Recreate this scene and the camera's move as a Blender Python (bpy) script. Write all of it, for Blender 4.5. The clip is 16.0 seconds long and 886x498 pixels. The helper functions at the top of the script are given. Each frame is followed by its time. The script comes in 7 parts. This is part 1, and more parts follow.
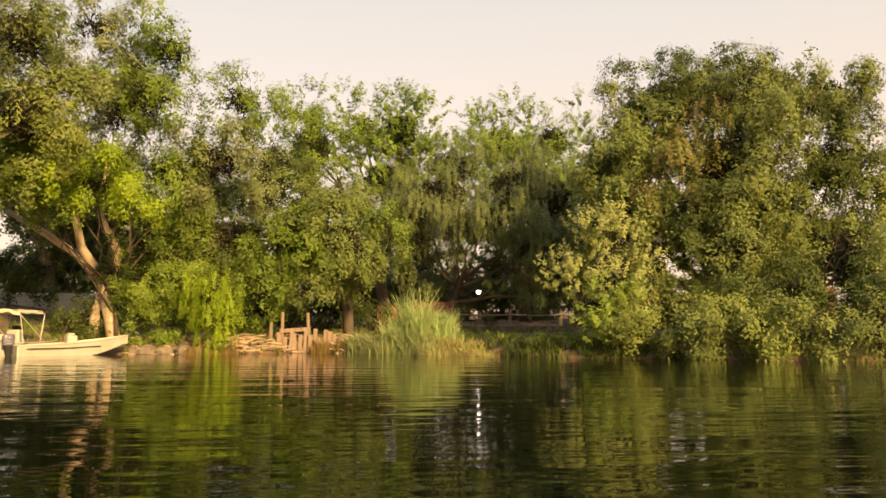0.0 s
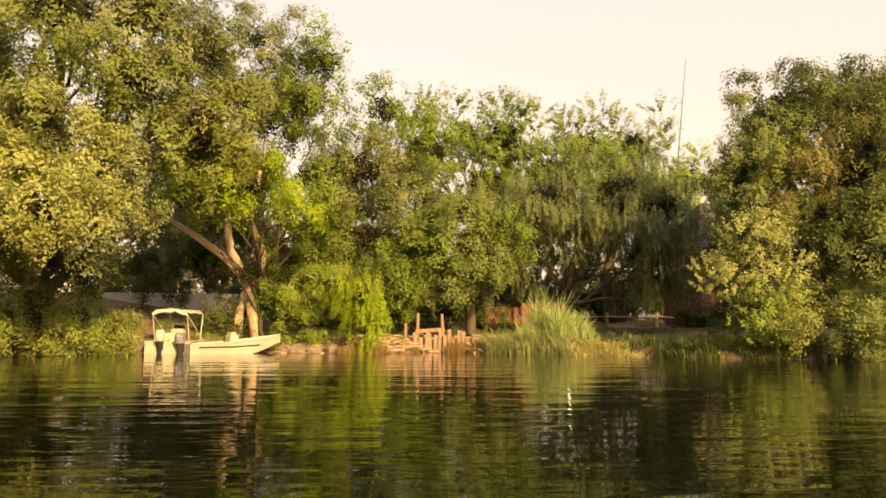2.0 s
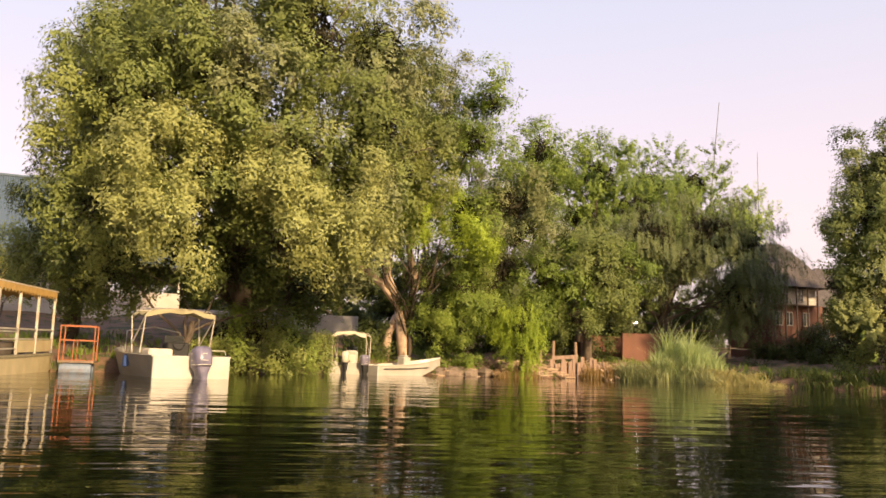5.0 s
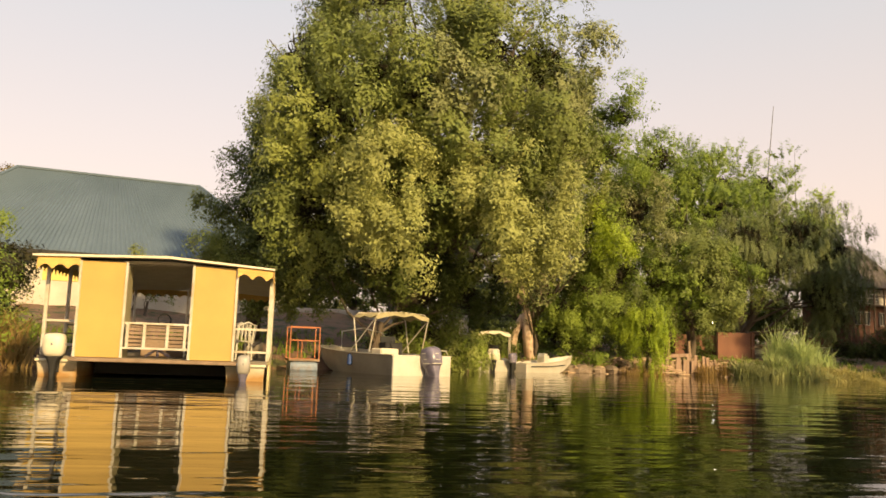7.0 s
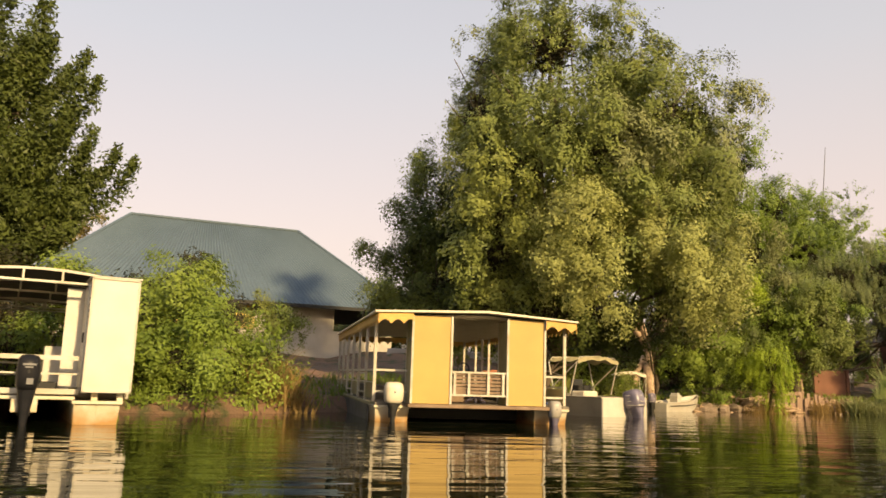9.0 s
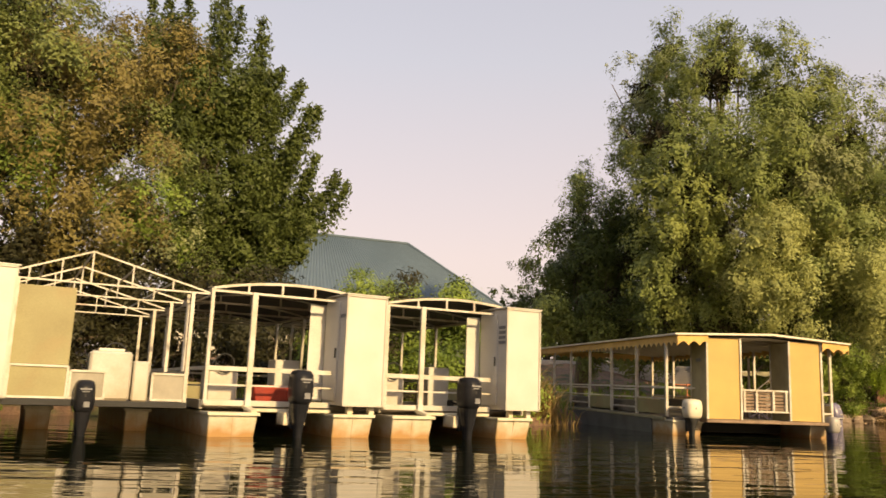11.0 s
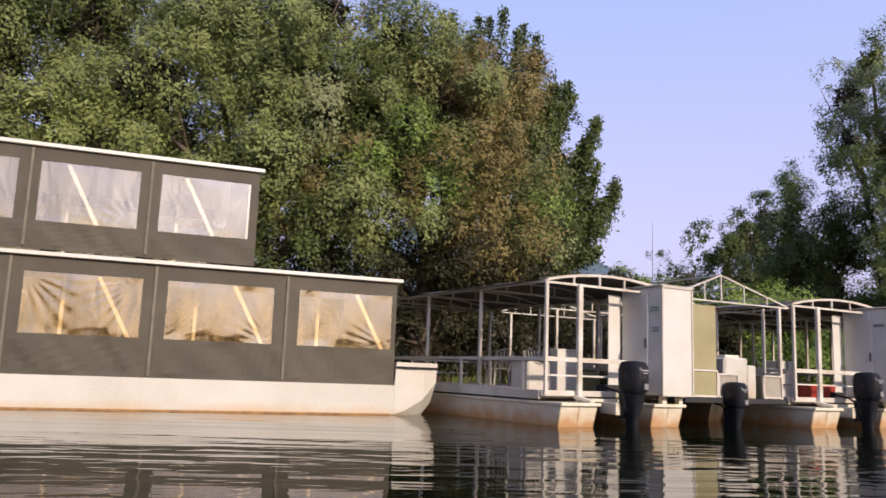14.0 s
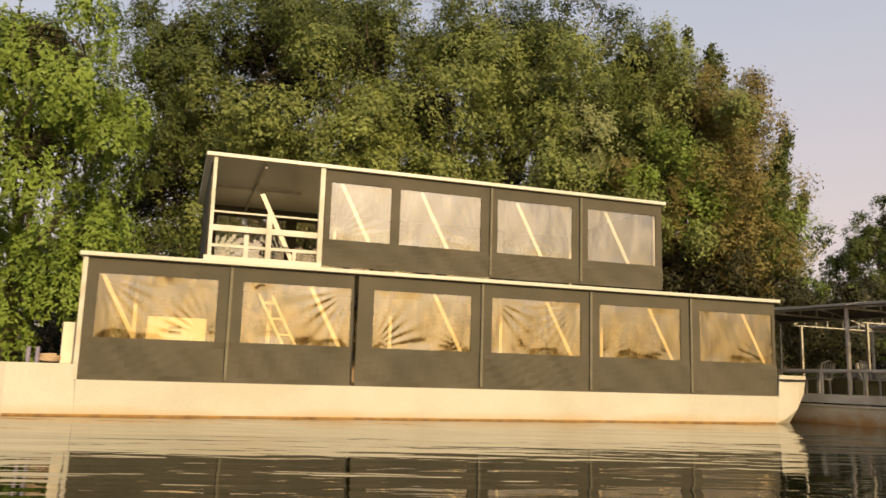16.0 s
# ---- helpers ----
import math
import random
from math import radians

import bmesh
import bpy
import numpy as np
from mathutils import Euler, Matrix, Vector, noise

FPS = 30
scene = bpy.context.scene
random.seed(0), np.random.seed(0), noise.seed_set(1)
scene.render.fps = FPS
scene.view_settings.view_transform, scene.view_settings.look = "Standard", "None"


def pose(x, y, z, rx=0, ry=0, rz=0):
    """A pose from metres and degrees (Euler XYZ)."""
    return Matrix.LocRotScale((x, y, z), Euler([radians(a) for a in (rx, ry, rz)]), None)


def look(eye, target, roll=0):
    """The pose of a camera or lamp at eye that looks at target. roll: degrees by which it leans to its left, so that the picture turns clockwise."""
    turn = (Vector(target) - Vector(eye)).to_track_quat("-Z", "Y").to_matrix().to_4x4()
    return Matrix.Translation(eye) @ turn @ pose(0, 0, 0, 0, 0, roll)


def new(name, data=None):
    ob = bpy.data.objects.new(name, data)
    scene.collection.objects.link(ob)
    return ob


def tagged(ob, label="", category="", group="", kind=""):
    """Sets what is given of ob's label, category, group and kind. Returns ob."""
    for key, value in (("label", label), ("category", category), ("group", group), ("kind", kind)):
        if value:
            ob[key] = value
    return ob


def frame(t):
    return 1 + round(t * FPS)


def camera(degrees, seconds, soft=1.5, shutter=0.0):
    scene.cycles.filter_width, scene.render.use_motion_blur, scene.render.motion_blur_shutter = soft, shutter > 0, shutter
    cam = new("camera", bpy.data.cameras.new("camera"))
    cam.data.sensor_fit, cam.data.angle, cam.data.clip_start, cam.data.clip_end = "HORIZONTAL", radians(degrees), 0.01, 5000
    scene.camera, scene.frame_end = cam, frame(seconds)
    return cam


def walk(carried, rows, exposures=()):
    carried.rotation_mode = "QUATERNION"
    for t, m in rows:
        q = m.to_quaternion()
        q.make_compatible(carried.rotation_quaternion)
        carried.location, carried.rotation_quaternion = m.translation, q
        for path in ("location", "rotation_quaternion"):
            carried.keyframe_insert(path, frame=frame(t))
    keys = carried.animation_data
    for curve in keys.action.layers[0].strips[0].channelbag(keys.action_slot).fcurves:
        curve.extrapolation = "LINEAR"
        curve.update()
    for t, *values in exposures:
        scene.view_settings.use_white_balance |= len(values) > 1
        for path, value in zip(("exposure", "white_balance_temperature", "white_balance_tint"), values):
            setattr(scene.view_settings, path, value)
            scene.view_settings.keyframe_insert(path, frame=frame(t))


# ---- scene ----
cam = camera(58.24, 16.0, soft=1.6, shutter=0.15)
# seconds, eye x y z, yaw, pitch, roll
ROWS = [
    (0.0, -0.000, 0.000, 0.809, -6.11, 6.27, 0.01),
    (0.5, -1.596, -0.187, 0.815, -6.08, 6.13, 0.03),
    (1.0, -3.187, -0.379, 0.822, -5.90, 6.03, 0.02),
    (1.5, -4.791, -0.562, 0.804, -5.66, 6.09, -0.06),
    (2.0, -6.415, -0.745, 0.800, -5.64, 6.30, -0.30),
    (2.5, -8.076, -0.892, 0.809, -6.16, 6.78, -0.57),
    (3.0, -9.778, -1.004, 0.774, -7.16, 7.50, -0.96),
    (3.5, -11.530, -1.157, 0.821, -8.20, 7.83, -1.08),
    (6.0, -20.648, -2.585, 0.849, -9.77, 7.64, -2.00),
    (6.5, -22.466, -2.840, 0.809, -9.69, 7.44, -2.09),
    (7.0, -24.310, -3.073, 0.785, -9.68, 7.46, -2.02),
    (7.5, -26.143, -3.259, 0.764, -9.73, 7.87, -1.82),
    (8.0, -28.005, -3.423, 0.744, -9.91, 8.73, -1.85),
    (10.5, -37.109, -4.206, 0.839, -8.61, 10.68, -1.81),
    (11.0, -39.003, -4.430, 0.836, -8.35, 10.31, -1.99),
    (11.5, -40.895, -4.653, 0.840, -8.16, 9.97, -1.76),
    (12.0, -42.789, -4.812, 0.838, -8.08, 9.72, -1.72),
    (12.5, -44.710, -5.004, 0.852, -8.10, 9.40, -1.72),
    (13.0, -46.606, -5.213, 0.816, -7.95, 9.19, -1.86),
    (13.5, -48.506, -5.410, 0.805, -7.77, 8.97, -2.08),
    (14.0, -50.411, -5.601, 0.837, -7.63, 8.81, -2.12),
    (14.5, -52.266, -5.804, 0.799, -7.29, 9.04, -1.96),
    (15.0, -54.107, -6.027, 0.842, -6.79, 9.01, -1.73),
    (15.5, -55.969, -6.220, 0.824, -6.17, 9.06, -1.69),
    (16.0, -57.829, -6.400, 0.813, -5.34, 8.93, -1.73),
]
EXPOSURES = [(0.0, 1.77, 7800, 7), (2.5, 2.0, 8500, 12), (3.1, 1.93, 6000, 32), (3.7, 1.93, 4700, 38), (5.8, 1.7, 7000, 10),
             (8.2, 1.62, 7000, 9), (10.3, 1.5, 6500, 12), (12.0, 1.52, 6900, 16), (12.6, 1.58, 5700, 23), (13.3, 1.42, 4750, 26), (14.2, 1.33, 4800, 24), (14.9, 1.32, 5800, 13), (16.0, 1.29, 6200, 10)]
walk(cam, [(t, pose(x, y, z, 90 + pitch, 0, yaw) @ pose(0, 0, 0, 0, 0, -roll)) for t, x, y, z, yaw, pitch, roll in ROWS], EXPOSURES)

# ---- sky and sun: low evening sun behind the camera, off its shoulder ----
SUN_EL, SUN_AZ = 24.0, 156.0
world = bpy.data.worlds.new("evening_sky")
scene.world = world
world.use_nodes = True
wn, wl = world.node_tree.nodes, world.node_tree.links
sky = wn.new("ShaderNodeTexSky")
sky.sky_type, sky.sun_disc = "NISHITA", False
sky.sun_elevation, sky.sun_rotation = radians(SUN_EL), radians(SUN_AZ)
sky.air_density, sky.dust_density, sky.ozone_density = 1.0, 3.0, 1.0
# haze: the pink band low in the sky, paling to blue-grey overhead
wco, wsep, wramp, wmix = wn.new("ShaderNodeTexCoord"), wn.new("ShaderNodeSeparateXYZ"), wn.new("ShaderNodeValToRGB"), wn.new("ShaderNodeMix")
wl.new(wco.outputs["Generated"], wsep.inputs[0])
wl.new(wsep.outputs[2], wramp.inputs[0])
wramp.color_ramp.elements[0].color, wramp.color_ramp.elements[1].color = (1.02, 0.74, 0.6, 1), (0.38, 0.46, 0.64, 1)
for pos, col in ((0.17, (1.05, 0.795, 0.67)), (0.4, (0.8, 0.755, 0.755))):
    wramp.color_ramp.elements.new(pos).color = (*col, 1)
wgain = wn.new("ShaderNodeVectorMath")
wgain.operation = "SCALE"
wgain.inputs["Scale"].default_value = 1.95
# golden glow low over the horizon on the sun's side
wdot, wside, wlow, wglow = wn.new("ShaderNodeVectorMath"), wn.new("ShaderNodeMapRange"), wn.new("ShaderNodeMapRange"), wn.new("ShaderNodeMix")
wdot.operation = "DOT_PRODUCT"
wdot.inputs[1].default_value = (math.sin(radians(SUN_AZ)), math.cos(radians(SUN_AZ)), 0)
wl.new(wco.outputs["Generated"], wdot.inputs[0])
wl.new(wdot.outputs["Value"], wside.inputs[0])
wside.inputs[1].default_value, wside.inputs[2].default_value = 0.2, 0.95
wl.new(wsep.outputs[2], wlow.inputs[0])
wlow.inputs[1].default_value, wlow.inputs[2].default_value, wlow.inputs[3].default_value, wlow.inputs[4].default_value = 0.06, 0.34, 1.0, 0.0
wboth = wn.new("ShaderNodeMath")
wboth.operation = "MULTIPLY"
wl.new(wside.outputs[0], wboth.inputs[0])
wl.new(wlow.outputs[0], wboth.inputs[1])
wglow.data_type = "RGBA"
wl.new(wboth.outputs[0], wglow.inputs[0])
wl.new(wramp.outputs[0], wglow.inputs[6])
wglow.inputs[7].default_value = (1.1, 0.62, 0.16, 1)
wl.new(wglow.outputs[2], wgain.inputs[0])
wmix.data_type = "RGBA"
wmix.inputs[0].default_value = 0.88
wl.new(sky.outputs[0], wmix.inputs[6])
wl.new(wgain.outputs[0], wmix.inputs[7])
wl.new(wmix.outputs[2], wn["Background"].inputs[0])
wn["Background"].inputs[1].default_value = 0.15
sun_data = bpy.data.lights.new("sun", "SUN")
sun_data.energy, sun_data.angle, sun_data.color = 2.3, radians(2.0), (1.0, 0.72, 0.36)
sun = new("sun", sun_data)
sx, sy = math.sin(radians(SUN_AZ)), math.cos(radians(SUN_AZ))
sun.matrix_world = look((60 * sx, 60 * sy, 60 * math.tan(radians(SUN_EL))), (0, 0, 0))

# ---- materials ----
def material(name, a, b=None, rough=0.6, metal=0.0, scale=6.0, fine=60.0, bump=0.15, stain=None, stain_amount=0.0, rust_z=None, stretch=(1, 1, 1), gloss=0.5):
    """Two-scale procedural surface: patches between a and b, a fine grain, stains, and a band of rust up to the height rust_z."""
    m = bpy.data.materials.new(name)
    m.use_nodes = True
    n, l = m.node_tree.nodes, m.node_tree.links
    bsdf = n["Principled BSDF"]
    bsdf.inputs["Roughness"].default_value = rough
    bsdf.inputs["Metallic"].default_value = metal
    bsdf.inputs["Specular IOR Level"].default_value = gloss
    b = b or tuple(c * 0.72 for c in a)
    co = n.new("ShaderNodeTexCoord")
    mp = n.new("ShaderNodeMapping")
    mp.inputs["Scale"].default_value = stretch
    l.new(co.outputs["Object"], mp.inputs[0])
    big, small = n.new("ShaderNodeTexNoise"), n.new("ShaderNodeTexNoise")
    big.inputs["Scale"].default_value, small.inputs["Scale"].default_value = scale, fine
    big.inputs["Detail"].default_value, small.inputs["Detail"].default_value = 6.0, 4.0
    for t in (big, small):
        l.new(mp.outputs[0], t.inputs["Vector"])
    mix = n.new("ShaderNodeMix")
    mix.data_type = "RGBA"
    ramp = n.new("ShaderNodeMapRange")
    ramp.inputs[1].default_value, ramp.inputs[2].default_value = 0.35, 0.68
    l.new(big.outputs[0], ramp.inputs[0])
    l.new(ramp.outputs[0], mix.inputs[0])
    mix.inputs[6].default_value, mix.inputs[7].default_value = (*a, 1), (*b, 1)
    grain = n.new("ShaderNodeMix")
    grain.data_type, grain.blend_type = "RGBA", "OVERLAY"
    grain.inputs[0].default_value = 0.25
    l.new(mix.outputs[2], grain.inputs[6])
    l.new(small.outputs[0], grain.inputs[7])
    out = grain.outputs[2]
    if stain:
        sn = n.new("ShaderNodeTexNoise")
        sn.inputs["Scale"].default_value, sn.inputs["Detail"].default_value = scale * 0.6, 8.0
        l.new(mp.outputs[0], sn.inputs["Vector"])
        sr = n.new("ShaderNodeMapRange")
        sr.inputs[1].default_value, sr.inputs[2].default_value = 0.52, 0.72
        sr.inputs[4].default_value = stain_amount
        l.new(sn.outputs[0], sr.inputs[0])
        fac = sr.outputs[0]
        if rust_z:
            sep = n.new("ShaderNodeSeparateXYZ")
            l.new(co.outputs["Object"], sep.inputs[0])
            wob = n.new("ShaderNodeMath")
            wob.operation = "MULTIPLY_ADD"
            wob.inputs[1].default_value = 0.5
            l.new(sn.outputs[0], wob.inputs[0])
            l.new(sep.outputs[2], wob.inputs[2])
            band = n.new("ShaderNodeMapRange")
            band.inputs[1].default_value, band.inputs[2].default_value = rust_z + 0.36, rust_z + 0.08
            band.inputs[3].default_value, band.inputs[4].default_value = 0.0, 0.85
            l.new(wob.outputs[0], band.inputs[0])
            mx = n.new("ShaderNodeMath")
            mx.operation = "MAXIMUM"
            l.new(fac, mx.inputs[0])
            l.new(band.outputs[0], mx.inputs[1])
            fac = mx.outputs[0]
        st = n.new("ShaderNodeMix")
        st.data_type = "RGBA"
        l.new(fac, st.inputs[0])
        l.new(out, st.inputs[6])
        st.inputs[7].default_value = (*stain, 1)
        out = st.outputs[2]
    l.new(out, bsdf.inputs["Base Color"])
    if bump:
        bp = n.new("ShaderNodeBump")
        bp.inputs["Strength"].default_value, bp.inputs["Distance"].default_value = bump, 0.02
        l.new(small.outputs[0], bp.inputs["Height"])
        l.new(bp.outputs[0], bsdf.inputs["Normal"])
    return m


def leaf_material(name, dark, light, dry=None, glow=0.2, patch=0.62):
    """Leaves: each leaf its own shade, patches across the crown, some light through the blade."""
    m = bpy.data.materials.new(name)
    m.use_nodes = True
    n, l = m.node_tree.nodes, m.node_tree.links
    bsdf = n["Principled BSDF"]
    bsdf.inputs["Roughness"].default_value = 0.5
    bsdf.inputs["Specular IOR Level"].default_value = 0.2
    geo, co, nz = n.new("ShaderNodeNewGeometry"), n.new("ShaderNodeTexCoord"), n.new("ShaderNodeTexNoise")
    nz.inputs["Scale"].default_value, nz.inputs["Detail"].default_value = patch, 4.0
    l.new(co.outputs["Object"], nz.inputs["Vector"])
    add = n.new("ShaderNodeMath")
    add.operation = "MULTIPLY_ADD"
    add.inputs[1].default_value = 0.3
    # sprays of leaves share a shade, single leaves differ a little
    spray, blend = n.new("ShaderNodeTexNoise"), n.new("ShaderNodeMath")
    spray.inputs["Scale"].default_value, spray.inputs["Detail"].default_value = 2.6, 2.0
    l.new(co.outputs["Object"], spray.inputs["Vector"])
    wide = n.new("ShaderNodeMapRange")
    wide.inputs[1].default_value, wide.inputs[2].default_value = 0.36, 0.64
    l.new(spray.outputs[0], wide.inputs[0])
    blend.operation = "MULTIPLY_ADD"
    blend.inputs[1].default_value = 0.25
    l.new(geo.outputs["Random Per Island"], blend.inputs[0])
    l.new(wide.outputs[0], blend.inputs[2])
    l.new(blend.outputs[0], add.inputs[0])
    sub = n.new("ShaderNodeMapRange")
    sub.inputs[1].default_value, sub.inputs[2].default_value = 0.39, 0.62
    sub.inputs[4].default_value = 0.5
    l.new(nz.outputs[0], sub.inputs[0])
    l.new(sub.outputs[0], add.inputs[2])
    ramp = n.new("ShaderNodeValToRGB")
    mean = [0.5 * (p + q) for p, q in zip(dark, light)]
    dark, light = [p * 0.35 + q * 0.65 for p, q in zip(dark, mean)], [p * 0.5 + q * 0.5 for p, q in zip(light, mean)]
    ramp.color_ramp.elements[0].color, ramp.color_ramp.elements[1].color = (*dark, 1), (*light, 1)
    if dry:
        dry = [0.5 * (p + q) for p, q in zip(dry, light)]
        ramp.color_ramp.elements[1].position = 0.86
        e = ramp.color_ramp.elements.new(1.0)
        e.color = (*dry, 1)
    l.new(add.outputs[0], ramp.inputs[0])
    l.new(ramp.outputs[0], bsdf.inputs["Base Color"])
    tr, mx = n.new("ShaderNodeBsdfTranslucent"), n.new("ShaderNodeMixShader")
    l.new(ramp.outputs[0], tr.inputs[0])
    mx.inputs[0].default_value = glow
    l.new(bsdf.outputs[0], mx.inputs[1])
    l.new(tr.outputs[0], mx.inputs[2])
    l.new(mx.outputs[0], n["Material Output"].inputs[0])
    return m


M_WHITE = material("white_paint", (0.53, 0.51, 0.45), (0.4, 0.37, 0.29), 0.45, scale=2.0, stain=(0.35, 0.24, 0.12), stain_amount=0.35)
M_TUBE = material("painted_steel_tube", (0.55, 0.52, 0.45), (0.42, 0.38, 0.28), 0.4, scale=3.0, stain=(0.3, 0.16, 0.07), stain_amount=0.5)
M_PONTOON = material("pontoon_steel", (0.6, 0.56, 0.44), (0.54, 0.49, 0.34), 0.5, scale=5.5, stain=(0.4, 0.2, 0.045), stain_amount=0.25, rust_z=0.2)
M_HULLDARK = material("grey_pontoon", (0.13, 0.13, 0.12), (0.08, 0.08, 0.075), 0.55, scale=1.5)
M_CABIN = material("cabin_panel", (0.56, 0.545, 0.49), (0.5, 0.475, 0.41), 0.4, scale=1.2, bump=0.05, stain=(0.4, 0.3, 0.18), stain_amount=0.25)
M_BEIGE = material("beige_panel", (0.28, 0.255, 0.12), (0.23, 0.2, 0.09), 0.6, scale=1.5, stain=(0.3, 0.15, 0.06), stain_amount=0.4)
M_YELLOW = material("yellow_panel", (0.46, 0.315, 0.085), (0.42, 0.28, 0.075), 0.55, scale=1.3, bump=0.06, stain=(0.38, 0.24, 0.07), stain_amount=0.3)
M_AWNING = material("yellow_awning", (0.62, 0.4, 0.12), (0.5, 0.31, 0.09), 0.8, scale=3.0)
M_CANVAS_ROOF = material("dark_grey_canvas", (0.075, 0.07, 0.06), (0.05, 0.047, 0.04), 0.85, scale=2.0)
M_OLIVE = material("olive_canvas", (0.074, 0.064, 0.04), (0.056, 0.048, 0.031), 0.75, scale=1.2, fine=180, bump=0.3, stain=(0.12, 0.1, 0.065), stain_amount=0.3)
M_SEAM = material("canvas_seam", (0.16, 0.145, 0.1), None, 0.8)
M_BLACK = material("black_cowling", (0.012, 0.013, 0.016), (0.02, 0.02, 0.023), 0.3, scale=4.0, bump=0.02, gloss=0.12)
M_GREYMOTOR = material("grey_cowling", (0.19, 0.17, 0.23), (0.1, 0.095, 0.14), 0.3, scale=3.0, bump=0.03)
M_CREAM = material("cream_plastic", (0.68, 0.62, 0.48), (0.6, 0.53, 0.4), 0.45, scale=3.0)
M_DARK = material("dark_rubber", (0.02, 0.02, 0.019), None, 0.7)
M_DECK = material("worn_deck", (0.2, 0.17, 0.13), (0.14, 0.12, 0.09), 0.8, scale=2.0)
M_RED = material("red_plastic", (0.3, 0.03, 0.012), (0.22, 0.022, 0.01), 0.45)
M_BLUE = material("blue_plastic", (0.03, 0.07, 0.22), None, 0.5)
M_BLUEGREY = material("blue_grey_drum", (0.2, 0.25, 0.32), (0.15, 0.19, 0.25), 0.5, stain=(0.2, 0.12, 0.06), stain_amount=0.5)
M_PALEMOTOR = material("pale_grey_cowling", (0.36, 0.34, 0.3), (0.27, 0.25, 0.22), 0.4, scale=3.0, bump=0.03)
M_FROSTED = material("dull_plastic_sheet", (0.3, 0.275, 0.21), (0.22, 0.2, 0.15), 0.5, scale=2.5, stain=(0.4, 0.35, 0.25), stain_amount=0.4)
# Bright side paint: sun on the yellow boat's right side is in the colour.
M_SUNSIDE = material("sunlit_cream_paint", (0.62, 0.52, 0.29), (0.5, 0.42, 0.23), 0.6, scale=1.5, stain=(0.34, 0.17, 0.06), stain_amount=0.35)
M_ORANGE = material("orange_steel", (0.4, 0.13, 0.04), (0.3, 0.09, 0.03), 0.6, stain=(0.14, 0.06, 0.03), stain_amount=0.6)
M_ALU = material("grey_aluminium_hull", (0.42, 0.385, 0.3), (0.32, 0.29, 0.225), 0.45, metal=0.0, scale=1.5)
M_HULLWHITE = material("white_hull", (0.56, 0.54, 0.47), (0.5, 0.475, 0.4), 0.35, scale=1.0, bump=0.03, stain=(0.46, 0.27, 0.075), stain_amount=0.12, rust_z=0.05)
M_RUST = material("waterline_rust", (0.33, 0.19, 0.05), (0.17, 0.09, 0.03), 0.8, scale=5.0, bump=0.3)
M_SKIFFWHITE = material("skiff_gelcoat", (0.54, 0.51, 0.44), (0.47, 0.43, 0.35), 0.35, scale=1.5, bump=0.03, stain=(0.42, 0.3, 0.15), stain_amount=0.3)
M_KHAKI = material("khaki_canvas", (0.34, 0.3, 0.17), (0.26, 0.23, 0.13), 0.85, scale=3.0)
M_BARK = material("grey_brown_bark", (0.13, 0.1, 0.07), (0.08, 0.06, 0.042), 0.9, scale=3.0, fine=25, bump=0.8, stretch=(1, 1, 0.3))
# Near-black twig colour: the shade inside the crowns is put into it.
M_CROWNSHADE = material("crown_shade_twigs", (0.055, 0.05, 0.03), (0.035, 0.032, 0.018), 0.9, scale=2.0, bump=0.0, gloss=0.1)
M_PALEBARK = material("pale_bark", (0.62, 0.46, 0.33), (0.46, 0.34, 0.24), 0.85, scale=2.0, fine=20, bump=0.5, stretch=(1, 1, 0.3))
M_WOOD = material("weathered_wood", (0.27, 0.19, 0.125), (0.18, 0.125, 0.08), 0.85, scale=4.0, fine=40, bump=0.5, stretch=(1, 1, 0.2))
M_RAIL = material("pale_fence_wood", (0.5, 0.4, 0.28), (0.36, 0.28, 0.19), 0.85, scale=4.0, fine=40, bump=0.4, stretch=(0.3, 1, 1))
M_DRIFT = material("driftwood", (0.46, 0.34, 0.22), (0.3, 0.2, 0.12), 0.9, scale=4.0, fine=40, bump=0.5)
M_PLANK = material("pinkish_plank", (0.32, 0.22, 0.16), (0.22, 0.145, 0.1), 0.85, scale=5.0, fine=40, bump=0.6, stretch=(1, 1, 0.2))
M_ROOFBLUE = material("blue_grey_roof_sheet", (0.1, 0.14, 0.175), (0.08, 0.115, 0.145), 0.5, metal=0.0, scale=0.3, fine=8, bump=0.05, stretch=(1, 1, 1))
M_PLASTER = material("pale_plaster", (0.56, 0.52, 0.45), (0.47, 0.43, 0.37), 0.85, scale=0.8, stain=(0.3, 0.24, 0.18), stain_amount=0.4)
M_WALLGREY = material("weathered_garden_wall", (0.52, 0.49, 0.44), (0.42, 0.38, 0.34), 0.9, scale=0.9, stain=(0.26, 0.21, 0.17), stain_amount=0.4)
M_BOARD = material("yellow_board", (0.72, 0.53, 0.16), (0.64, 0.46, 0.13), 0.6, scale=0.8)
M_REDWALL = material("terracotta_plaster", (0.2, 0.092, 0.058), (0.15, 0.07, 0.045), 0.85, scale=0.9, fine=30, stain=(0.16, 0.08, 0.05), stain_amount=0.5)
M_THATCH = material("grey_thatch", (0.1, 0.085, 0.075), (0.065, 0.055, 0.05), 0.95, scale=1.2, fine=35, bump=1.0, stretch=(2, 2, 0.4))
M_WINDOWGLASS = material("dark_window_glass", (0.03, 0.035, 0.04), None, 0.08, scale=1.0, bump=0.0)
M_BAR = material("grey_print", (0.2, 0.2, 0.2), None, 0.7)
M_NOTICE = (material("pale_green_notice", (0.42, 0.5, 0.36), (0.36, 0.44, 0.3), 0.6), material("pale_notice", (0.5, 0.49, 0.44), (0.44, 0.43, 0.38), 0.6))
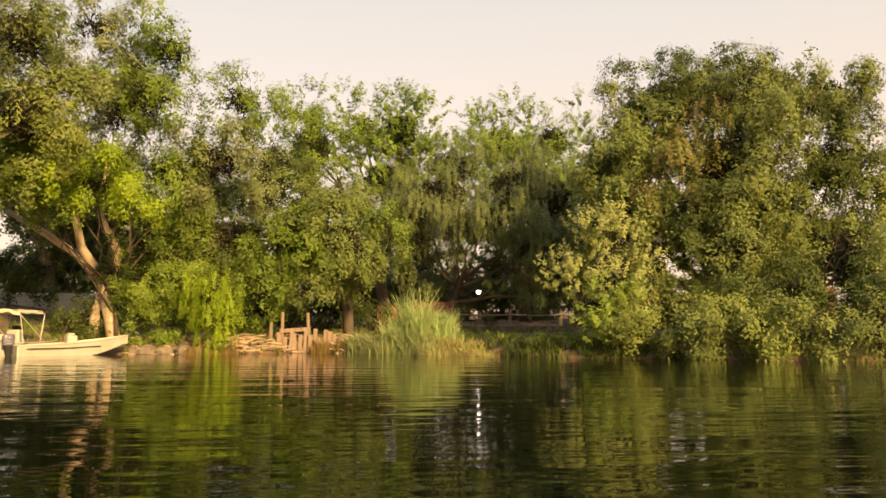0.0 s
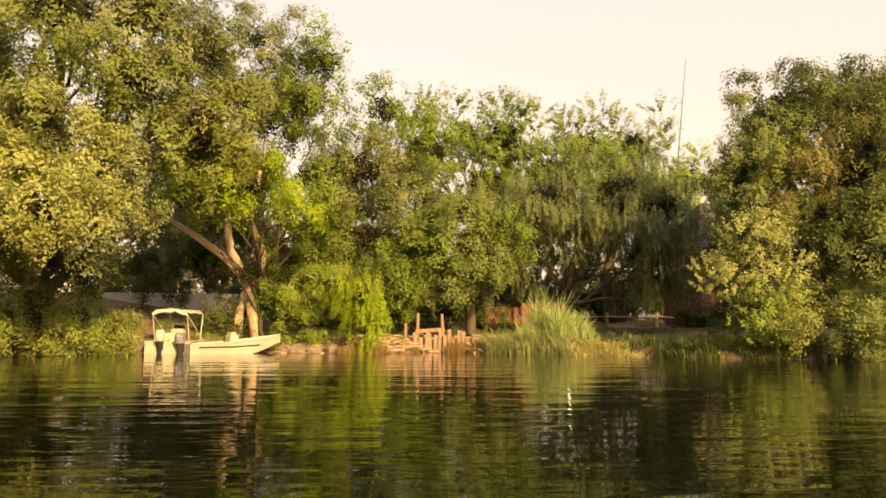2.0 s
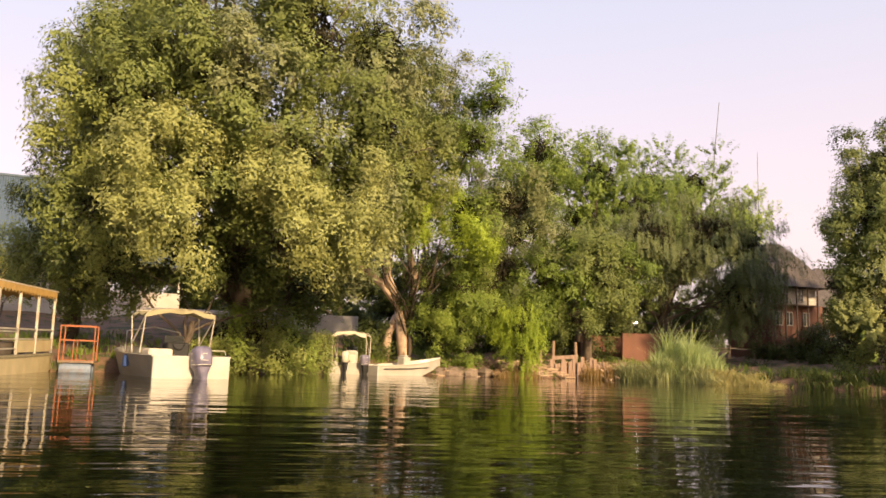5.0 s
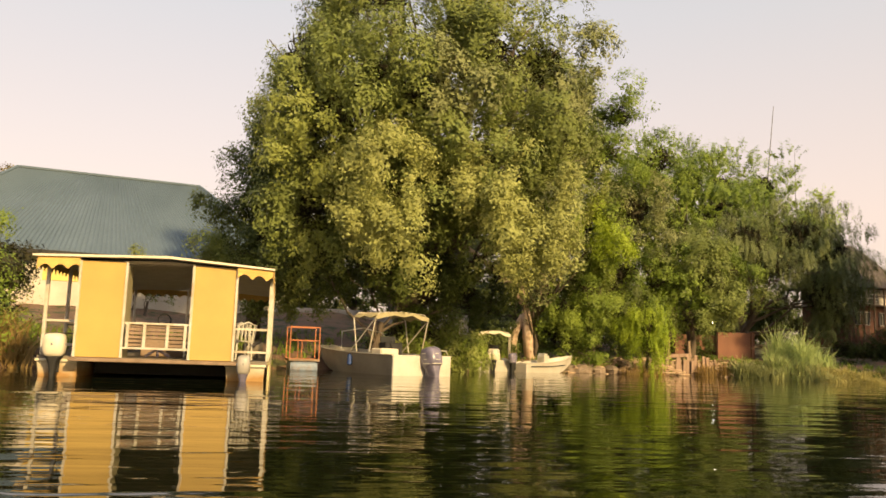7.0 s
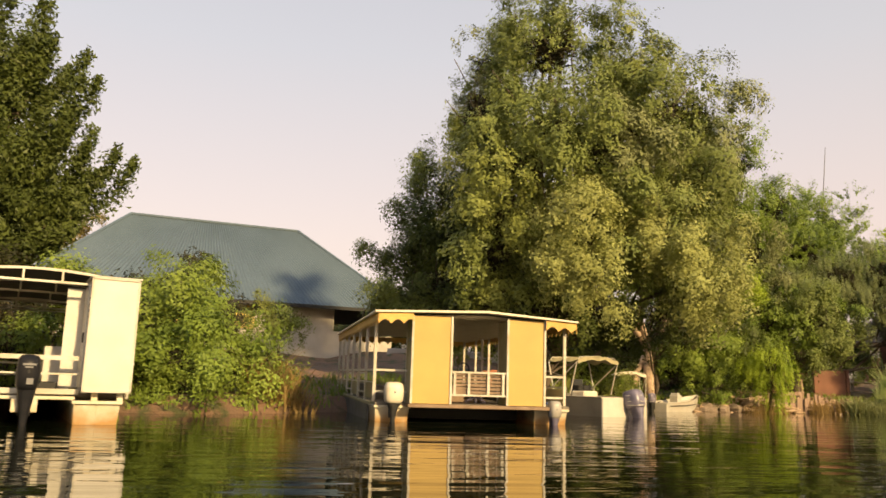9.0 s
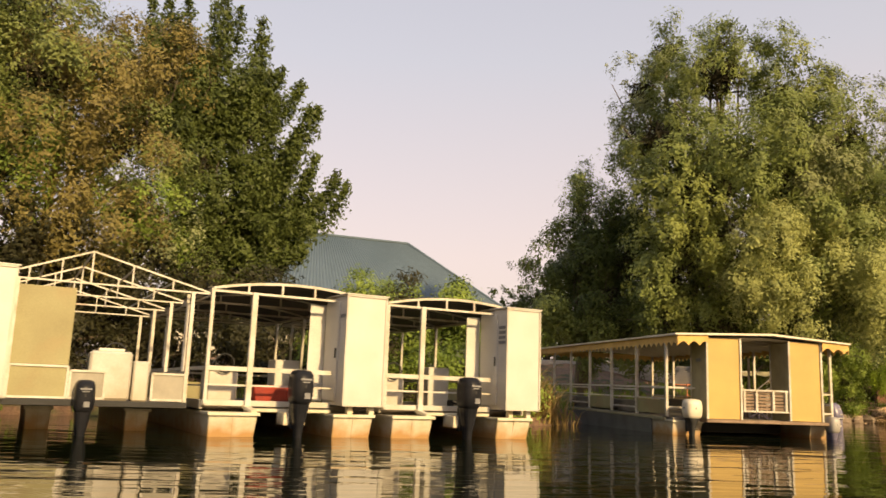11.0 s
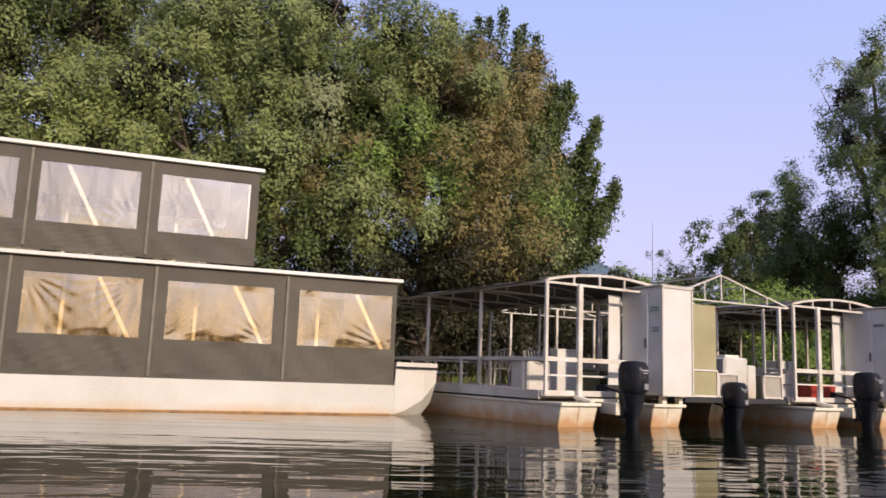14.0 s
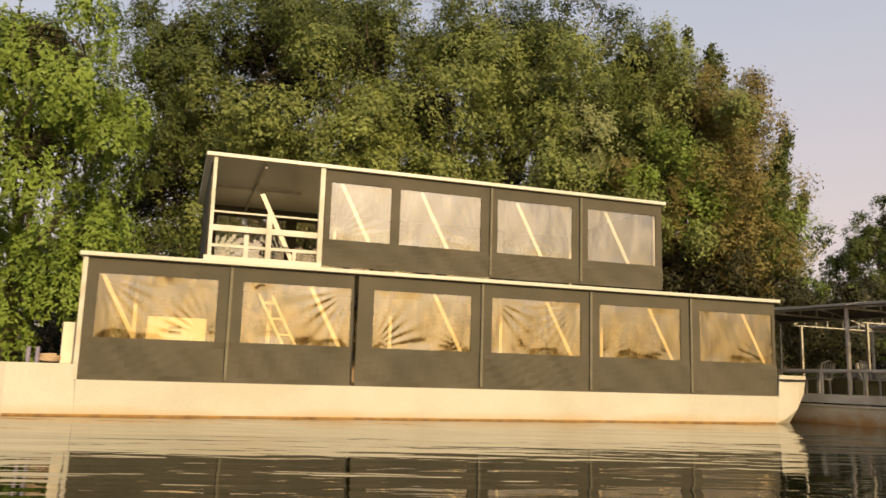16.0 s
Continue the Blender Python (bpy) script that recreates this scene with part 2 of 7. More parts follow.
M_STONE = material("bank_stone", (0.26, 0.2, 0.15), (0.17, 0.13, 0.09), 0.9, scale=3.0, bump=0.5)

L_OLIVE = leaf_material("olive_leaves", (0.05, 0.067, 0.016), (0.35, 0.395, 0.1), (0.46, 0.44, 0.135))
L_CROWN = leaf_material("crown_leaves", (0.045, 0.064, 0.018), (0.29, 0.345, 0.092))
L_YELLOWISH = leaf_material("yellowish_leaves", (0.16, 0.175, 0.055), (0.5, 0.53, 0.18), (0.58, 0.57, 0.23), glow=0.3)
L_GREEN = leaf_material("green_leaves", (0.0366, 0.0659, 0.00976), (0.281, 0.378, 0.061))
L_FRESH = leaf_material("fresh_green_leaves", (0.05, 0.085, 0.01), (0.33, 0.42, 0.075), (0.4, 0.42, 0.09))
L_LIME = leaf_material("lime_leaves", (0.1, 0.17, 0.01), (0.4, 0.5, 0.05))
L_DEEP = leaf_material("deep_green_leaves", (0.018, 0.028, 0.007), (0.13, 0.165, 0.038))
L_WILLOW = leaf_material("feathery_leaves", (0.05, 0.066, 0.024), (0.25, 0.29, 0.11))
# Undergrowth leaves darkened: the shade under the bank trees is in their colour.
L_SHADE = leaf_material("shade_toned_undergrowth_leaves", (0.018, 0.019, 0.008), (0.055, 0.052, 0.02), (0.08, 0.052, 0.022), glow=0.15)
L_BROWNISH = leaf_material("brownish_leaves", (0.0575, 0.0575, 0.0172), (0.299, 0.241, 0.0747), (0.345, 0.23, 0.0805))
L_BANK = leaf_material("bank_tree_leaves", (0.0366, 0.0525, 0.0122), (0.281, 0.323, 0.0915), (0.329, 0.281, 0.0732))
L_OLD = leaf_material("old_grey_green_leaves", (0.065, 0.078, 0.031), (0.36, 0.39, 0.165))
L_REED = leaf_material("reed_blades", (0.2, 0.23, 0.09), (0.45, 0.47, 0.22), (0.55, 0.5, 0.26), glow=0.35)
L_PALEGRASS = leaf_material("pale_sunlit_grass", (0.34, 0.31, 0.11), (0.58, 0.52, 0.22), glow=0.35)
L_FRESHREED = leaf_material("fresh_reed_blades", (0.3, 0.38, 0.14), (0.52, 0.6, 0.26), (0.6, 0.58, 0.3), glow=0.4)
L_DRY = leaf_material("dry_grass", (0.25, 0.17, 0.06), (0.48, 0.34, 0.14), glow=0.5)


def water_material():
    """Dark river water: long low swells everywhere, fine ripples in patches between calm, mirror-like lanes."""
    m = bpy.data.materials.new("river_water")
    m.use_nodes = True
    n, l = m.node_tree.nodes, m.node_tree.links
    bsdf = n["Principled BSDF"]
    bsdf.inputs["Base Color"].default_value = (0.004, 0.006, 0.002, 1)
    bsdf.inputs["Roughness"].default_value = 0.02
    bsdf.inputs["IOR"].default_value = 1.25
    co = n.new("ShaderNodeTexCoord")

    def waves(sx_, sy_, rot, detail):
        mp, nz = n.new("ShaderNodeMapping"), n.new("ShaderNodeTexNoise")
        mp.inputs["Scale"].default_value, mp.inputs["Rotation"].default_value = (sx_, sy_, 1), (0, 0, radians(rot))
        nz.inputs["Scale"].default_value, nz.inputs["Detail"].default_value = 1.0, detail
        l.new(co.outputs["Object"], mp.inputs[0])
        l.new(mp.outputs[0], nz.inputs["Vector"])
        return nz.outputs[0]

    def calc(op, a, b, c=0.0):
        mt = n.new("ShaderNodeMath")
        mt.operation = op
        for i, v in enumerate((a, b, c)):
            if isinstance(v, (int, float)):
                mt.inputs[i].default_value = v
            else:
                l.new(v, mt.inputs[i])
        return mt.outputs[0]

    lane = n.new("ShaderNodeMapRange")
    lane.inputs[1].default_value, lane.inputs[2].default_value = 0.4, 0.62
    lane.inputs[3].default_value, lane.inputs[4].default_value = 0.5, 1.1
    l.new(waves(0.05, 0.16, 5, 2.0), lane.inputs[0])
    swell = calc("MULTIPLY", waves(0.2, 0.75, 8, 1.5), 1.05)
    ripple = calc("MULTIPLY_ADD", waves(0.75, 2.5, -6, 2.0), 0.6, calc("MULTIPLY", waves(2.2, 5.5, 12, 2.0), 0.06))
    total = calc("MULTIPLY_ADD", ripple, lane.outputs[0], swell)
    bp = n.new("ShaderNodeBump")
    bp.inputs["Strength"].default_value, bp.inputs["Distance"].default_value = 1.0, 0.024
    l.new(total, bp.inputs["Height"])
    l.new(bp.outputs[0], bsdf.inputs["Normal"])
    return m


def ground_material():
    m = bpy.data.materials.new("river_bank_soil")
    m.use_nodes = True
    n, l = m.node_tree.nodes, m.node_tree.links
    bsdf = n["Principled BSDF"]
    bsdf.inputs["Roughness"].default_value = 0.95
    co, a, b, c = n.new("ShaderNodeTexCoord"), n.new("ShaderNodeTexNoise"), n.new("ShaderNodeTexNoise"), n.new("ShaderNodeTexNoise")
    for t, s in ((a, 0.12), (b, 1.3), (c, 14.0)):
        t.inputs["Scale"].default_value, t.inputs["Detail"].default_value = s, 6.0
        l.new(co.outputs["Object"], t.inputs["Vector"])
    r1, r2 = n.new("ShaderNodeValToRGB"), n.new("ShaderNodeMix")
    r1.color_ramp.elements[0].position, r1.color_ramp.elements[1].position = 0.35, 0.65
    r1.color_ramp.elements[0].color, r1.color_ramp.elements[1].color = (0.24, 0.135, 0.08, 1), (0.16, 0.1, 0.058, 1)
    l.new(a.outputs[0], r1.inputs[0])
    r2.data_type = "RGBA"
    mr = n.new("ShaderNodeMapRange")
    mr.inputs[1].default_value, mr.inputs[2].default_value = 0.5, 0.62
    l.new(b.outputs[0], mr.inputs[0])
    l.new(mr.outputs[0], r2.inputs[0])
    l.new(r1.outputs[0], r2.inputs[6])
    r2.inputs[7].default_value = (0.07, 0.075, 0.025, 1)
    ov = n.new("ShaderNodeMix")
    ov.data_type, ov.blend_type = "RGBA", "OVERLAY"
    ov.inputs[0].default_value = 0.5
    l.new(r2.outputs[2], ov.inputs[6])
    l.new(c.outputs[0], ov.inputs[7])
    l.new(ov.outputs[2], bsdf.inputs["Base Color"])
    bp = n.new("ShaderNodeBump")
    bp.inputs["Strength"].default_value, bp.inputs["Distance"].default_value = 0.8, 0.08
    l.new(c.outputs[0], bp.inputs["Height"])
    l.new(bp.outputs[0], bsdf.inputs["Normal"])
    return m


def vinyl_material(name, gloss, tint=(0.97, 0.78, 0.43), haze=(0.8, 0.57, 0.22)):
    """Clear wrinkled plastic sheet: mostly see-through, with a strong gloss."""
    m = bpy.data.materials.new(name)
    m.use_nodes = True
    n, l = m.node_tree.nodes, m.node_tree.links
    tr, gl, df, mx, my = n.new("ShaderNodeBsdfTransparent"), n.new("ShaderNodeBsdfGlossy"), n.new("ShaderNodeBsdfDiffuse"), n.new("ShaderNodeMixShader"), n.new("ShaderNodeMixShader")
    tr.inputs[0].default_value = (*tint, 1)
    gl.inputs[0].default_value, gl.inputs["Roughness"].default_value = (1.0, 0.95, 0.85, 1), 0.02
    df.inputs[0].default_value = (*haze, 1)
    co, mp, nz, bp = n.new("ShaderNodeTexCoord"), n.new("ShaderNodeMapping"), n.new("ShaderNodeTexNoise"), n.new("ShaderNodeBump")
    # long folds in the sheet, nearly upright
    mp.inputs["Scale"].default_value, mp.inputs["Rotation"].default_value = (11.0, 11.0, 0.5), (0, radians(6), 0)
    nz.inputs["Scale"].default_value, nz.inputs["Detail"].default_value = 1.0, 3.0
    l.new(co.outputs["Object"], mp.inputs[0])
    l.new(mp.outputs[0], nz.inputs["Vector"])
    l.new(nz.outputs[0], bp.inputs["Height"])
    bp.inputs["Strength"].default_value, bp.inputs["Distance"].default_value = 0.12, 0.01
    l.new(bp.outputs[0], gl.inputs["Normal"])
    # hazy where the sheet is scuffed and creased
    cr = n.new("ShaderNodeMapRange")
    cr.inputs[1].default_value, cr.inputs[2].default_value = 0.38, 0.68
    cr.inputs[3].default_value, cr.inputs[4].default_value = 0.04, 0.24
    m2, n2 = n.new("ShaderNodeMapping"), n.new("ShaderNodeTexNoise")
    m2.inputs["Scale"].default_value, m2.inputs["Rotation"].default_value = (6.0, 6.0, 1.7), (0, radians(28), 0)
    n2.inputs["Scale"].default_value, n2.inputs["Detail"].default_value, n2.inputs["Distortion"].default_value = 1.0, 6.0, 1.4
    l.new(co.outputs["Object"], m2.inputs[0])
    l.new(m2.outputs[0], n2.inputs["Vector"])
    l.new(n2.outputs[0], cr.inputs[0])
    l.new(cr.outputs[0], my.inputs[0])
    l.new(tr.outputs[0], my.inputs[1])
    l.new(df.outputs[0], my.inputs[2])
    mx.inputs[0].default_value = gloss
    l.new(my.outputs[0], mx.inputs[1])
    l.new(gl.outputs[0], mx.inputs[2])
    l.new(mx.outputs[0], n["Material Output"].inputs[0])
    return m


M_WATER, M_GROUND = water_material(), ground_material()
M_VINYL, M_DULLVINYL = vinyl_material("clear_vinyl", 0.24), vinyl_material("scuffed_vinyl", 0.03)
# Upper-deck copy of the vinyl: the sky's tone is put into tint and haze.
M_SKYVINYL = vinyl_material("sky_toned_vinyl", 0.26, (0.96, 0.9, 0.78), (0.68, 0.61, 0.48))


# ---- mesh helpers ----
class Geo:
    """Collects boxes, tubes and sheets into one mesh."""

    def __init__(self):
        self.v, self.f = [], []

    def add(self, verts, faces):
        k = len(self.v)
        self.v += [tuple(p) for p in verts]
        self.f += [tuple(k + i for i in f) for f in faces]
        return self

    def box(self, x0, x1, y0, y1, z0, z1):
        return self.add([(x, y, z) for z in (z0, z1) for y in (y0, y1) for x in (x0, x1)],
                        [(0, 2, 3, 1), (4, 5, 7, 6), (0, 1, 5, 4), (2, 6, 7, 3), (0, 4, 6, 2), (1, 3, 7, 5)])

    def bar(self, p, q, w=0.05, h=None):
        """A square bar from p to q."""
        p, q, h = Vector(p), Vector(q), h or w
        d = (q - p).normalized()
        s = d.cross(Vector((0, 0, 1))) if abs(d.z) < 0.95 else Vector((1, 0, 0))
        s.normalize()
        u = s.cross(d)
        c = [(-w / 2, -h / 2), (w / 2, -h / 2), (w / 2, h / 2), (-w / 2, h / 2)]
        vs = [e + s * a + u * b for e in (p, q) for a, b in c]
        return self.add(vs, [(3, 2, 1, 0), (4, 5, 6, 7)] + [(i, (i + 1) % 4, 4 + (i + 1) % 4, 4 + i) for i in range(4)])

    def tube(self, pts, radii, n=8):
        """A round tube through pts, with a radius for each."""
        pts = [Vector(p) for p in pts]
        if isinstance(radii, (int, float)):
            radii = [radii] * len(pts)
        vs, up = [], Vector((0.31, 0.17, 0.93)).normalized()
        for i, p in enumerate(pts):
            d = (pts[min(i + 1, len(pts) - 1)] - pts[max(i - 1, 0)]).normalized()
            s = d.cross(up if abs(d.dot(up)) < 0.97 else Vector((1, 0, 0))).normalized()
            u = s.cross(d)
            vs += [p + (s * math.cos(a) + u * math.sin(a)) * radii[i] for a in [2 * math.pi * k / n for k in range(n)]]
        fs = [(i * n + k, i * n + (k + 1) % n, (i + 1) * n + (k + 1) % n, (i + 1) * n + k) for i in range(len(pts) - 1) for k in range(n)]
        return self.add(vs, fs + [tuple(range(n))[::-1], tuple(range((len(pts) - 1) * n, len(pts) * n))])

    def loft(self, sections):
        """Closed rings of equal length, joined and capped."""
        n = len(sections[0])
        vs = [p for s in sections for p in s]
        fs = [(i * n + k, i * n + (k + 1) % n, (i + 1) * n + (k + 1) % n, (i + 1) * n + k) for i in range(len(sections) - 1) for k in range(n)]
        return self.add(vs, fs + [tuple(range(n))[::-1], tuple(range((len(sections) - 1) * n, len(sections) * n))])

    def mesh(self, name, mat, bevel=0.0, smooth=False):
        me = bpy.data.meshes.new(name)
        me.from_pydata(self.v, [], self.f)
        bm = bmesh.new()
        bm.from_mesh(me)
        bmesh.ops.recalc_face_normals(bm, faces=bm.faces)
        if bevel:
            bmesh.ops.bevel(bm, geom=bm.edges[:], offset=bevel, segments=1, affect="EDGES", clamp_overlap=True)
        bm.to_mesh(me)
        bm.free()
        me.materials.append(mat)
        if smooth:
            me.polygons.foreach_set("use_smooth", [True] * len(me.polygons))
        return me


def thing(name, m, label, category, group="", kind=""):
    """An empty at a thing's base, to carry its parts."""
    ob = new(name)
    ob.empty_display_size = 0.3
    ob.matrix_world = m
    return tagged(ob, label, category, group, kind)


def part(name, geo, mat, parent, label="", bevel=0.0, smooth=False, kind=""):
    ob = new(name, geo.mesh(name, mat, bevel, smooth))
    ob.parent = parent
    return tagged(ob, label, kind=kind)


def solid(name, geo, mat, label, category="", group="", kind="", bevel=0.0, smooth=False, m=None):
    ob = new(name, geo.mesh(name, mat, bevel, smooth))
    if m:
        ob.matrix_world = m
    return tagged(ob, label, category, group, kind)


def quads(name, corners, mat):
    """One mesh of loose blades from an (n, corners, 3) array."""
    n, k = corners.shape[:2]
    me = bpy.data.meshes.new(name)
    me.vertices.add(n * k)
    me.vertices.foreach_set("co", np.ascontiguousarray(corners, dtype=np.float32).ravel())
    me.loops.add(n * k)
    me.loops.foreach_set("vertex_index", np.arange(n * k, dtype=np.int32))
    me.polygons.add(n)
    me.polygons.foreach_set("loop_start", np.arange(0, n * k, k, dtype=np.int32))
    me.materials.append(mat)
    me.update(calc_edges=True)
    return me


def unit(a):
    return a / (np.linalg.norm(a, axis=-1, keepdims=True) + 1e-9)


def leaves(rng, centres, outward, size, droop=0.3, wide=0.5):
    """Leaves at the centres, their faces turned loosely outward, their tips hanging."""
    n = len(centres)
    face = unit(outward + rng.normal(0, 0.24, (n, 3)) + np.array([0, 0, 0.25]))
    s = unit(np.cross(face, rng.normal(0, 1, (n, 3)) + np.array([0, 0, droop])))
    d = np.cross(s, face)
    d = d * np.where(d[:, 2:] > 0.25, -1, 1) if droop > 0 else d * np.where(d[:, 2:] < -0.25, -1, 1)
    length = size * 0.74 * rng.uniform(0.65, 1.4, (n, 1))
    w = length * wide * 0.5
    base, tip = centres - d * length * 0.5, centres + d * length * 0.5
    mid = centres + d * length * rng.uniform(-0.25, 0.1, (n, 1))
    return np.stack([base - s * w * 0.45, tip, mid + s * w * 1.5], axis=1)


def crown_leaves(rng, lobes, density, size, style="broad", clump=0.4, depth=0.9, wide=0.5):
    """Leaf blades for a crown made of lobes (x, y, z, radius, half height), each broken up into smaller clumps."""
    parts = []
    for cx, cy, cz, rx, rz in lobes:
        r = np.array([rx, rx * depth, rz])
        area = 4 * math.pi * (r[0] * r[1] + r[0] * r[2] + r[1] * r[2]) / 3
        n_sub = max(10, int(area / 5.6))
        sd = unit(rng.normal(0, 1, (n_sub, 3)) - np.array([0, 0.2, 0]))
        sub_c = np.array([cx, cy, cz]) + sd * r * np.where(rng.random((n_sub, 1)) < 0.25, rng.uniform(1.0, 1.25, (n_sub, 1)), rng.uniform(0.5, 0.95, (n_sub, 1)))
        sub_r = np.minimum(rx, rz) * rng.uniform(0.2, 0.42, (n_sub, 1)) * rng.uniform(0.85, 1.25, (n_sub, 3)) * np.array([1.1, 1.1, 1.0])
        n_leaf = int(area * density)
        per = {"broad": 24, "weep": 30, "layer": 32, "spray": 26}[style]
        n_cl = max(1, n_leaf // per)
        pick = rng.integers(0, n_sub, n_cl)
        cd = unit(rng.normal(0, 1, (n_cl, 3)) + np.array([0, -0.3, 0.35]))
        hang = 0.9 if style == "weep" else 1.9
        # each bough hangs: a round top that draws in to a drooping tip
        below = np.minimum(cd[:, 2:], 0)
        drop = np.concatenate([1 + 0.5 * below, 1 + 0.5 * below, np.where(below < 0, hang, 0.85)], axis=1)
        centre = sub_c[pick] + cd * drop * sub_r[pick] * (1.15 * rng.uniform(0.1, 1, (n_cl, 1)) ** 0.16)
        # loose twigs between the clumps, for a ragged outline
        stray = rng.random(n_cl) < 0.025
        centre[stray] = np.array([cx, cy, cz]) + unit(rng.normal(0, 1, (int(stray.sum()), 3))) * r * rng.uniform(0.6, 1.08, (int(stray.sum()), 1))
        out = unit(0.35 * unit(centre - np.array([cx, cy, cz])) + cd)
        centre, out = np.repeat(centre, per, 0), np.repeat(out, per, 0)
        n = len(centre)
        g = rng.normal(0, 1, (n, 3))
        if style == "broad":
            off = g * np.array([0.33, 0.33, 0.28]) * clump - np.array([0, 0, 1.0]) * clump * rng.uniform(0, 1, (n, 1)) ** 2
        elif style == "weep":
            fall = rng.uniform(0, 1, (n, 1))
            off = g * 0.16 * clump + np.array([0, 0, -2.6]) * fall * clump + out * np.array([1, 1, 0]) * np.sqrt(fall) * 0.9 * clump
        elif style == "layer":
            off = g * np.array([0.9, 0.9, 0.14]) * clump + out * np.array([1, 1, -0.25]) * rng.uniform(0, 1.2, (n, 1)) * clump
        else:
            along = unit(np.repeat(cd, per, 0) * np.array([1, 1, 0.4]) + np.array([0, 0, 0.55]))
            off = g * 0.17 * clump + along * rng.uniform(-0.3, 1.9, (n, 1)) * clump
            out = unit(np.repeat(cd, per, 0) + np.array([0, -0.5, 0.3]))
        droop = {"broad": 0.35, "weep": 1.3, "layer": 0.25, "spray": -0.2}[style]
        parts.append(leaves(rng, centre + off, out, size, droop, wide))
    return np.concatenate(parts)


def plumes(rng, base, tips, per, size, thick=0.42):
    """Leafy shoots that sweep up from the base points to the tips, thinning towards the ends."""
    out = []
    for tip in np.array(tips, float):
        b = base[np.argmin(np.linalg.norm(base - tip * np.array([1, 1, 0.8]), axis=1))]
        t = rng.uniform(0.05, 1.0, (per, 1)) ** 0.85
        bow = np.array([tip[0] - b[0], tip[1] - b[1], 0]) * 0.22
        line = b + (tip - b) * t + bow * np.sin(math.pi * t) - np.array([0, 0, 0.12]) * np.linalg.norm(tip - b) * np.sin(math.pi * t)
        r = thick * (1.03 - t) ** 0.38
        c = line + rng.normal(0, 0.55, (per, 3)) * r
        d = unit(tip - b)
        out.append(leaves(rng, c, rng.normal(0, 0.7, (per, 3)) + np.array([0.2, -0.7, 0.4]), size, -0.3, 0.5))
    return np.concatenate(out)


def wander(rng, p, q, n=5, bend=0.12):
    """A crooked line from p to q."""
    p, q = np.array(p, float), np.array(q, float)
    length = np.linalg.norm(q - p)
    pts = [p + (q - p) * i / n for i in range(n + 1)]
    return [tuple(a + (rng.normal(0, bend * length / n, 3) if 0 < i < n else 0)) for i, a in enumerate(pts)]


def tree(name, base, lobes, leaf_mat, label, density=120, size=0.2, style="broad", clump=0.42, bark=None, girth=0.3, seed=1, fork=0.35, wide=0.5, category="tree", extra=(), twigs=2, group="", limbs=(), mix=()):
    """A tree or bush: a tapered trunk with limbs that reach into every lobe, and a crown of loose leaves."""
    rng = np.random.default_rng(seed)
    root = thing(name, pose(*base), label, category, group)
    b = np.array(base)
    rel = [(x - b[0], y - b[1], z - b[2], rx, rz) for x, y, z, rx, rz in lobes]
    cx = np.mean([[l[0], l[1], l[2]] for l in rel], axis=0)
    top = max(l[2] for l in rel)
    g = Geo()
    split = np.array([cx[0] * fork, cx[1] * fork, max(top * fork, 0.3)])
    trunk = wander(rng, (0, 0, -0.3), split, 4, 0.08)
    g.tube(trunk, [girth * (1.25 - 0.12 * i) for i in range(len(trunk))], 10)
    part("trunk", g, bark or M_BARK, root, smooth=True)
    for x, y, z, rx, rz in rel:
        t = 0.25 + 0.75 * rng.random()
        start = split * t if z > split[2] * t else split * 0.3
        end = (x, y, z - 0.1 * rz)
        line = wander(rng, start, end, 5, 0.16)
        k = girth * 0.5
        g = Geo()
        g.tube(line, [k * (1 - 0.16 * i) for i in range(6)], 7)
        for _ in range(twigs):
            tip = np.array(end) + unit(rng.normal(0, 1, 3) + np.array([0, 0, 0.5])) * np.array([rx, rx, rz]) * 0.9
            w = wander(rng, line[3], tip, 4, 0.2)
            g.tube(w, [k * 0.32 * (1 - 0.2 * i) for i in range(5)], 5)
        part("limb", g, bark or M_BARK, root, smooth=True)
    if limbs:
        g = Geo()
        for line, radii in limbs:
            g.tube([tuple(np.array(p) - b) for p in line], list(radii), 10)
        part("pale_limb", g, M_PALEBARK, root, "pale bare forked trunk and limbs", smooth=True)
    # twigs filling the crown's heart, near black to stand in for inner shade
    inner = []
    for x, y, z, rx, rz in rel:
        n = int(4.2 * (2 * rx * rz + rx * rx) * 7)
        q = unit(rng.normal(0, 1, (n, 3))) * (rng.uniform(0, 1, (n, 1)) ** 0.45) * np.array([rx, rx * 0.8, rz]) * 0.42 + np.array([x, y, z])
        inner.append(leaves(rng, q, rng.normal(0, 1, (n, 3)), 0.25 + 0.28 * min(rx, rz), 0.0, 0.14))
    heart = new("crown_shade", quads("crown_shade", np.concatenate(inner), M_CROWNSHADE))
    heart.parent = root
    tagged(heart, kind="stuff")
    # some boughs differ in shade: young, old or creeper-hung foliage
    kinds = (leaf_mat,) + tuple(mix)
    for k, mat in enumerate(kinds):
        own = [q for i, q in enumerate(rel) if (i * 7 + i // 3) % len(kinds) == k]
        if own:
            crown = new("crown", quads("crown", crown_leaves(rng, own, density, size, style, clump, wide=wide), mat))
            crown.parent = root
    for ename, elobes, emat, edens, esize, estyle, elabel in extra:
        er = [(x - b[0], y - b[1], z - b[2], rx, rz) for x, y, z, rx, rz in elobes]
        ob = new(ename, quads(ename, crown_leaves(rng, er, edens, esize, estyle, clump), emat))
        ob.parent = root
        tagged(ob, elabel)
    return root


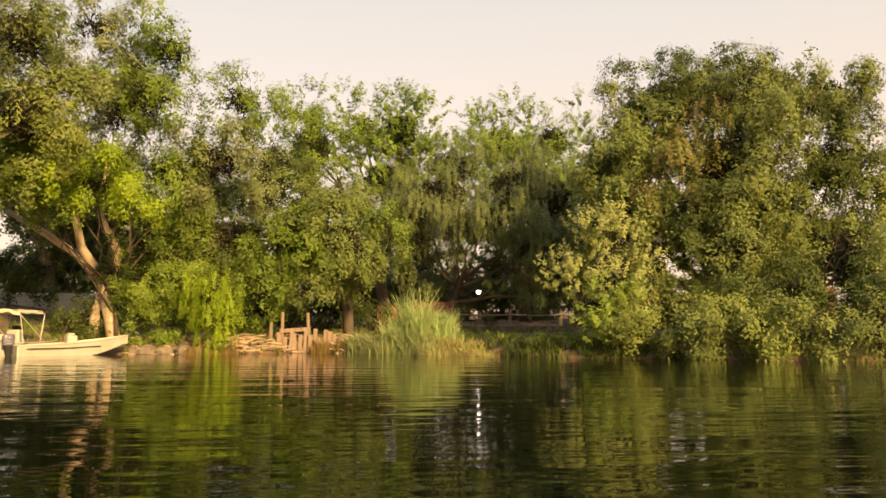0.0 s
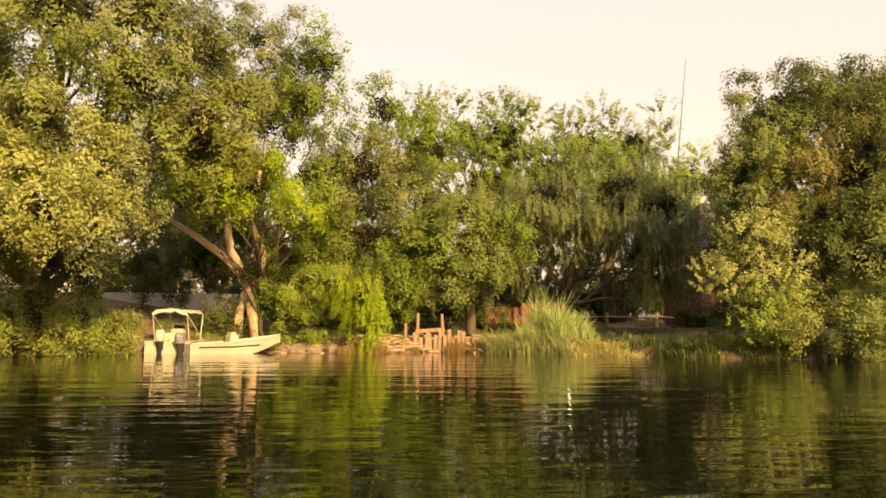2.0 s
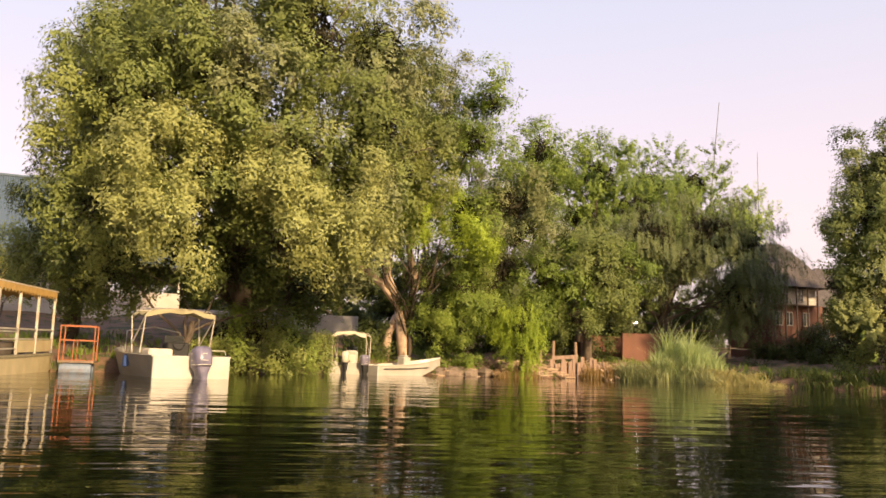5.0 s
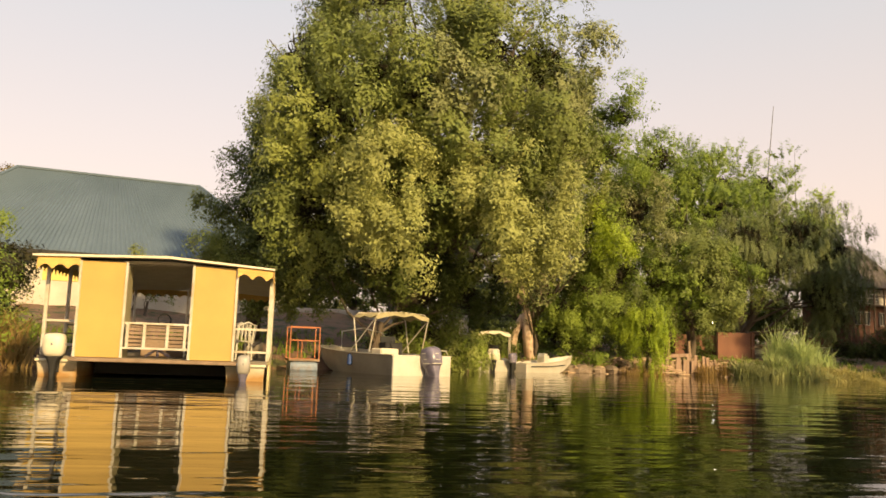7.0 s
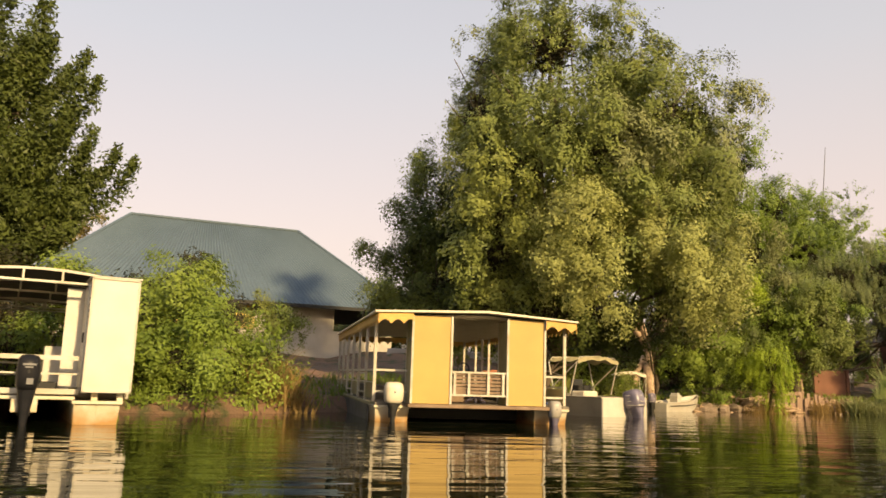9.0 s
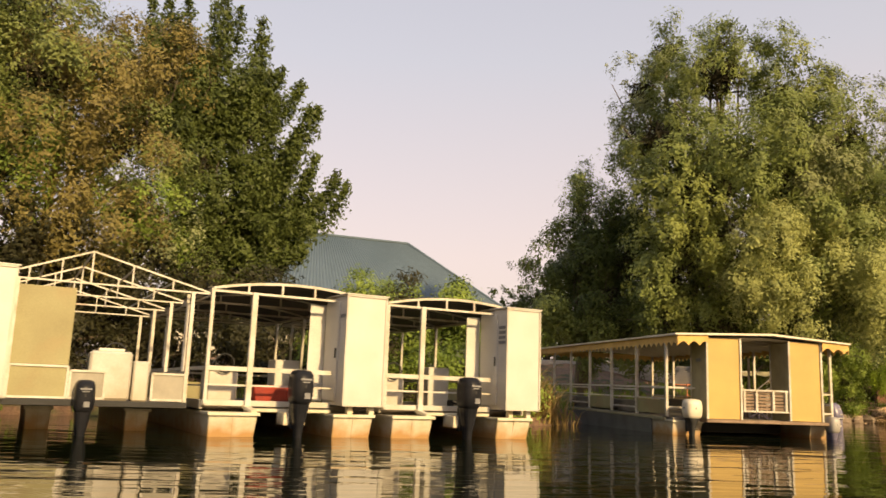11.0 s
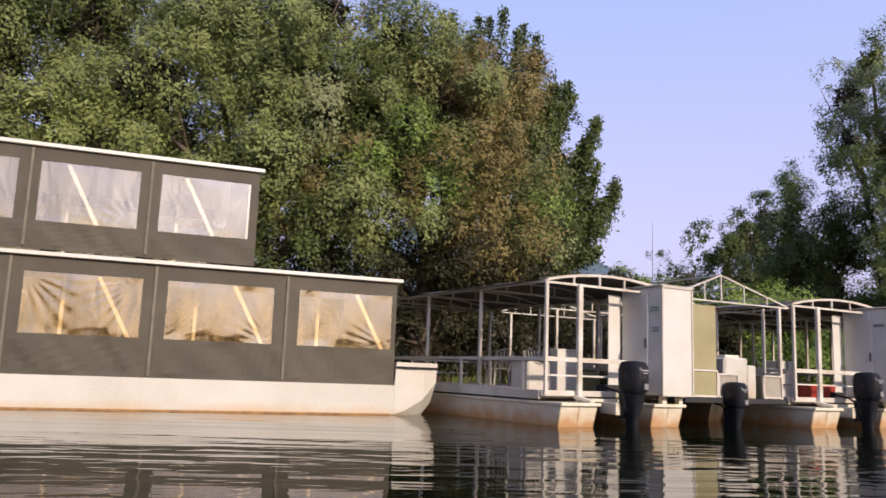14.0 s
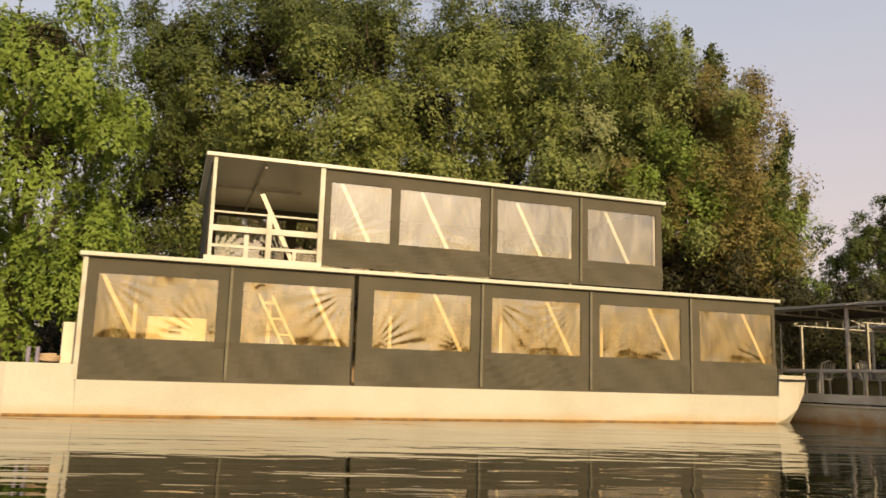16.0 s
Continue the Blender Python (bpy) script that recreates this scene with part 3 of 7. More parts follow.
def blades(rng, n, spots, height, width, lean=0.35, tall=None):
    """Grass or reed blades, each a bent strip of two quads."""
    pick = rng.integers(0, len(spots), n)
    root = spots[pick] + rng.normal(0, 0.12, (n, 3)) * np.array([1, 1, 0])
    h = height * rng.uniform(0.5, 1.15, (n, 1)) * (1.0 if tall is None else tall[pick][:, None])
    a = rng.uniform(0, 2 * math.pi, n)
    side = np.stack([np.cos(a), np.sin(a), np.zeros(n)], 1)
    bend = np.stack([-np.sin(a), np.cos(a), np.zeros(n)], 1) * h * lean * rng.uniform(-1, 1, (n, 1)) + side * h * lean * rng.uniform(-1, 1, (n, 1))
    mid = root + bend * 0.3 + np.array([0, 0, 1]) * h * 0.6
    tip = root + bend + np.array([0, 0, 1]) * h * rng.uniform(0.75, 1.0, (n, 1))
    w = side * width * rng.uniform(0.6, 1.3, (n, 1)) * 0.5
    low = np.stack([root - w, root + w, mid + w * 0.8, mid - w * 0.8], 1)
    high = np.stack([mid - w * 0.8, mid + w * 0.8, tip + w * 0.1, tip - w * 0.1], 1)
    return np.concatenate([low, high])


# ---- ground and water ----
SHORE_X = [-2000, -120, -75, -62, -50, -44, -38, -34.5, -32, -27, -24, -21, -16.6, -12, -9, -5.5, -3, 0, 3, 5.5, 7.3, 12.3, 17, 24, 60, 2000]
SHORE_Y = [12, 12, 14, 14.5, 15.5, 16.5, 17.5, 17.0, 19.5, 26, 27.5, 30, 35.3, 38, 37.7, 37.5, 40, 38.5, 36, 34, 30, 27.5, 25, 22, 15, 12]


def shore(x):
    return np.interp(x, SHORE_X, SHORE_Y)


def bank_height(x, y):
    """Height of the ground: river bed, a short steep edge, then a gentle rise; the other bank lies 75 m behind."""
    d = np.maximum(y - shore(x), -75.0 - y)
    z = np.where(d < 0, np.maximum(-1.6, d * 0.55), np.where(d < 1.0, 0.45 * d, np.minimum(0.45 + np.interp(x, [-30, -26, -22, -14, -9, 2, 7], [0.075, 0.125, 0.15, 0.15, 0.075, 0.075, 0.045]) * (d - 1.0), 3.2)))
    return z


def make_ground():
    xs = np.concatenate([[-2500, -1000, -400, -200, -120], np.arange(-90, 45, 0.8), [60, 90, 140, 250, 500, 1000, 2500]])
    ys = np.concatenate([[-2500, -800, -300, -150, -110, -90, -80, -75, -70, -40, -10], np.arange(4, 72, 0.7), [80, 95, 120, 180, 300, 700, 2500]])
    X, Y = np.meshgrid(xs, ys)
    Z = bank_height(X, Y)
    rng = np.random.default_rng(5)
    Z = Z + np.where(Z > 0.1, rng.normal(0, 0.05, Z.shape), 0)
    nx, ny = len(xs), len(ys)
    me = bpy.data.meshes.new("ground")
    v = np.stack([X, Y, Z], -1).reshape(-1, 3)
    i = (np.arange(ny - 1)[:, None] * nx + np.arange(nx - 1)[None, :]).ravel()
    f = np.stack([i, i + 1, i + nx + 1, i + nx], 1)
    me.from_pydata(v.tolist(), [], f.tolist())
    me.polygons.foreach_set("use_smooth", [True] * len(f))
    me.materials.append(M_GROUND)
    return tagged(new("ground", me), "reddish-brown soil river bank with scrubby grass", "ground", kind="structure")


make_ground()
water = Geo().add([(-2500, -2500, 0), (2500, -2500, 0), (2500, 2500, 0), (-2500, 2500, 0)], [(0, 1, 2, 3)])
solid("water", water, M_WATER, "calm dark green river water with fine ripples", "water", kind="structure")


# ---- buildings and walls ----
def corrugated(g, a, b, c, d, pitch=0.3, depth=0.035, thick=0.05):
    """A corrugated slope: eave from a to b, ridge from d to c."""
    a, b, c, d = (Vector(p) for p in (a, b, c, d))
    nrm = (b - a).cross(d - a).normalized()
    n = max(4, int((b - a).length / pitch) * 2)
    top, low = [], []
    for i in range(n + 1):
        t = i / n
        h = nrm * (depth if i % 2 else -depth)
        top += [a.lerp(b, t) + h, d.lerp(c, t) + h]
        low += [a.lerp(b, t) + h - nrm * thick, d.lerp(c, t) + h - nrm * thick]
    k = len(top)
    fs = [(2 * i, 2 * i + 2, 2 * i + 3, 2 * i + 1) for i in range(n)] + [(k + 2 * i, k + 2 * i + 1, k + 2 * i + 3, k + 2 * i + 2) for i in range(n)]
    fs += [(2 * i, k + 2 * i, k + 2 * i + 2, 2 * i + 2) for i in range(n)]
    g.add(top + low, fs)


def lodge():
    """Long low building with a tall hipped sheet roof, veranda end and boarded opening."""
    z0, ze, zr, hw, hl, rl = 2.2, 6.25, 12.6, 7.3, 12.85, 6.1
    root = thing("lodge_building", pose(-38.6, 56.9, 0, 0, 0, 14), "pale plastered lodge with tall hipped blue-grey sheet roof", "building")
    e = [(-hl, -hw, ze), (hl, -hw, ze), (hl, hw, ze), (-hl, hw, ze)]
    r0, r1 = (-rl, 0, zr), (rl, 0, zr)
    for a, b, c, d in ((e[0], e[1], r1, r0), (e[1], e[2], r1, r1), (e[2], e[3], r0, r1), (e[3], e[0], r0, r0)):
        g = Geo()
        corrugated(g, a, b, c, d)
        part("roof_slope", g, M_ROOFBLUE, root, "blue-grey corrugated sheet roof slope")
    g = Geo()
    for p, q in ((r0, r1), (e[0], r0), (e[1], r1)):
        g.tube([Vector(p) + Vector((0, 0, 0.05)), Vector(q) + Vector((0, 0, 0.05))], 0.11, 8)
    part("ridge_cap", g, M_ROOFBLUE, root)
    g = Geo()
    g.bar((-hl, -hw, ze - 0.12), (hl, -hw, ze - 0.12), 0.06, 0.22).bar((hl, -hw, ze - 0.12), (hl, hw, ze - 0.12), 0.06, 0.22)
    part("fascia", g, M_DARK, root)
    wy = -hw + 1.2
    g = Geo()
    # front wall in pieces round the openings, with an open veranda at the far end
    spans = [(-12.0, -3.6, z0, ze), (-3.6, 2.1, z0, 4.45), (-3.6, 2.1, 6.02, ze), (2.1, 2.9, z0, ze), (2.9, 3.9, z0, 3.8), (2.9, 3.9, 5.75, ze), (3.9, 7.5, z0, ze), (7.5, 12.0, z0, 4.6)]
    for x0, x1, za, zb in spans:
        g.box(x0, x1, wy, wy + 0.25, za, zb)
    g.box(-12.0, -11.75, wy + 0.25, hw - 1.2, z0, ze)
    g.box(11.75, 12.0, wy + 0.25, hw - 1.2, z0, 4.6)
    g.box(7.25, 7.5, wy + 0.25, hw - 1.2, z0, ze)
    g.box(-11.75, 7.25, hw - 1.45, hw - 1.2, z0, ze)
    part("wall", g, M_PLASTER, root)
    for x in (7.6, 9.8, 11.9):
        part("veranda_post", Geo().box(x - 0.06, x + 0.06, wy + 0.06, wy + 0.18, 4.6, ze - 0.1), M_TUBE, root)
    for x in (-3.6, -1.69, 0.22):
        part("board", Geo().box(x, x + 1.88, wy + 0.04, wy + 0.1, 4.47, 6.0), M_BOARD, root, "yellow boarded opening", bevel=0.01)
    win = part("window", Geo().box(2.9, 3.9, wy + 0.1, wy + 0.13, 3.8, 5.75), M_WINDOWGLASS, root)
    g = Geo()
    for x in (2.93, 3.25, 3.55, 3.87):
        g.bar((x, wy + 0.06, 3.8), (x, wy + 0.06, 5.75), 0.05)
    g.bar((2.9, wy + 0.06, 3.83), (3.9, wy + 0.06, 3.83), 0.06).bar((2.9, wy + 0.06, 5.72), (3.9, wy + 0.06, 5.72), 0.06).bar((2.9, wy + 0.06, 4.8), (3.9, wy + 0.06, 4.8), 0.04)
    part("window_frame", g, M_TUBE, win)
    part("floor_slab", Geo().box(-12.0, 12.0, wy, hw - 1.2, 2.0, 2.4), M_PLASTER, root)
    part("ceiling_board", Geo().box(-12.9, 12.9, -hw + 0.2, hw - 0.2, ze - 0.1, ze - 0.06), M_DARK, root)


def thatched_house(m, label):
    root = thing("thatched_house", m, label, "house")
    z0, z1, z2 = 2.0, 5.3, 7.4
    g = Geo()
    zb = z0 - 2.4
    g.box(-4.2, 4.5, -3.5, -3.2, zb, z1).box(-4.2, -3.9, -3.2, 3.5, zb, z1).box(4.2, 4.5, -3.2, 3.5, zb, z1).box(-3.9, 4.2, 3.2, 3.5, zb, z1)
    part("wall", g, M_REDWALL, root)
    g = Geo()
    g.box(-2.6, 4.5, -2.6, -2.3, z1, z2).box(-4.2, -3.9, -2.3, 3.5, z1, z2).box(4.2, 4.5, -2.3, 3.5, z1, z2).box(-3.9, 4.2, 3.2, 3.5, z1, z2).box(-4.2, -2.6, -2.6, -2.3, z1, z2)
    part("upper_wall", g, M_PLASTER, root)
    g = Geo()
    e = [(-5.2, -4.5, z2 - 0.5), (5.4, -4.5, z2 - 0.5), (5.4, 4.5, z2 - 0.5), (-5.2, 4.5, z2 - 0.5)]
    sec = []
    for k in range(7):
        t = k / 6
        s = (1 - t) ** 0.92
        sec.append([(x * s + 0.2 * (1 - s) + (1.2 if x > 0 else -1.2) * t, y * s, z + (11.4 - z) * t) for x, y, z in e])
    g.loft(sec)
    part("thatched_roof", g, M_THATCH, root, "dark grey thatched roof")
    part("balcony_floor", Geo().box(-4.6, 3.0, -4.3, -2.6, z1 - 0.12, z1), M_WOOD, root)
    for x in (-4.5, -2.6, -0.7, 1.2, 2.9):
        part("balcony_post", Geo().box(x - 0.07, x + 0.07, -4.25, -4.11, z0, z2 - 0.4), M_WOOD, root)
    g = Geo()
    for z in (z1 + 0.3, z1 + 0.6, z1 + 0.95):
        g.bar((-4.5, -4.18, z), (2.9, -4.18, z), 0.05)
    part("balcony_rail", g, M_TUBE, root)
    for x, z, w, h in ((-3.4, z1 + 0.1, 1.4, 1.7), (-1.4, z1 + 0.1, 1.0, 1.7), (1.0, z1 + 0.3, 1.2, 1.2)):
        win = part("window", Geo().box(x, x + w, -2.66, -2.61, z, z + h), M_WINDOWGLASS, root)
        g = Geo()
        for xx in (x, x + w / 2, x + w):
            g.bar((xx, -2.68, z), (xx, -2.68, z + h), 0.08)
        g.bar((x, -2.68, z), (x + w, -2.68, z), 0.08).bar((x, -2.68, z + h), (x + w, -2.68, z + h), 0.08)
        part("window_frame", g, M_WHITE, win)
    for x in (-3.6, -1.9, 1.0):
        win = part("window", Geo().box(x, x + 1.1, -3.55, -3.51, 3.4, 4.6), M_WINDOWGLASS, root)
        g = Geo()
        for xx in (x, x + 0.55, x + 1.1):
            g.bar((xx, -3.57, 3.4), (xx, -3.57, 4.6), 0.09)
        g.bar((x, -3.57, 3.4), (x + 1.1, -3.57, 3.4), 0.09).bar((x, -3.57, 4.6), (x + 1.1, -3.57, 4.6), 0.09)
        part("window_frame", g, M_WHITE, win)


def walls():
    root = thing("terracotta_wall", pose(3.0, 46.5, 0, 0, 0, 0), "terracotta plastered garden wall near the bank", "wall")
    part("wall_panel", Geo().box(0, 2.4, 0, 0.22, 0.5, 2.84), M_REDWALL, root, bevel=0.02)
    part("end_pier", Geo().box(2.4, 2.62, -0.12, 0.34, 0.5, 2.9), M_REDWALL, root, bevel=0.02)
    back = thing("terracotta_back_wall", pose(0.4, 49.0, 0, 0, 0, 3), "dull terracotta wall half hidden behind the trees", "wall")
    part("wall_panel", Geo().box(0.8, 4.0, 0, 0.25, 0.6, 2.7), M_REDWALL, back)
    white = thing("garden_wall", pose(-26.4, 47.5, 0, 0, 0, 0), "low weathered grey garden wall behind the bank", "wall")
    for i in range(3):
        part("wall_panel", Geo().box(i * 4.2, i * 4.2 + 4.16, 0, 0.2, 1.2, 3.3 - 0.02 * i), M_WALLGREY, white, bevel=0.02)
    fence = thing("rail_fence", pose(5.2, 52.0, 0, 0, 0, 0), "wooden post and two-rail fence on the bank", "fence")
    for x in (1.35, 4.8, 8.25, 10.2):
        part("post", Geo().tube([(x, 0, 0.6), (x, 0, 2.5)], 0.11, 9), M_RAIL, fence)
    for z in (2.2, 1.5):
        for a, b in ((1.35, 4.8), (4.8, 8.25), (8.25, 10.2)):
            part("rail", Geo().tube([(a, -0.09, z + 0.05), ((a + b) / 2, -0.1, z - 0.02), (b, -0.09, z + 0.03)], 0.05, 7), M_RAIL, fence)
    lamp = thing("wall_lamp", pose(8.85, 58.0, 0.02), "lit round white garden lamp on a pole", "lamp")
    part("pole", Geo().tube([(0, 0, 1.0), (0, 0, 3.9)], 0.035, 8), M_DARK, lamp)
    glow = bpy.data.materials.new("lamp_glow")
    glow.use_nodes = True
    gb = glow.node_tree.nodes["Principled BSDF"]
    gb.inputs["Emission Color"].default_value, gb.inputs["Emission Strength"].default_value = (1, 0.93, 0.8, 1), 3.0
    g = Geo()
    g.loft([[(0.17 * math.sin(a) * math.cos(k * math.pi / 5), 0.17 * math.sin(a) * math.sin(k * math.pi / 5), 4.06 - 0.17 * math.cos(a)) for k in range(10)] for a in np.linspace(0.15, math.pi - 0.15, 8)])
    part("globe", g, glow, lamp, "glowing white globe", smooth=True)


def masts():
    for x, y, lean, h, label in ((24.4, 76.0, 1.9, 29.6, "tall thin leaning radio mast"), (50.8, 108.8, 0.0, 34.3, "tall thin distant radio mast"), (1.8, 120.0, 0.0, 27.0, "tall thin mast beyond the trees")):
        root = thing("radio_mast", pose(x, y, 2.5), label, "mast", "radio masts")
        part("pole", Geo().tube([(0, 0, 0), (lean * 0.4, 0, h * 0.55), (lean, 0, h - 2.5)], [0.12, 0.08, 0.03], 6), M_HULLDARK, root)


lodge()
thatched_house(pose(17.9, 53.4, 1.3, 0, 0, 8) @ Matrix.Diagonal((0.52, 0.7, 0.8, 1)), "narrow two-storey terracotta house with thatched roof and balcony")
thatched_house(pose(53.0, 97.0, 0, 0, 0, 8) @ Matrix.Diagonal((1.3, 1.2, 1.3, 1)), "large distant house with grey thatched roof")
walls()
masts()


# ---- trees and bushes ----
tree("great_riverside_tree", (-19.6, 33.8, 0.6),
     [(-21.9, 28, 15.6, 3.1, 2.3), (-17.9, 29, 14.9, 3.0, 2.5), (-24.6, 27.5, 12.0, 2.4, 2.7), (-21.7, 27, 11.2, 3.5, 2.8), (-14.9, 29, 13.2, 2.7, 2.9), (-21.4, 28.3, 17.4, 1.8, 1.2),
      (-17.5, 27.6, 12.6, 3.3, 2.5), (-24.3, 26.5, 9.6, 2.4, 2.2), (-14.9, 28, 9.9, 2.4, 2.8), (-24.0, 27.5, 7.0, 2.2, 2.2), (-20.2, 25.6, 10.4, 2.5, 2.0),
      (-15.6, 29.0, 7.0, 2.2, 2.2), (-19.4, 27.5, 7.4, 2.2, 2.4), 
      (-23.6, 26.5, 7.6, 2.4, 2.0), (-21.2, 26.5, 6.6, 2.8, 2.3), (-18.0, 27, 7.9, 2.6, 2.6), (-23.5, 32.3, 16.2, 2.1, 2.2), (-22.6, 31.6, 18.2, 1.8, 1.5), (-24.2, 31.6, 13.4, 1.8, 2.0), (-24.4, 28.4, 6.0, 2.0, 2.2), (-23.5, 25.8, 9.7, 2.6, 2.0), (-19.8, 26, 10.1, 2.6, 2.1), (-15.5, 28, 6.0, 2.2, 2.4), (-16.5, 29, 4.3, 1.1, 1.5), (-13.4, 32, 12.6, 2.2, 2.6), (-13.2, 32.4, 9.4, 2.0, 2.2)],
     L_CROWN, "huge olive-green riverside tree with hanging yellowish clumps", density=115, size=0.21, girth=0.55, mix=(L_OLD, L_CROWN, L_OLIVE), seed=11, fork=0.3,
     extra=[("flowering_clump", [(-21.8, 24.2, 6.9, 1.6, 1.9), (-21.4, 24.2, 5.1, 1.4, 1.5), (-21.6, 24.6, 8.2, 1.2, 0.9), (-22.6, 24.5, 5.8, 1.2, 1.5)], L_YELLOWISH, 190, 0.18, "broad", "pale yellowish hanging foliage"),
            ("flowering_clump", [(-17.7, 24.6, 6.5, 1.8, 1.6), (-17.1, 25, 5.0, 1.5, 1.5), (-18.6, 25, 7.2, 1.2, 1.0), (-16.2, 25.2, 6.8, 1.6, 1.7), (-15.5, 25.6, 5.4, 1.2, 1.5)], L_YELLOWISH, 190, 0.18, "broad", "pale yellowish hanging foliage")])
# Shade beneath the great tree is put into this bush's dark leaves.
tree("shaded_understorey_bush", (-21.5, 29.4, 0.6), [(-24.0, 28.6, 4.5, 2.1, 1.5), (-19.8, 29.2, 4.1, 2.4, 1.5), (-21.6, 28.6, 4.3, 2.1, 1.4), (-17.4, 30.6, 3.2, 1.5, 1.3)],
     L_DEEP, "bush in shade-dark green under the great tree", density=110, size=0.19, girth=0.14, seed=36, category="bush", group="undergrowth bushes")
tree("dark_cedar", (-26.6, 33, 1.0), [(-25.8, 31, 5.4, 1.8, 1.6), (-26.4, 33.4, 11.2, 1.3, 1.3), (-26.4, 33.4, 9.2, 1.7, 1.5), (-26.7, 33.4, 7.0, 2.1, 1.5), (-26.6, 33.4, 4.8, 2.6, 1.4), (-25.6, 33, 6.5, 2.5, 2.0), (-24.8, 31, 7.4, 2.2, 2.2), (-25.0, 31, 4.0, 2.4, 1.7), (-25.4, 32, 9.6, 1.6, 1.4)],
     L_DEEP, "dark cedar-like tree with layered branches", density=170, size=0.2, style="broad", clump=0.5, mix=(L_CROWN,), girth=0.3, seed=12, fork=0.5)
tree("dark_spreading_tree", (-18.5, 50, 2.2), [(-20.4, 50, 11.3, 3.0, 2.3), (-18.4, 50, 13.2, 2.2, 1.9), (-21.9, 50, 10.2, 2.0, 1.3), (-15.3, 50, 11.0, 2.8, 2.6), (-19.8, 50, 8.2, 3.2, 2.0), (-16.0, 50, 8.0, 3.2, 2.2)],
     L_DEEP, "dark spreading tree behind the lodge garden", density=70, size=0.3, girth=0.3, seed=90)
tree("pale_trunk_tree", (-11.7, 40.4, 0.5),
     [(-13.7, 34, 13.7, 1.7, 1.4), (-11.7, 35.5, 14.5, 2.2, 1.3), (-8.5, 35.5, 13.6, 2.2, 1.5), (-12.4, 35, 11.7, 2.5, 1.8), (-13.9, 34.5, 9.5, 1.9, 2.0), (-9.5, 36, 11.6, 2.7, 1.9), (-5.5, 37, 11.8, 2.1, 1.6), (-14.2, 35, 6.9, 1.7, 1.3), (-6.7, 38.5, 9.2, 2.8, 1.9), (-8.9, 38, 8.5, 2.4, 1.9),
      (-13.6, 36.4, 9.4, 2.2, 1.7), (-12.0, 36.5, 7.6, 2.4, 1.3), (-13.8, 38.5, 7.0, 1.8, 1.2), (-14.6, 34.6, 10.6, 1.9, 1.8), (-14.4, 36.0, 7.4, 2.0, 1.2), (-11.2, 37.5, 11.1, 1.7, 1.9), (-11.2, 37.5, 8.8, 1.5, 1.3), (-10.4, 37, 12.9, 1.5, 1.5)],
     L_GREEN, "spreading green tree with pale bare forked trunk", density=105, size=0.2, bark=M_BARK, girth=0.1, mix=(L_OLD, L_GREEN), seed=13, fork=0.28,
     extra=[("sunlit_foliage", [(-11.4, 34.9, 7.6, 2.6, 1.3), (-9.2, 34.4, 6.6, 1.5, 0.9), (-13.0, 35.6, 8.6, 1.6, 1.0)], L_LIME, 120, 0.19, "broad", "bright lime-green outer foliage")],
     limbs=[([(-11.6, 40.4, -0.3), (-11.9, 40.2, 1.6), (-12.2, 39.6, 3.6)], (0.36, 0.32, 0.28)), ([(-12.2, 39.6, 3.5), (-13.2, 39.2, 4.6), (-14.6, 38.8, 5.6), (-16.2, 38.2, 6.6)], (0.27, 0.2, 0.16, 0.1)),
            ([(-12.2, 39.6, 3.5), (-13.0, 38.9, 5.0), (-13.1, 38.0, 6.6), (-12.6, 37.2, 8.4)], (0.25, 0.2, 0.16, 0.1)), ([(-11.9, 40.0, 3.0), (-11.4, 39.2, 4.8), (-12.0, 38.2, 6.4), (-11.4, 37, 8.6)], (0.22, 0.2, 0.17, 0.1)),
            ([(-12.8, 40.6, 0.2), (-12.7, 40.4, 2.0), (-12.3, 40.0, 3.0)], (0.3, 0.24, 0.2))])
tree("creeper_thicket", (-8.6, 40.6, 0.5), [(-10.3, 40, 2.5, 1.7, 2.2), (-7.3, 41, 5.3, 2.8, 2.5), (-8.5, 41.4, 8.0, 2.4, 2.3), (-10.6, 40, 5.0, 1.6, 1.9), (-4.9, 43, 8.4, 2.5, 2.4), (-5.2, 41, 3.4, 1.8, 1.8), (-8.4, 40.4, 6.0, 1.8, 1.7), (-6.1, 41.4, 5.8, 2.8, 2.2), (-4.7, 43.6, 9.8, 2.6, 2.3), (-2.6, 46, 11.8, 2.4, 2.0)],
     L_GREEN, "dense green thicket hung with creepers", density=125, size=0.2, girth=0.07, mix=(L_DEEP, L_CROWN), seed=14, category="thicket")
tree("broadleaf_bank_tree", (-0.3, 43.8, 0.8), [(-0.8, 40.6, 5.7, 2.4, 2.2), (-3.2, 41.5, 5.3, 2.2, 2.0), (-1.5, 43, 8.0, 2.7, 2.1), (-0.2, 40.3, 4.2, 1.6, 1.2), (1.2, 42, 6.4, 1.7, 1.7), (-2.3, 40, 3.4, 1.4, 1.0), (0.4, 40.4, 4.6, 1.6, 1.3), (-3.9, 41, 5.7, 1.7, 1.8)],
     L_CROWN, "rounded broadleaf tree overhanging the bank", mix=(L_GREEN,), density=135, size=0.21, girth=0.28, seed=15, fork=0.4)
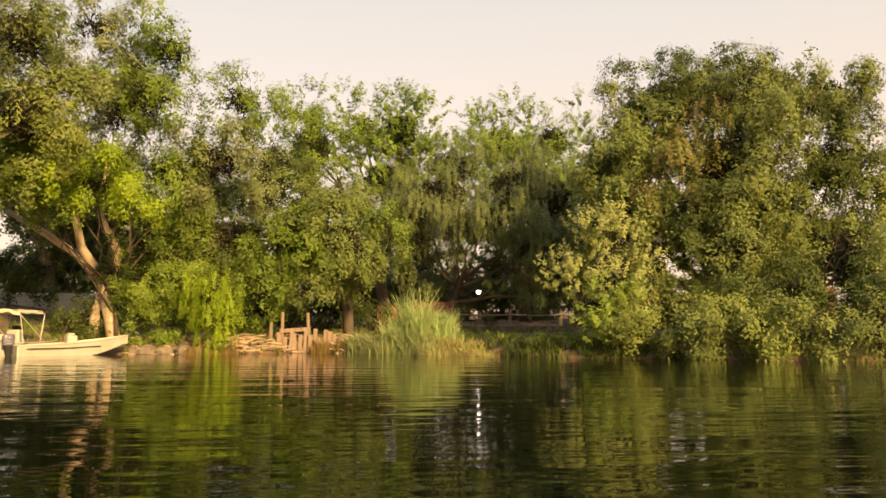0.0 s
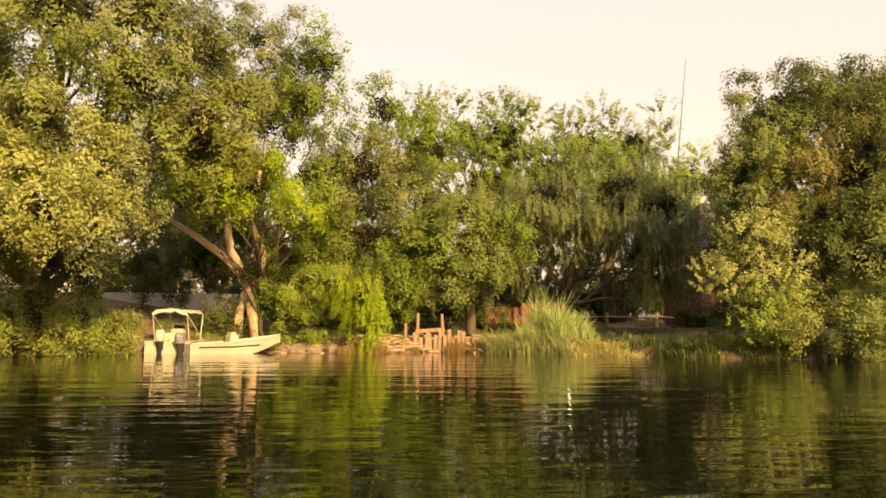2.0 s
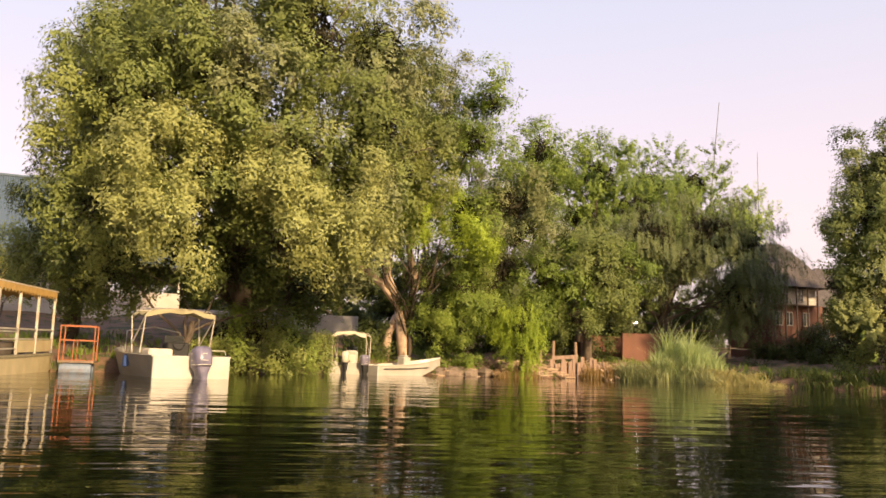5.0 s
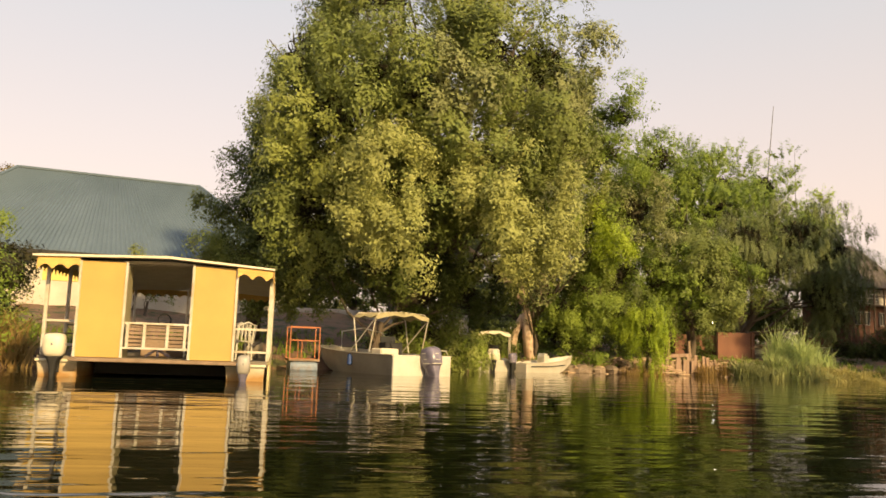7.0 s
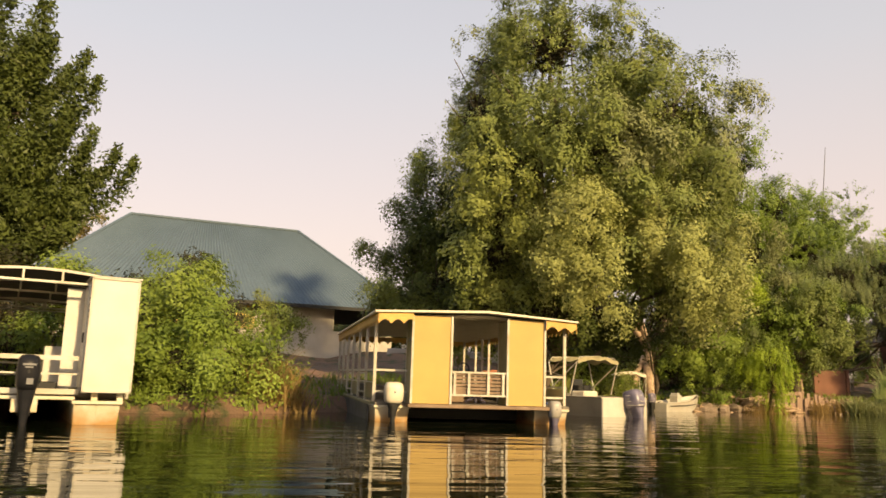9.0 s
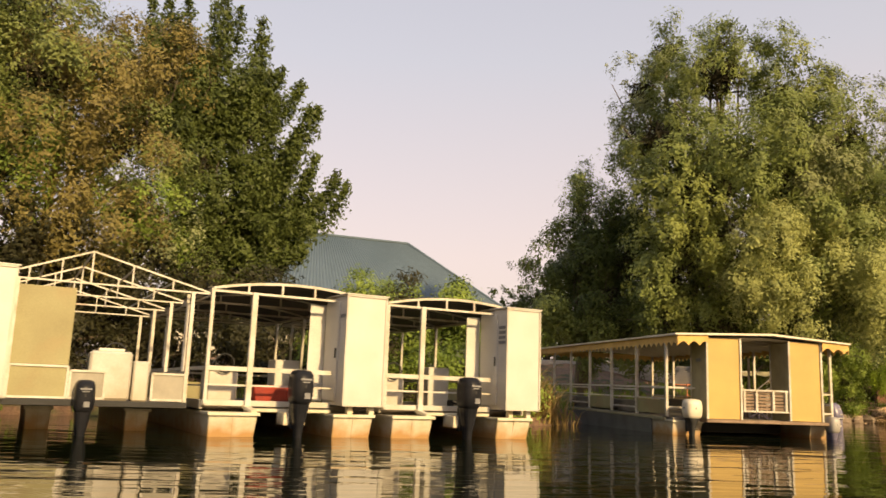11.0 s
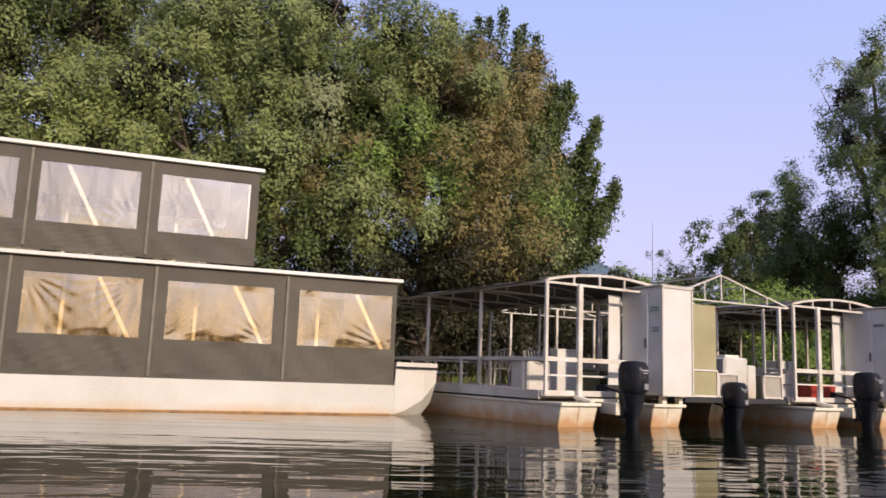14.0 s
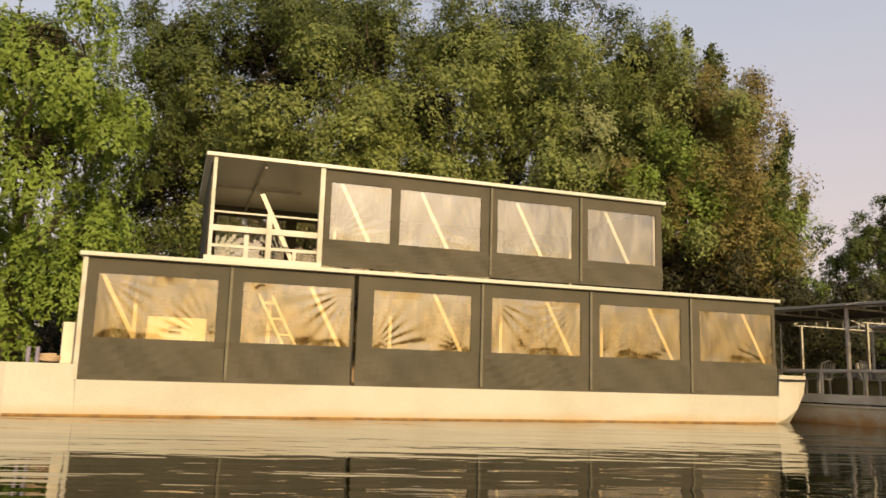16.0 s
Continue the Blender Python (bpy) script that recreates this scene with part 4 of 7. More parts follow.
tree("feathery_acacia", (4.6, 47.8, 1.2), [(4.8, 46, 9.0, 3.6, 2.4), (9.2, 46.5, 9.6, 3.6, 2.6), (7.0, 45.6, 7.6, 4.2, 1.8), (11.9, 47, 9.0, 2.8, 2.8), (10.6, 46, 5.8, 2.8, 2.4), (3.0, 46, 8.0, 2.3, 2.3), (11.4, 47, 5.4, 2.4, 2.6), (3.6, 47, 6.2, 2.1, 2.2), (13.2, 48.5, 7.2, 2.0, 2.4), (12.7, 47.6, 4.3, 1.9, 1.8)],
     L_WILLOW, "grey-green feathery weeping tree", density=165, size=0.19, style="weep", clump=0.3, girth=0.24, seed=16, wide=0.3, fork=0.45)
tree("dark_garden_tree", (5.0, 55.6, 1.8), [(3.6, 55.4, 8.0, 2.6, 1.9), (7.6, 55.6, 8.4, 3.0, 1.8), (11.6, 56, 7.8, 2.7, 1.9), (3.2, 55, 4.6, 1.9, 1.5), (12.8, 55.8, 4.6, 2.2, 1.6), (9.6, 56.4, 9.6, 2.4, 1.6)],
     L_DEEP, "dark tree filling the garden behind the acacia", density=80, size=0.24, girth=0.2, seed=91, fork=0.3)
tree("tall_garden_tree", (1.5, 50.5, 1.6), [(2.7, 50, 14.0, 2.5, 2.5), (0.2, 51, 14.3, 1.9, 2.2), (6.1, 52, 12.0, 4.0, 2.3), (-3.0, 48, 12.3, 2.7, 2.6), (1.5, 51, 11.0, 3.0, 2.2)],
     L_GREEN, "tall green tree standing behind the bank", density=85, size=0.27, style="spray", clump=0.42, girth=0.35, seed=17, group="tall garden trees", fork=0.5)
tree("tall_garden_tree", (12.8, 60.5, 1.8), [(10.9, 60, 15.6, 3.4, 3.2), (15.4, 61, 16.3, 2.7, 2.9), (12.1, 56, 12.0, 4.3, 2.5), (14.0, 60, 11.5, 3.5, 2.6)],
     L_GREEN, "tall green tree standing behind the bank", density=85, size=0.29, style="spray", clump=0.46, girth=0.4, seed=18, group="tall garden trees", fork=0.5)
tree("bright_garden_tree", (18.6, 59, 1.8), [(19.6, 60, 13.6, 1.9, 3.0), (17.8, 58.5, 10.6, 2.1, 3.2)], L_LIME, "narrow bright yellow-green tree beside the house", density=60, size=0.27,
     style="spray", clump=0.45, girth=0.22, seed=19, fork=0.5)
tree("round_riverside_tree", (17.5, 36.5, 0.8),
     [(20.1, 38, 14.0, 3.2, 1.9), (15.1, 37, 12.4, 2.9, 2.1), (23.2, 37, 12.8, 3.2, 2.1), (18.0, 36, 11.8, 3.2, 2.2), (16.4, 35.6, 7.0, 2.7, 2.0), (19.6, 35.8, 7.2, 2.8, 2.2), (18.0, 36.4, 5.0, 3.0, 1.8), (22.0, 35.6, 5.6, 2.6, 2.2), (13.2, 36.5, 10.3, 2.6, 2.1), (17.5, 35, 9.0, 3.9, 2.8), (22.9, 36, 9.0, 2.8, 2.8), (12.6, 34.4, 6.6, 1.6, 2.7), (11.9, 34.6, 9.0, 1.6, 2.2), (11.3, 35.6, 6.4, 1.5, 2.0), (11.2, 35.6, 3.8, 1.5, 2.0), (12.6, 33.0, 4.0, 1.7, 2.0), (14.5, 33.0, 6.0, 2.0, 2.4), (25.9, 35, 7.4, 3.1, 4.0), (10.7, 35.4, 2.4, 1.3, 1.5), (10.5, 35.5, 5.4, 1.3, 1.6), (10.8, 36, 8.4, 1.3, 1.5), (13.6, 37, 11.8, 1.9, 1.6), (17.4, 37.6, 13.5, 2.5, 1.7)],
     L_CROWN, "broad dark olive tree draped with dry creepers", density=135, size=0.22, girth=0.45, mix=(L_DEEP, L_BANK, L_DEEP), seed=20, fork=0.35,
     extra=[("dry_creeper", [(15.0, 33.6, 9.3, 1.6, 1.7), (14.0, 33.6, 6.6, 1.3, 1.9)], L_BROWNISH, 120, 0.17, "weep", "hanging dry brownish creeper")])
tree("riverside_bush", (10.0, 30.6, 0.2), [(10.1, 31, 3.5, 2.0, 2.3), (9.2, 30.2, 1.7, 1.6, 1.5), (10.9, 30.2, 1.2, 1.7, 1.2), (9.9, 31.2, 5.4, 1.0, 0.9)],
     L_YELLOWISH, "sunlit yellow-green bush at the water's edge", density=150, size=0.17, style="spray", clump=0.3, mix=(L_FRESH,), girth=0.12, seed=21, category="bush", group="riverside bushes")
tree("riverside_bush", (16.5, 29.2, 0.2), [(15.4, 31, 4.4, 2.5, 2.5), (13.4, 29, 1.6, 2.0, 1.5), (16.3, 28.6, 2.0, 2.2, 2.0), (19.0, 29, 3.8, 2.5, 2.7), (18.6, 27.3, 1.5, 2.3, 1.7), (21.4, 27, 2.8, 2.5, 3.0)],
     L_BANK, "dense green bush trailing into the water", density=150, size=0.19, girth=0.2, mix=(L_OLIVE, L_DEEP), seed=22, category="bush", group="riverside bushes")
tree("riverside_bush", (13.4, 28.4, 0.1), [(11.9, 27.4, 1.1, 1.6, 1.2), (13.7, 26.4, 1.1, 1.6, 1.2), (15.3, 25.4, 1.1, 1.5, 1.1), (17.2, 24.8, 1.4, 1.5, 1.4), (10.3, 28.5, 0.9, 1.3, 1.0), (19.5, 24.0, 1.4, 1.7, 1.5), (22.0, 23.2, 1.5, 1.7, 1.6), (24.5, 22.6, 1.8, 1.8, 1.8)],
     L_BANK, "low green scrub trailing over the waterline", mix=(L_OLIVE,), density=190, size=0.17, girth=0.1, seed=39, category="bush", group="riverside bushes")
tree("lime_weeping_bush", (-6.3, 37.0, 0.1), [(-6.5, 36.6, 2.6, 1.2, 1.1), (-6.4, 36.6, 1.5, 1.05, 0.9), (-6.45, 36.3, 3.0, 1.15, 0.7)], L_LIME, "bright lime-green weeping bush", density=420, size=0.16, style="weep", clump=0.3,
     girth=0.09, seed=23, category="bush", wide=0.3)
tree("green_creeper_bush", (-8.8, 38.3, 0.2), [(-9.0, 38, 2.3, 0.8, 1.1), (-8.8, 38.0, 1.4, 0.7, 1.0), (-10.0, 38.7, 1.5, 1.1, 1.2), (-10.4, 38.9, 3.4, 1.1, 1.4), (-8.9, 39.2, 4.6, 1.4, 1.7), (-7.8, 39.4, 5.8, 1.3, 1.4), (-7.4, 39.0, 3.6, 1.2, 1.4)], L_FRESH, "bright green creeper bush over the bank", density=200, size=0.17, mix=(L_GREEN,), clump=0.35, girth=0.09, seed=24, category="bush")
tree("low_bank_bush", (-19.2, 31.6, 0.1), [(-21.4, 30.6, 0.9, 1.1, 0.9), (-20.3, 31.2, 1.5, 1.4, 1.3), (-19.0, 31.6, 1.7, 1.5, 1.5), (-17.9, 32.6, 1.5, 1.4, 1.3), (-16.9, 33.8, 1.2, 1.2, 1.0), (-19.6, 30.4, 0.7, 1.3, 0.7), (-18.0, 31.4, 0.7, 1.2, 0.7), (-16.6, 33.2, 0.6, 1.0, 0.6)],
     L_OLIVE, "low olive-green bush along the waterline", mix=(L_FRESH, L_OLIVE), density=210, size=0.16, girth=0.1, seed=25, category="bush", group="riverside bushes")
tree("leafy_point_bush", (-35.0, 19.8, 0.2), [(-34.9, 20.6, 2.9, 1.7, 1.4), (-35.3, 19, 1.2, 1.9, 1.3), (-33.6, 19.8, 1.2, 1.3, 1.3), (-37.4, 19.6, 2.0, 1.9, 1.8), (-36.6, 18.2, 0.9, 1.4, 1.0), (-34.4, 18.4, 0.6, 1.2, 0.8), (-32.6, 21.5, 1.4, 0.9, 1.5), (-34.0, 20.2, 2.5, 1.3, 1.2)],
     L_FRESH, "leafy yellow-green bush on the point of the bank", mix=(L_GREEN,), density=230, size=0.16, girth=0.1, seed=26, category="bush", group="riverside bushes")
tree("leafy_bank_shrub", (-37.0, 29.6, 1.2), [(-36.7, 29.5, 4.7, 1.7, 1.1), (-38.3, 29.5, 3.6, 1.7, 1.3), (-35.5, 29.5, 3.1, 1.1, 1.1), (-37.0, 29.0, 2.3, 1.9, 1.3)], L_GREEN, "tall green shrub on the bank below the lodge", density=150, size=0.17, girth=0.12, seed=37, category="bush", group="riverside bushes")
upswept = tree("upswept_dark_tree", (-45.0, 26.7, 0.9), [(-44.3, 26.0, 12.1, 1.61, 1.95), (-42.8, 26.0, 10.0, 1.61, 1.38), (-44.2, 25.3, 8.6, 1.95, 1.84), (-43.0, 26.0, 6.9, 1.95, 1.26), (-45.9, 27.1, 13.7, 1.38, 1.84), (-44.1, 25.5, 5.4, 1.95, 1.38), (-42.6, 26.4, 4.9, 1.61, 1.03), (-41.6, 26, 9.0, 1.5, 1.2), (-41.2, 26, 7.0, 1.5, 0.9), (-42.0, 26, 12.0, 1.4, 1.5), (-41.6, 26, 5.6, 1.3, 0.9)],
     L_DEEP, "dark green tree with upswept branch tips", density=120, size=0.19, girth=0.3, seed=27, fork=0.3)
UPSWEPT_TIPS = [(-46.0, 27.1, 16.5), (-45.0, 26.0, 15.9), (-44.2, 27.7, 16.7), (-43.0, 26.0, 15.7), (-42.0, 27.1, 15.1), (-41.2, 25.4, 13.0), (-40.5, 27.1, 13.2), (-39.7, 26.0, 11.8), (-40.4, 25.4, 10.6), (-38.4, 27.1, 9.1),
                (-39.7, 26.0, 9.8), (-39.5, 26.0, 8.2), (-39.9, 25.4, 6.0), (-41.4, 26.0, 5.2), (-40.7, 26.0, 7.1), (-46.0, 24.8, 13.7), (-42.8, 24.8, 12.3), (-41.3, 24.6, 9.0), (-43.3, 24.8, 8.0), (-44.3, 24.2, 10.1),
                (-42.0, 24.6, 5.7), (-44.4, 26.0, 13.9)]


def sweep_shoots():
    rng = np.random.default_rng(270)
    origin = np.array([-45.0, 26.7, 0.9])
    tips = np.array(UPSWEPT_TIPS)
    tips = np.concatenate([tips, tips + rng.normal(0, 0.55, tips.shape) - np.array([0.5, 0, 0.5]), tips + rng.normal(0, 0.7, tips.shape) - np.array([1.0, -0.6, 0.8])]) - origin
    base = np.array([(-44.3, 26.3, 3.8), (-43.9, 26.3, 6.1), (-44.8, 26.3, 8.4), (-45.2, 26.4, 10.2)]) - origin
    ob = new("upswept_shoot", quads("upswept_shoot", plumes(rng, base, tips, 1500, 0.26, 0.58), L_DEEP))
    ob.parent = upswept
    tagged(ob, "dark spiky upswept leafy shoot growth", kind="stuff")


sweep_shoots()
tree("mixed_bank_tree", (-47.6, 19.6, 0.6), [(-47.8, 19, 9.2, 2.3, 2.2), (-48.5, 18.2, 6.8, 2.2, 1.7), (-44.8, 21, 10.6, 1.7, 2.1), (-46.8, 18.6, 5.0, 2.3, 1.0), (-50.8, 18.4, 9.2, 2.0, 1.9), (-48.4, 20, 12.0, 2.2, 1.6), (-45.4, 20, 8.3, 1.9, 2.3), (-44.6, 19.8, 5.9, 1.6, 1.4), (-47.0, 20, 10.2, 2.4, 2.2), (-51.0, 18.6, 6.6, 2.0, 1.6), (-44.3, 19.5, 5.0, 1.2, 1.2), (-49.6, 20, 5.3, 1.5, 1.2)],
     L_BANK, "grey-green bank tree with brownish drying foliage", density=160, size=0.17, girth=0.32, mix=(L_OLD, L_BROWNISH, L_GREEN), seed=28, fork=0.4,
     extra=[("drying_foliage", [(-45.2, 18.4, 7.5, 1.5, 1.7), (-46.6, 17.9, 7.3, 1.6, 1.4), (-45.4, 18.0, 5.2, 1.5, 1.2), (-46.2, 18.6, 9.6, 1.6, 1.2)], L_BROWNISH, 130, 0.16, "broad", "drying brownish foliage")])
# Low thicket whose leaf colour carries the shade below the canopy.
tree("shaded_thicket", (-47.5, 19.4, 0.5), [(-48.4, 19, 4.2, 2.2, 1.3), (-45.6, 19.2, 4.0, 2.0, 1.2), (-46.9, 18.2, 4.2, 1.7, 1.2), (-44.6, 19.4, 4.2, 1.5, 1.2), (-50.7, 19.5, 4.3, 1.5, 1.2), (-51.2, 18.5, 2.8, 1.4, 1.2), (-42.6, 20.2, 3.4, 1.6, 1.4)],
     L_SHADE, "thicket with shade-dark leaves under the bank trees", density=120, size=0.18, girth=0.14, seed=57, category="bush", group="undergrowth bushes")
tree("dense_bank_tree", (-53.8, 19.4, 0.6), [(-52.5, 19, 10.1, 3.1, 2.3), (-50.0, 19.6, 8.8, 2.6, 2.6), (-52.8, 18.2, 6.6, 3.3, 1.7), (-56.2, 18.2, 9.0, 2.7, 2.3), (-54.4, 20, 12.2, 2.6, 1.6), (-53.2, 20, 10.9, 3.2, 2.3), (-50.8, 17.8, 5.6, 2.7, 1.4), (-52.2, 17.8, 4.2, 2.0, 1.2), (-55.0, 18.5, 4.6, 2.4, 1.5), (-54.8, 20.6, 12.1, 3.0, 2.4), (-51.5, 20.4, 12.7, 2.9, 2.2), (-49.0, 20.5, 11.4, 2.5, 2.3), (-51.4, 19, 8.3, 2.8, 1.8), (-48.6, 19.5, 8.0, 2.0, 2.0)],
     L_BANK, "dense green tree behind the moored boats", density=150, size=0.17, girth=0.35, mix=(L_DEEP, L_BANK, L_DEEP), seed=29, fork=0.4, group="dense bank trees")
tree("dense_bank_tree", (-60.0, 18.6, 0.6), [(-60.4, 17.4, 9.2, 2.9, 2.1), (-57.8, 17.2, 6.5, 2.8, 1.5), (-61.7, 18.2, 10.8, 2.9, 2.0), (-58.4, 19, 11.2, 2.9, 2.2), (-63.6, 18.4, 7.5, 2.1, 1.7), (-63.0, 18.6, 5.0, 1.6, 1.1), (-61.0, 17.6, 7.6, 2.7, 1.8), (-58.8, 18.6, 4.4, 2.4, 1.6), (-61.6, 18.6, 4.4, 2.2, 1.6), (-64.5, 20.5, 11.8, 2.5, 2.2), (-61.1, 19.6, 12.6, 2.7, 2.1), (-62.4, 20, 8.7, 2.8, 2.1), (-58.2, 20.4, 12.8, 2.9, 2.3), (-57.1, 19, 8.7, 2.7, 1.7), (-64.0, 18.5, 6.4, 1.6, 2.1), (-64.1, 17.5, 3.5, 1.5, 1.7), (-65.0, 19, 10.4, 1.6, 1.8), (-64.3, 18.5, 8.0, 1.5, 1.6)],
     L_BANK, "dense olive tree behind the moored houseboat", density=150, size=0.17, girth=0.35, mix=(L_DEEP, L_DEEP, L_OLIVE), seed=30, fork=0.4, group="dense bank trees")
tree("overhanging_green_tree", (-66.8, 14.6, 0.4), [(-66.2, 13.6, 8.4, 2.4, 1.9), (-66.1, 13.4, 5.7, 2.3, 1.8), (-64.7, 13.4, 3.6, 1.3, 1.2), (-65.7, 13.4, 2.6, 1.7, 1.0), (-64.6, 14.3, 7.2, 1.0, 1.7), (-68.0, 13.6, 6.4, 2.2, 2.6), (-68.2, 13.6, 3.0, 2.0, 1.8), (-67.4, 14.5, 9.4, 1.7, 1.4)],
     L_GREEN, "green tree overhanging the water beside the houseboat", density=290, size=0.17, style="weep", clump=0.34, girth=0.25, seed=31)
tree("far_bare_tree", (-56, 75, 2.5), [(-55.2, 75, 14.8, 3.0, 2.5), (-58.4, 75, 16.5, 3.0, 4.4)], L_BROWNISH, "distant brownish tree behind the lodge", density=60, size=0.35, girth=0.3, seed=32, group="far trees")
for i, (x, y, z, r) in enumerate(((-24.0, 82, 9.6, 3.3), (-16.0, 78, 6.5, 3.2), (-9.0, 74, 6.5, 3.4), (1.0, 84, 8.0, 4.0), (24.0, 72, 7.0, 3.4), (-66, 60, 8.0, 4.5), (-74, 40, 7.0, 4.5), (-27.0, 72, 6.4, 4.5), (-20.5, 60, 8.6, 4.2), (-14.5, 58, 8.2, 4.2), (-9.0, 54, 6.6, 3.4), (-3.5, 55, 6.6, 3.4), (28.0, 52, 7.0, 4.0), (5.0, 66, 6.6, 4.0), (12.0, 66, 6.6, 4.0))):
    tree("far_tree", (x, y, 2.6), [(x, y, z, r, r * 0.62), (x + 2.2, y, z - 2.0, r, r * 0.6), (x - 2.2, y + 1, z - 2.4, r, r * 0.6)], L_BROWNISH if i == 0 else L_DEEP,
         "distant low tree behind the bank", density=34, size=0.36, girth=0.22, seed=40 + i, group="far trees")
# Backing bushes: shade behind the moored boats is put into the leaf colour.
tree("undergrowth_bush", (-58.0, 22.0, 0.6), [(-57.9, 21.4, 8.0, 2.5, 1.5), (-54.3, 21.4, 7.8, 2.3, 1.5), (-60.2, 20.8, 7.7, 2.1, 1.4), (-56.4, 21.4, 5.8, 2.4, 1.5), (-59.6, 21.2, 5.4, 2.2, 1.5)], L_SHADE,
     "tall shade-dark thicket behind the houseboat", density=100, size=0.22, girth=0.12, seed=58, category="bush", group="undergrowth bushes")
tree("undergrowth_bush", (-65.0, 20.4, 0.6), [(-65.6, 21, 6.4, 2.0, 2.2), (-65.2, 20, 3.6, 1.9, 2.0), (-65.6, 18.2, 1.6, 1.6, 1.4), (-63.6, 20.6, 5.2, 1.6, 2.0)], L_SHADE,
     "tall shade-dark thicket behind the houseboat", density=150, size=0.19, girth=0.12, seed=59, category="bush", group="undergrowth bushes")
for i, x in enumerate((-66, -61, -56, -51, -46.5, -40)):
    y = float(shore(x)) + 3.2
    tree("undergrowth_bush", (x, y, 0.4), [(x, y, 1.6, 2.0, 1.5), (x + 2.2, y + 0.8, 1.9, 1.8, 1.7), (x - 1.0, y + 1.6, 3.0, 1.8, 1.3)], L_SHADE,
         "shade-dark undergrowth bush behind the moored boats", density=110, size=0.18, girth=0.1, seed=60 + i, category="bush", group="undergrowth bushes", twigs=1)
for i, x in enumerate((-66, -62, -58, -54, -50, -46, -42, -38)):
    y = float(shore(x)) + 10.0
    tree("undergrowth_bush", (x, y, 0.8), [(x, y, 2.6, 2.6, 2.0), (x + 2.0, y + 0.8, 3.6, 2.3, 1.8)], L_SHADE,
         "shade-dark undergrowth bush on the bank behind the moored boats", density=80, size=0.24, girth=0.1, seed=160 + i, category="bush", group="undergrowth bushes", twigs=1)
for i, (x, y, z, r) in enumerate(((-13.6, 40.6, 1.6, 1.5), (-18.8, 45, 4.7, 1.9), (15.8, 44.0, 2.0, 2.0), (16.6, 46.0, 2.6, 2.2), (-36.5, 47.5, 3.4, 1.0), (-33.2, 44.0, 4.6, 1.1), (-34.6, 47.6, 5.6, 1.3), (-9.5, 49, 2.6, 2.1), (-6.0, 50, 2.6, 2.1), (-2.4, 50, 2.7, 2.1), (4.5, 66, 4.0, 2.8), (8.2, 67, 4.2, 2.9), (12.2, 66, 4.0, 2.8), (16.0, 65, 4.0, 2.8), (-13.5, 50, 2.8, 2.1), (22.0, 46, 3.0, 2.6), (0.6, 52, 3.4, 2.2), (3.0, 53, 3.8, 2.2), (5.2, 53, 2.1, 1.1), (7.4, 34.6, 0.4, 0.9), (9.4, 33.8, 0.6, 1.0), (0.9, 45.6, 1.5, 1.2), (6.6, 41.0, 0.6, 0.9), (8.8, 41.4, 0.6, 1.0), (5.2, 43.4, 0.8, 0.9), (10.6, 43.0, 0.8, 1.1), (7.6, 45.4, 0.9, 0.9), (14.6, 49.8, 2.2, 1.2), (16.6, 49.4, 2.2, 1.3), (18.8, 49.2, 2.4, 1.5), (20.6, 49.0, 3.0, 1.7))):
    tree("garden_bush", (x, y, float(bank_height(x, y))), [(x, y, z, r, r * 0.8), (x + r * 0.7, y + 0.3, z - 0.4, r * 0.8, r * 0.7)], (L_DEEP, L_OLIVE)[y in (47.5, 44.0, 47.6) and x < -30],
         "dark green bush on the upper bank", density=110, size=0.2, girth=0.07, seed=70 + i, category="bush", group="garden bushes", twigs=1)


# ---- reeds, grass and debris on the bank ----
def reed_bed(name, x0, x1, y_in, y_out, height, n, mat, label, seed, width=0.035, lean=0.3, along=False, tufts=26):
    """Blades in tufts of unequal height; along: the depths count from the shore line."""
    rng = np.random.default_rng(seed)
    cx, cy, ch = rng.uniform(x0, x1, tufts), rng.uniform(y_out, y_in, tufts), rng.uniform(0.45, 1.1, tufts)
    k = rng.integers(0, tufts, 400)
    xs, ys, tall = cx[k] + rng.normal(0, 0.16, 400), cy[k] + rng.normal(0, 0.16, 400), ch[k]
    if along:
        ys = ys + shore(xs)
    zs = np.maximum(bank_height(xs, ys), -0.25)
    ob = new(name, quads(name, blades(rng, n, np.stack([xs, ys, zs], 1), height, width, lean, tall), mat))
    return tagged(ob, label, "reeds", kind="stuff")


reed_bed("reed_bed", 1.5, 4.5, 38.6, 36.6, 1.7, 2300, L_FRESHREED, "tall pale green reeds standing in the shallows", 81, 0.05, 0.55, tufts=34)
reed_bed("reed_bed", 2.0, 4.5, 38.8, 36.8, 2.6, 1000, L_FRESHREED, "tallest pale green reeds with feathery tips", 86, 0.05, 0.4, tufts=14)
reed_bed("grass_margin", -0.4, 3.2, 0.6, -0.7, 1.1, 3600, L_REED, "low bright grass at the water's edge", 82, 0.05, 0.8, True, 44)
reed_bed("grass_margin", 3.0, 5.5, 0.9, -0.9, 0.6, 4200, L_PALEGRASS, "low sunlit straw-yellow grass over the shallows", 87, 0.045, 0.8, True, 60)
reed_bed("grass_margin", 5.4, 12.0, 1.2, -0.3, 0.5, 2200, L_DEEP, "dark grass hanging over the bank edge", 88, 0.045, 0.8, True, 60)
reed_bed("dry_grass_margin", -7.4, -5.4, 37.4, 36.4, 0.95, 700, L_DRY, "dry straw-coloured grass under the weeping bush", 83, 0.03, 0.25)
reed_bed("dry_grass_margin", -2.4, -0.2, 39.6, 38.6, 1.0, 500, L_DRY, "dry straw-coloured stalks along the old posts", 84, 0.03, 0.3)
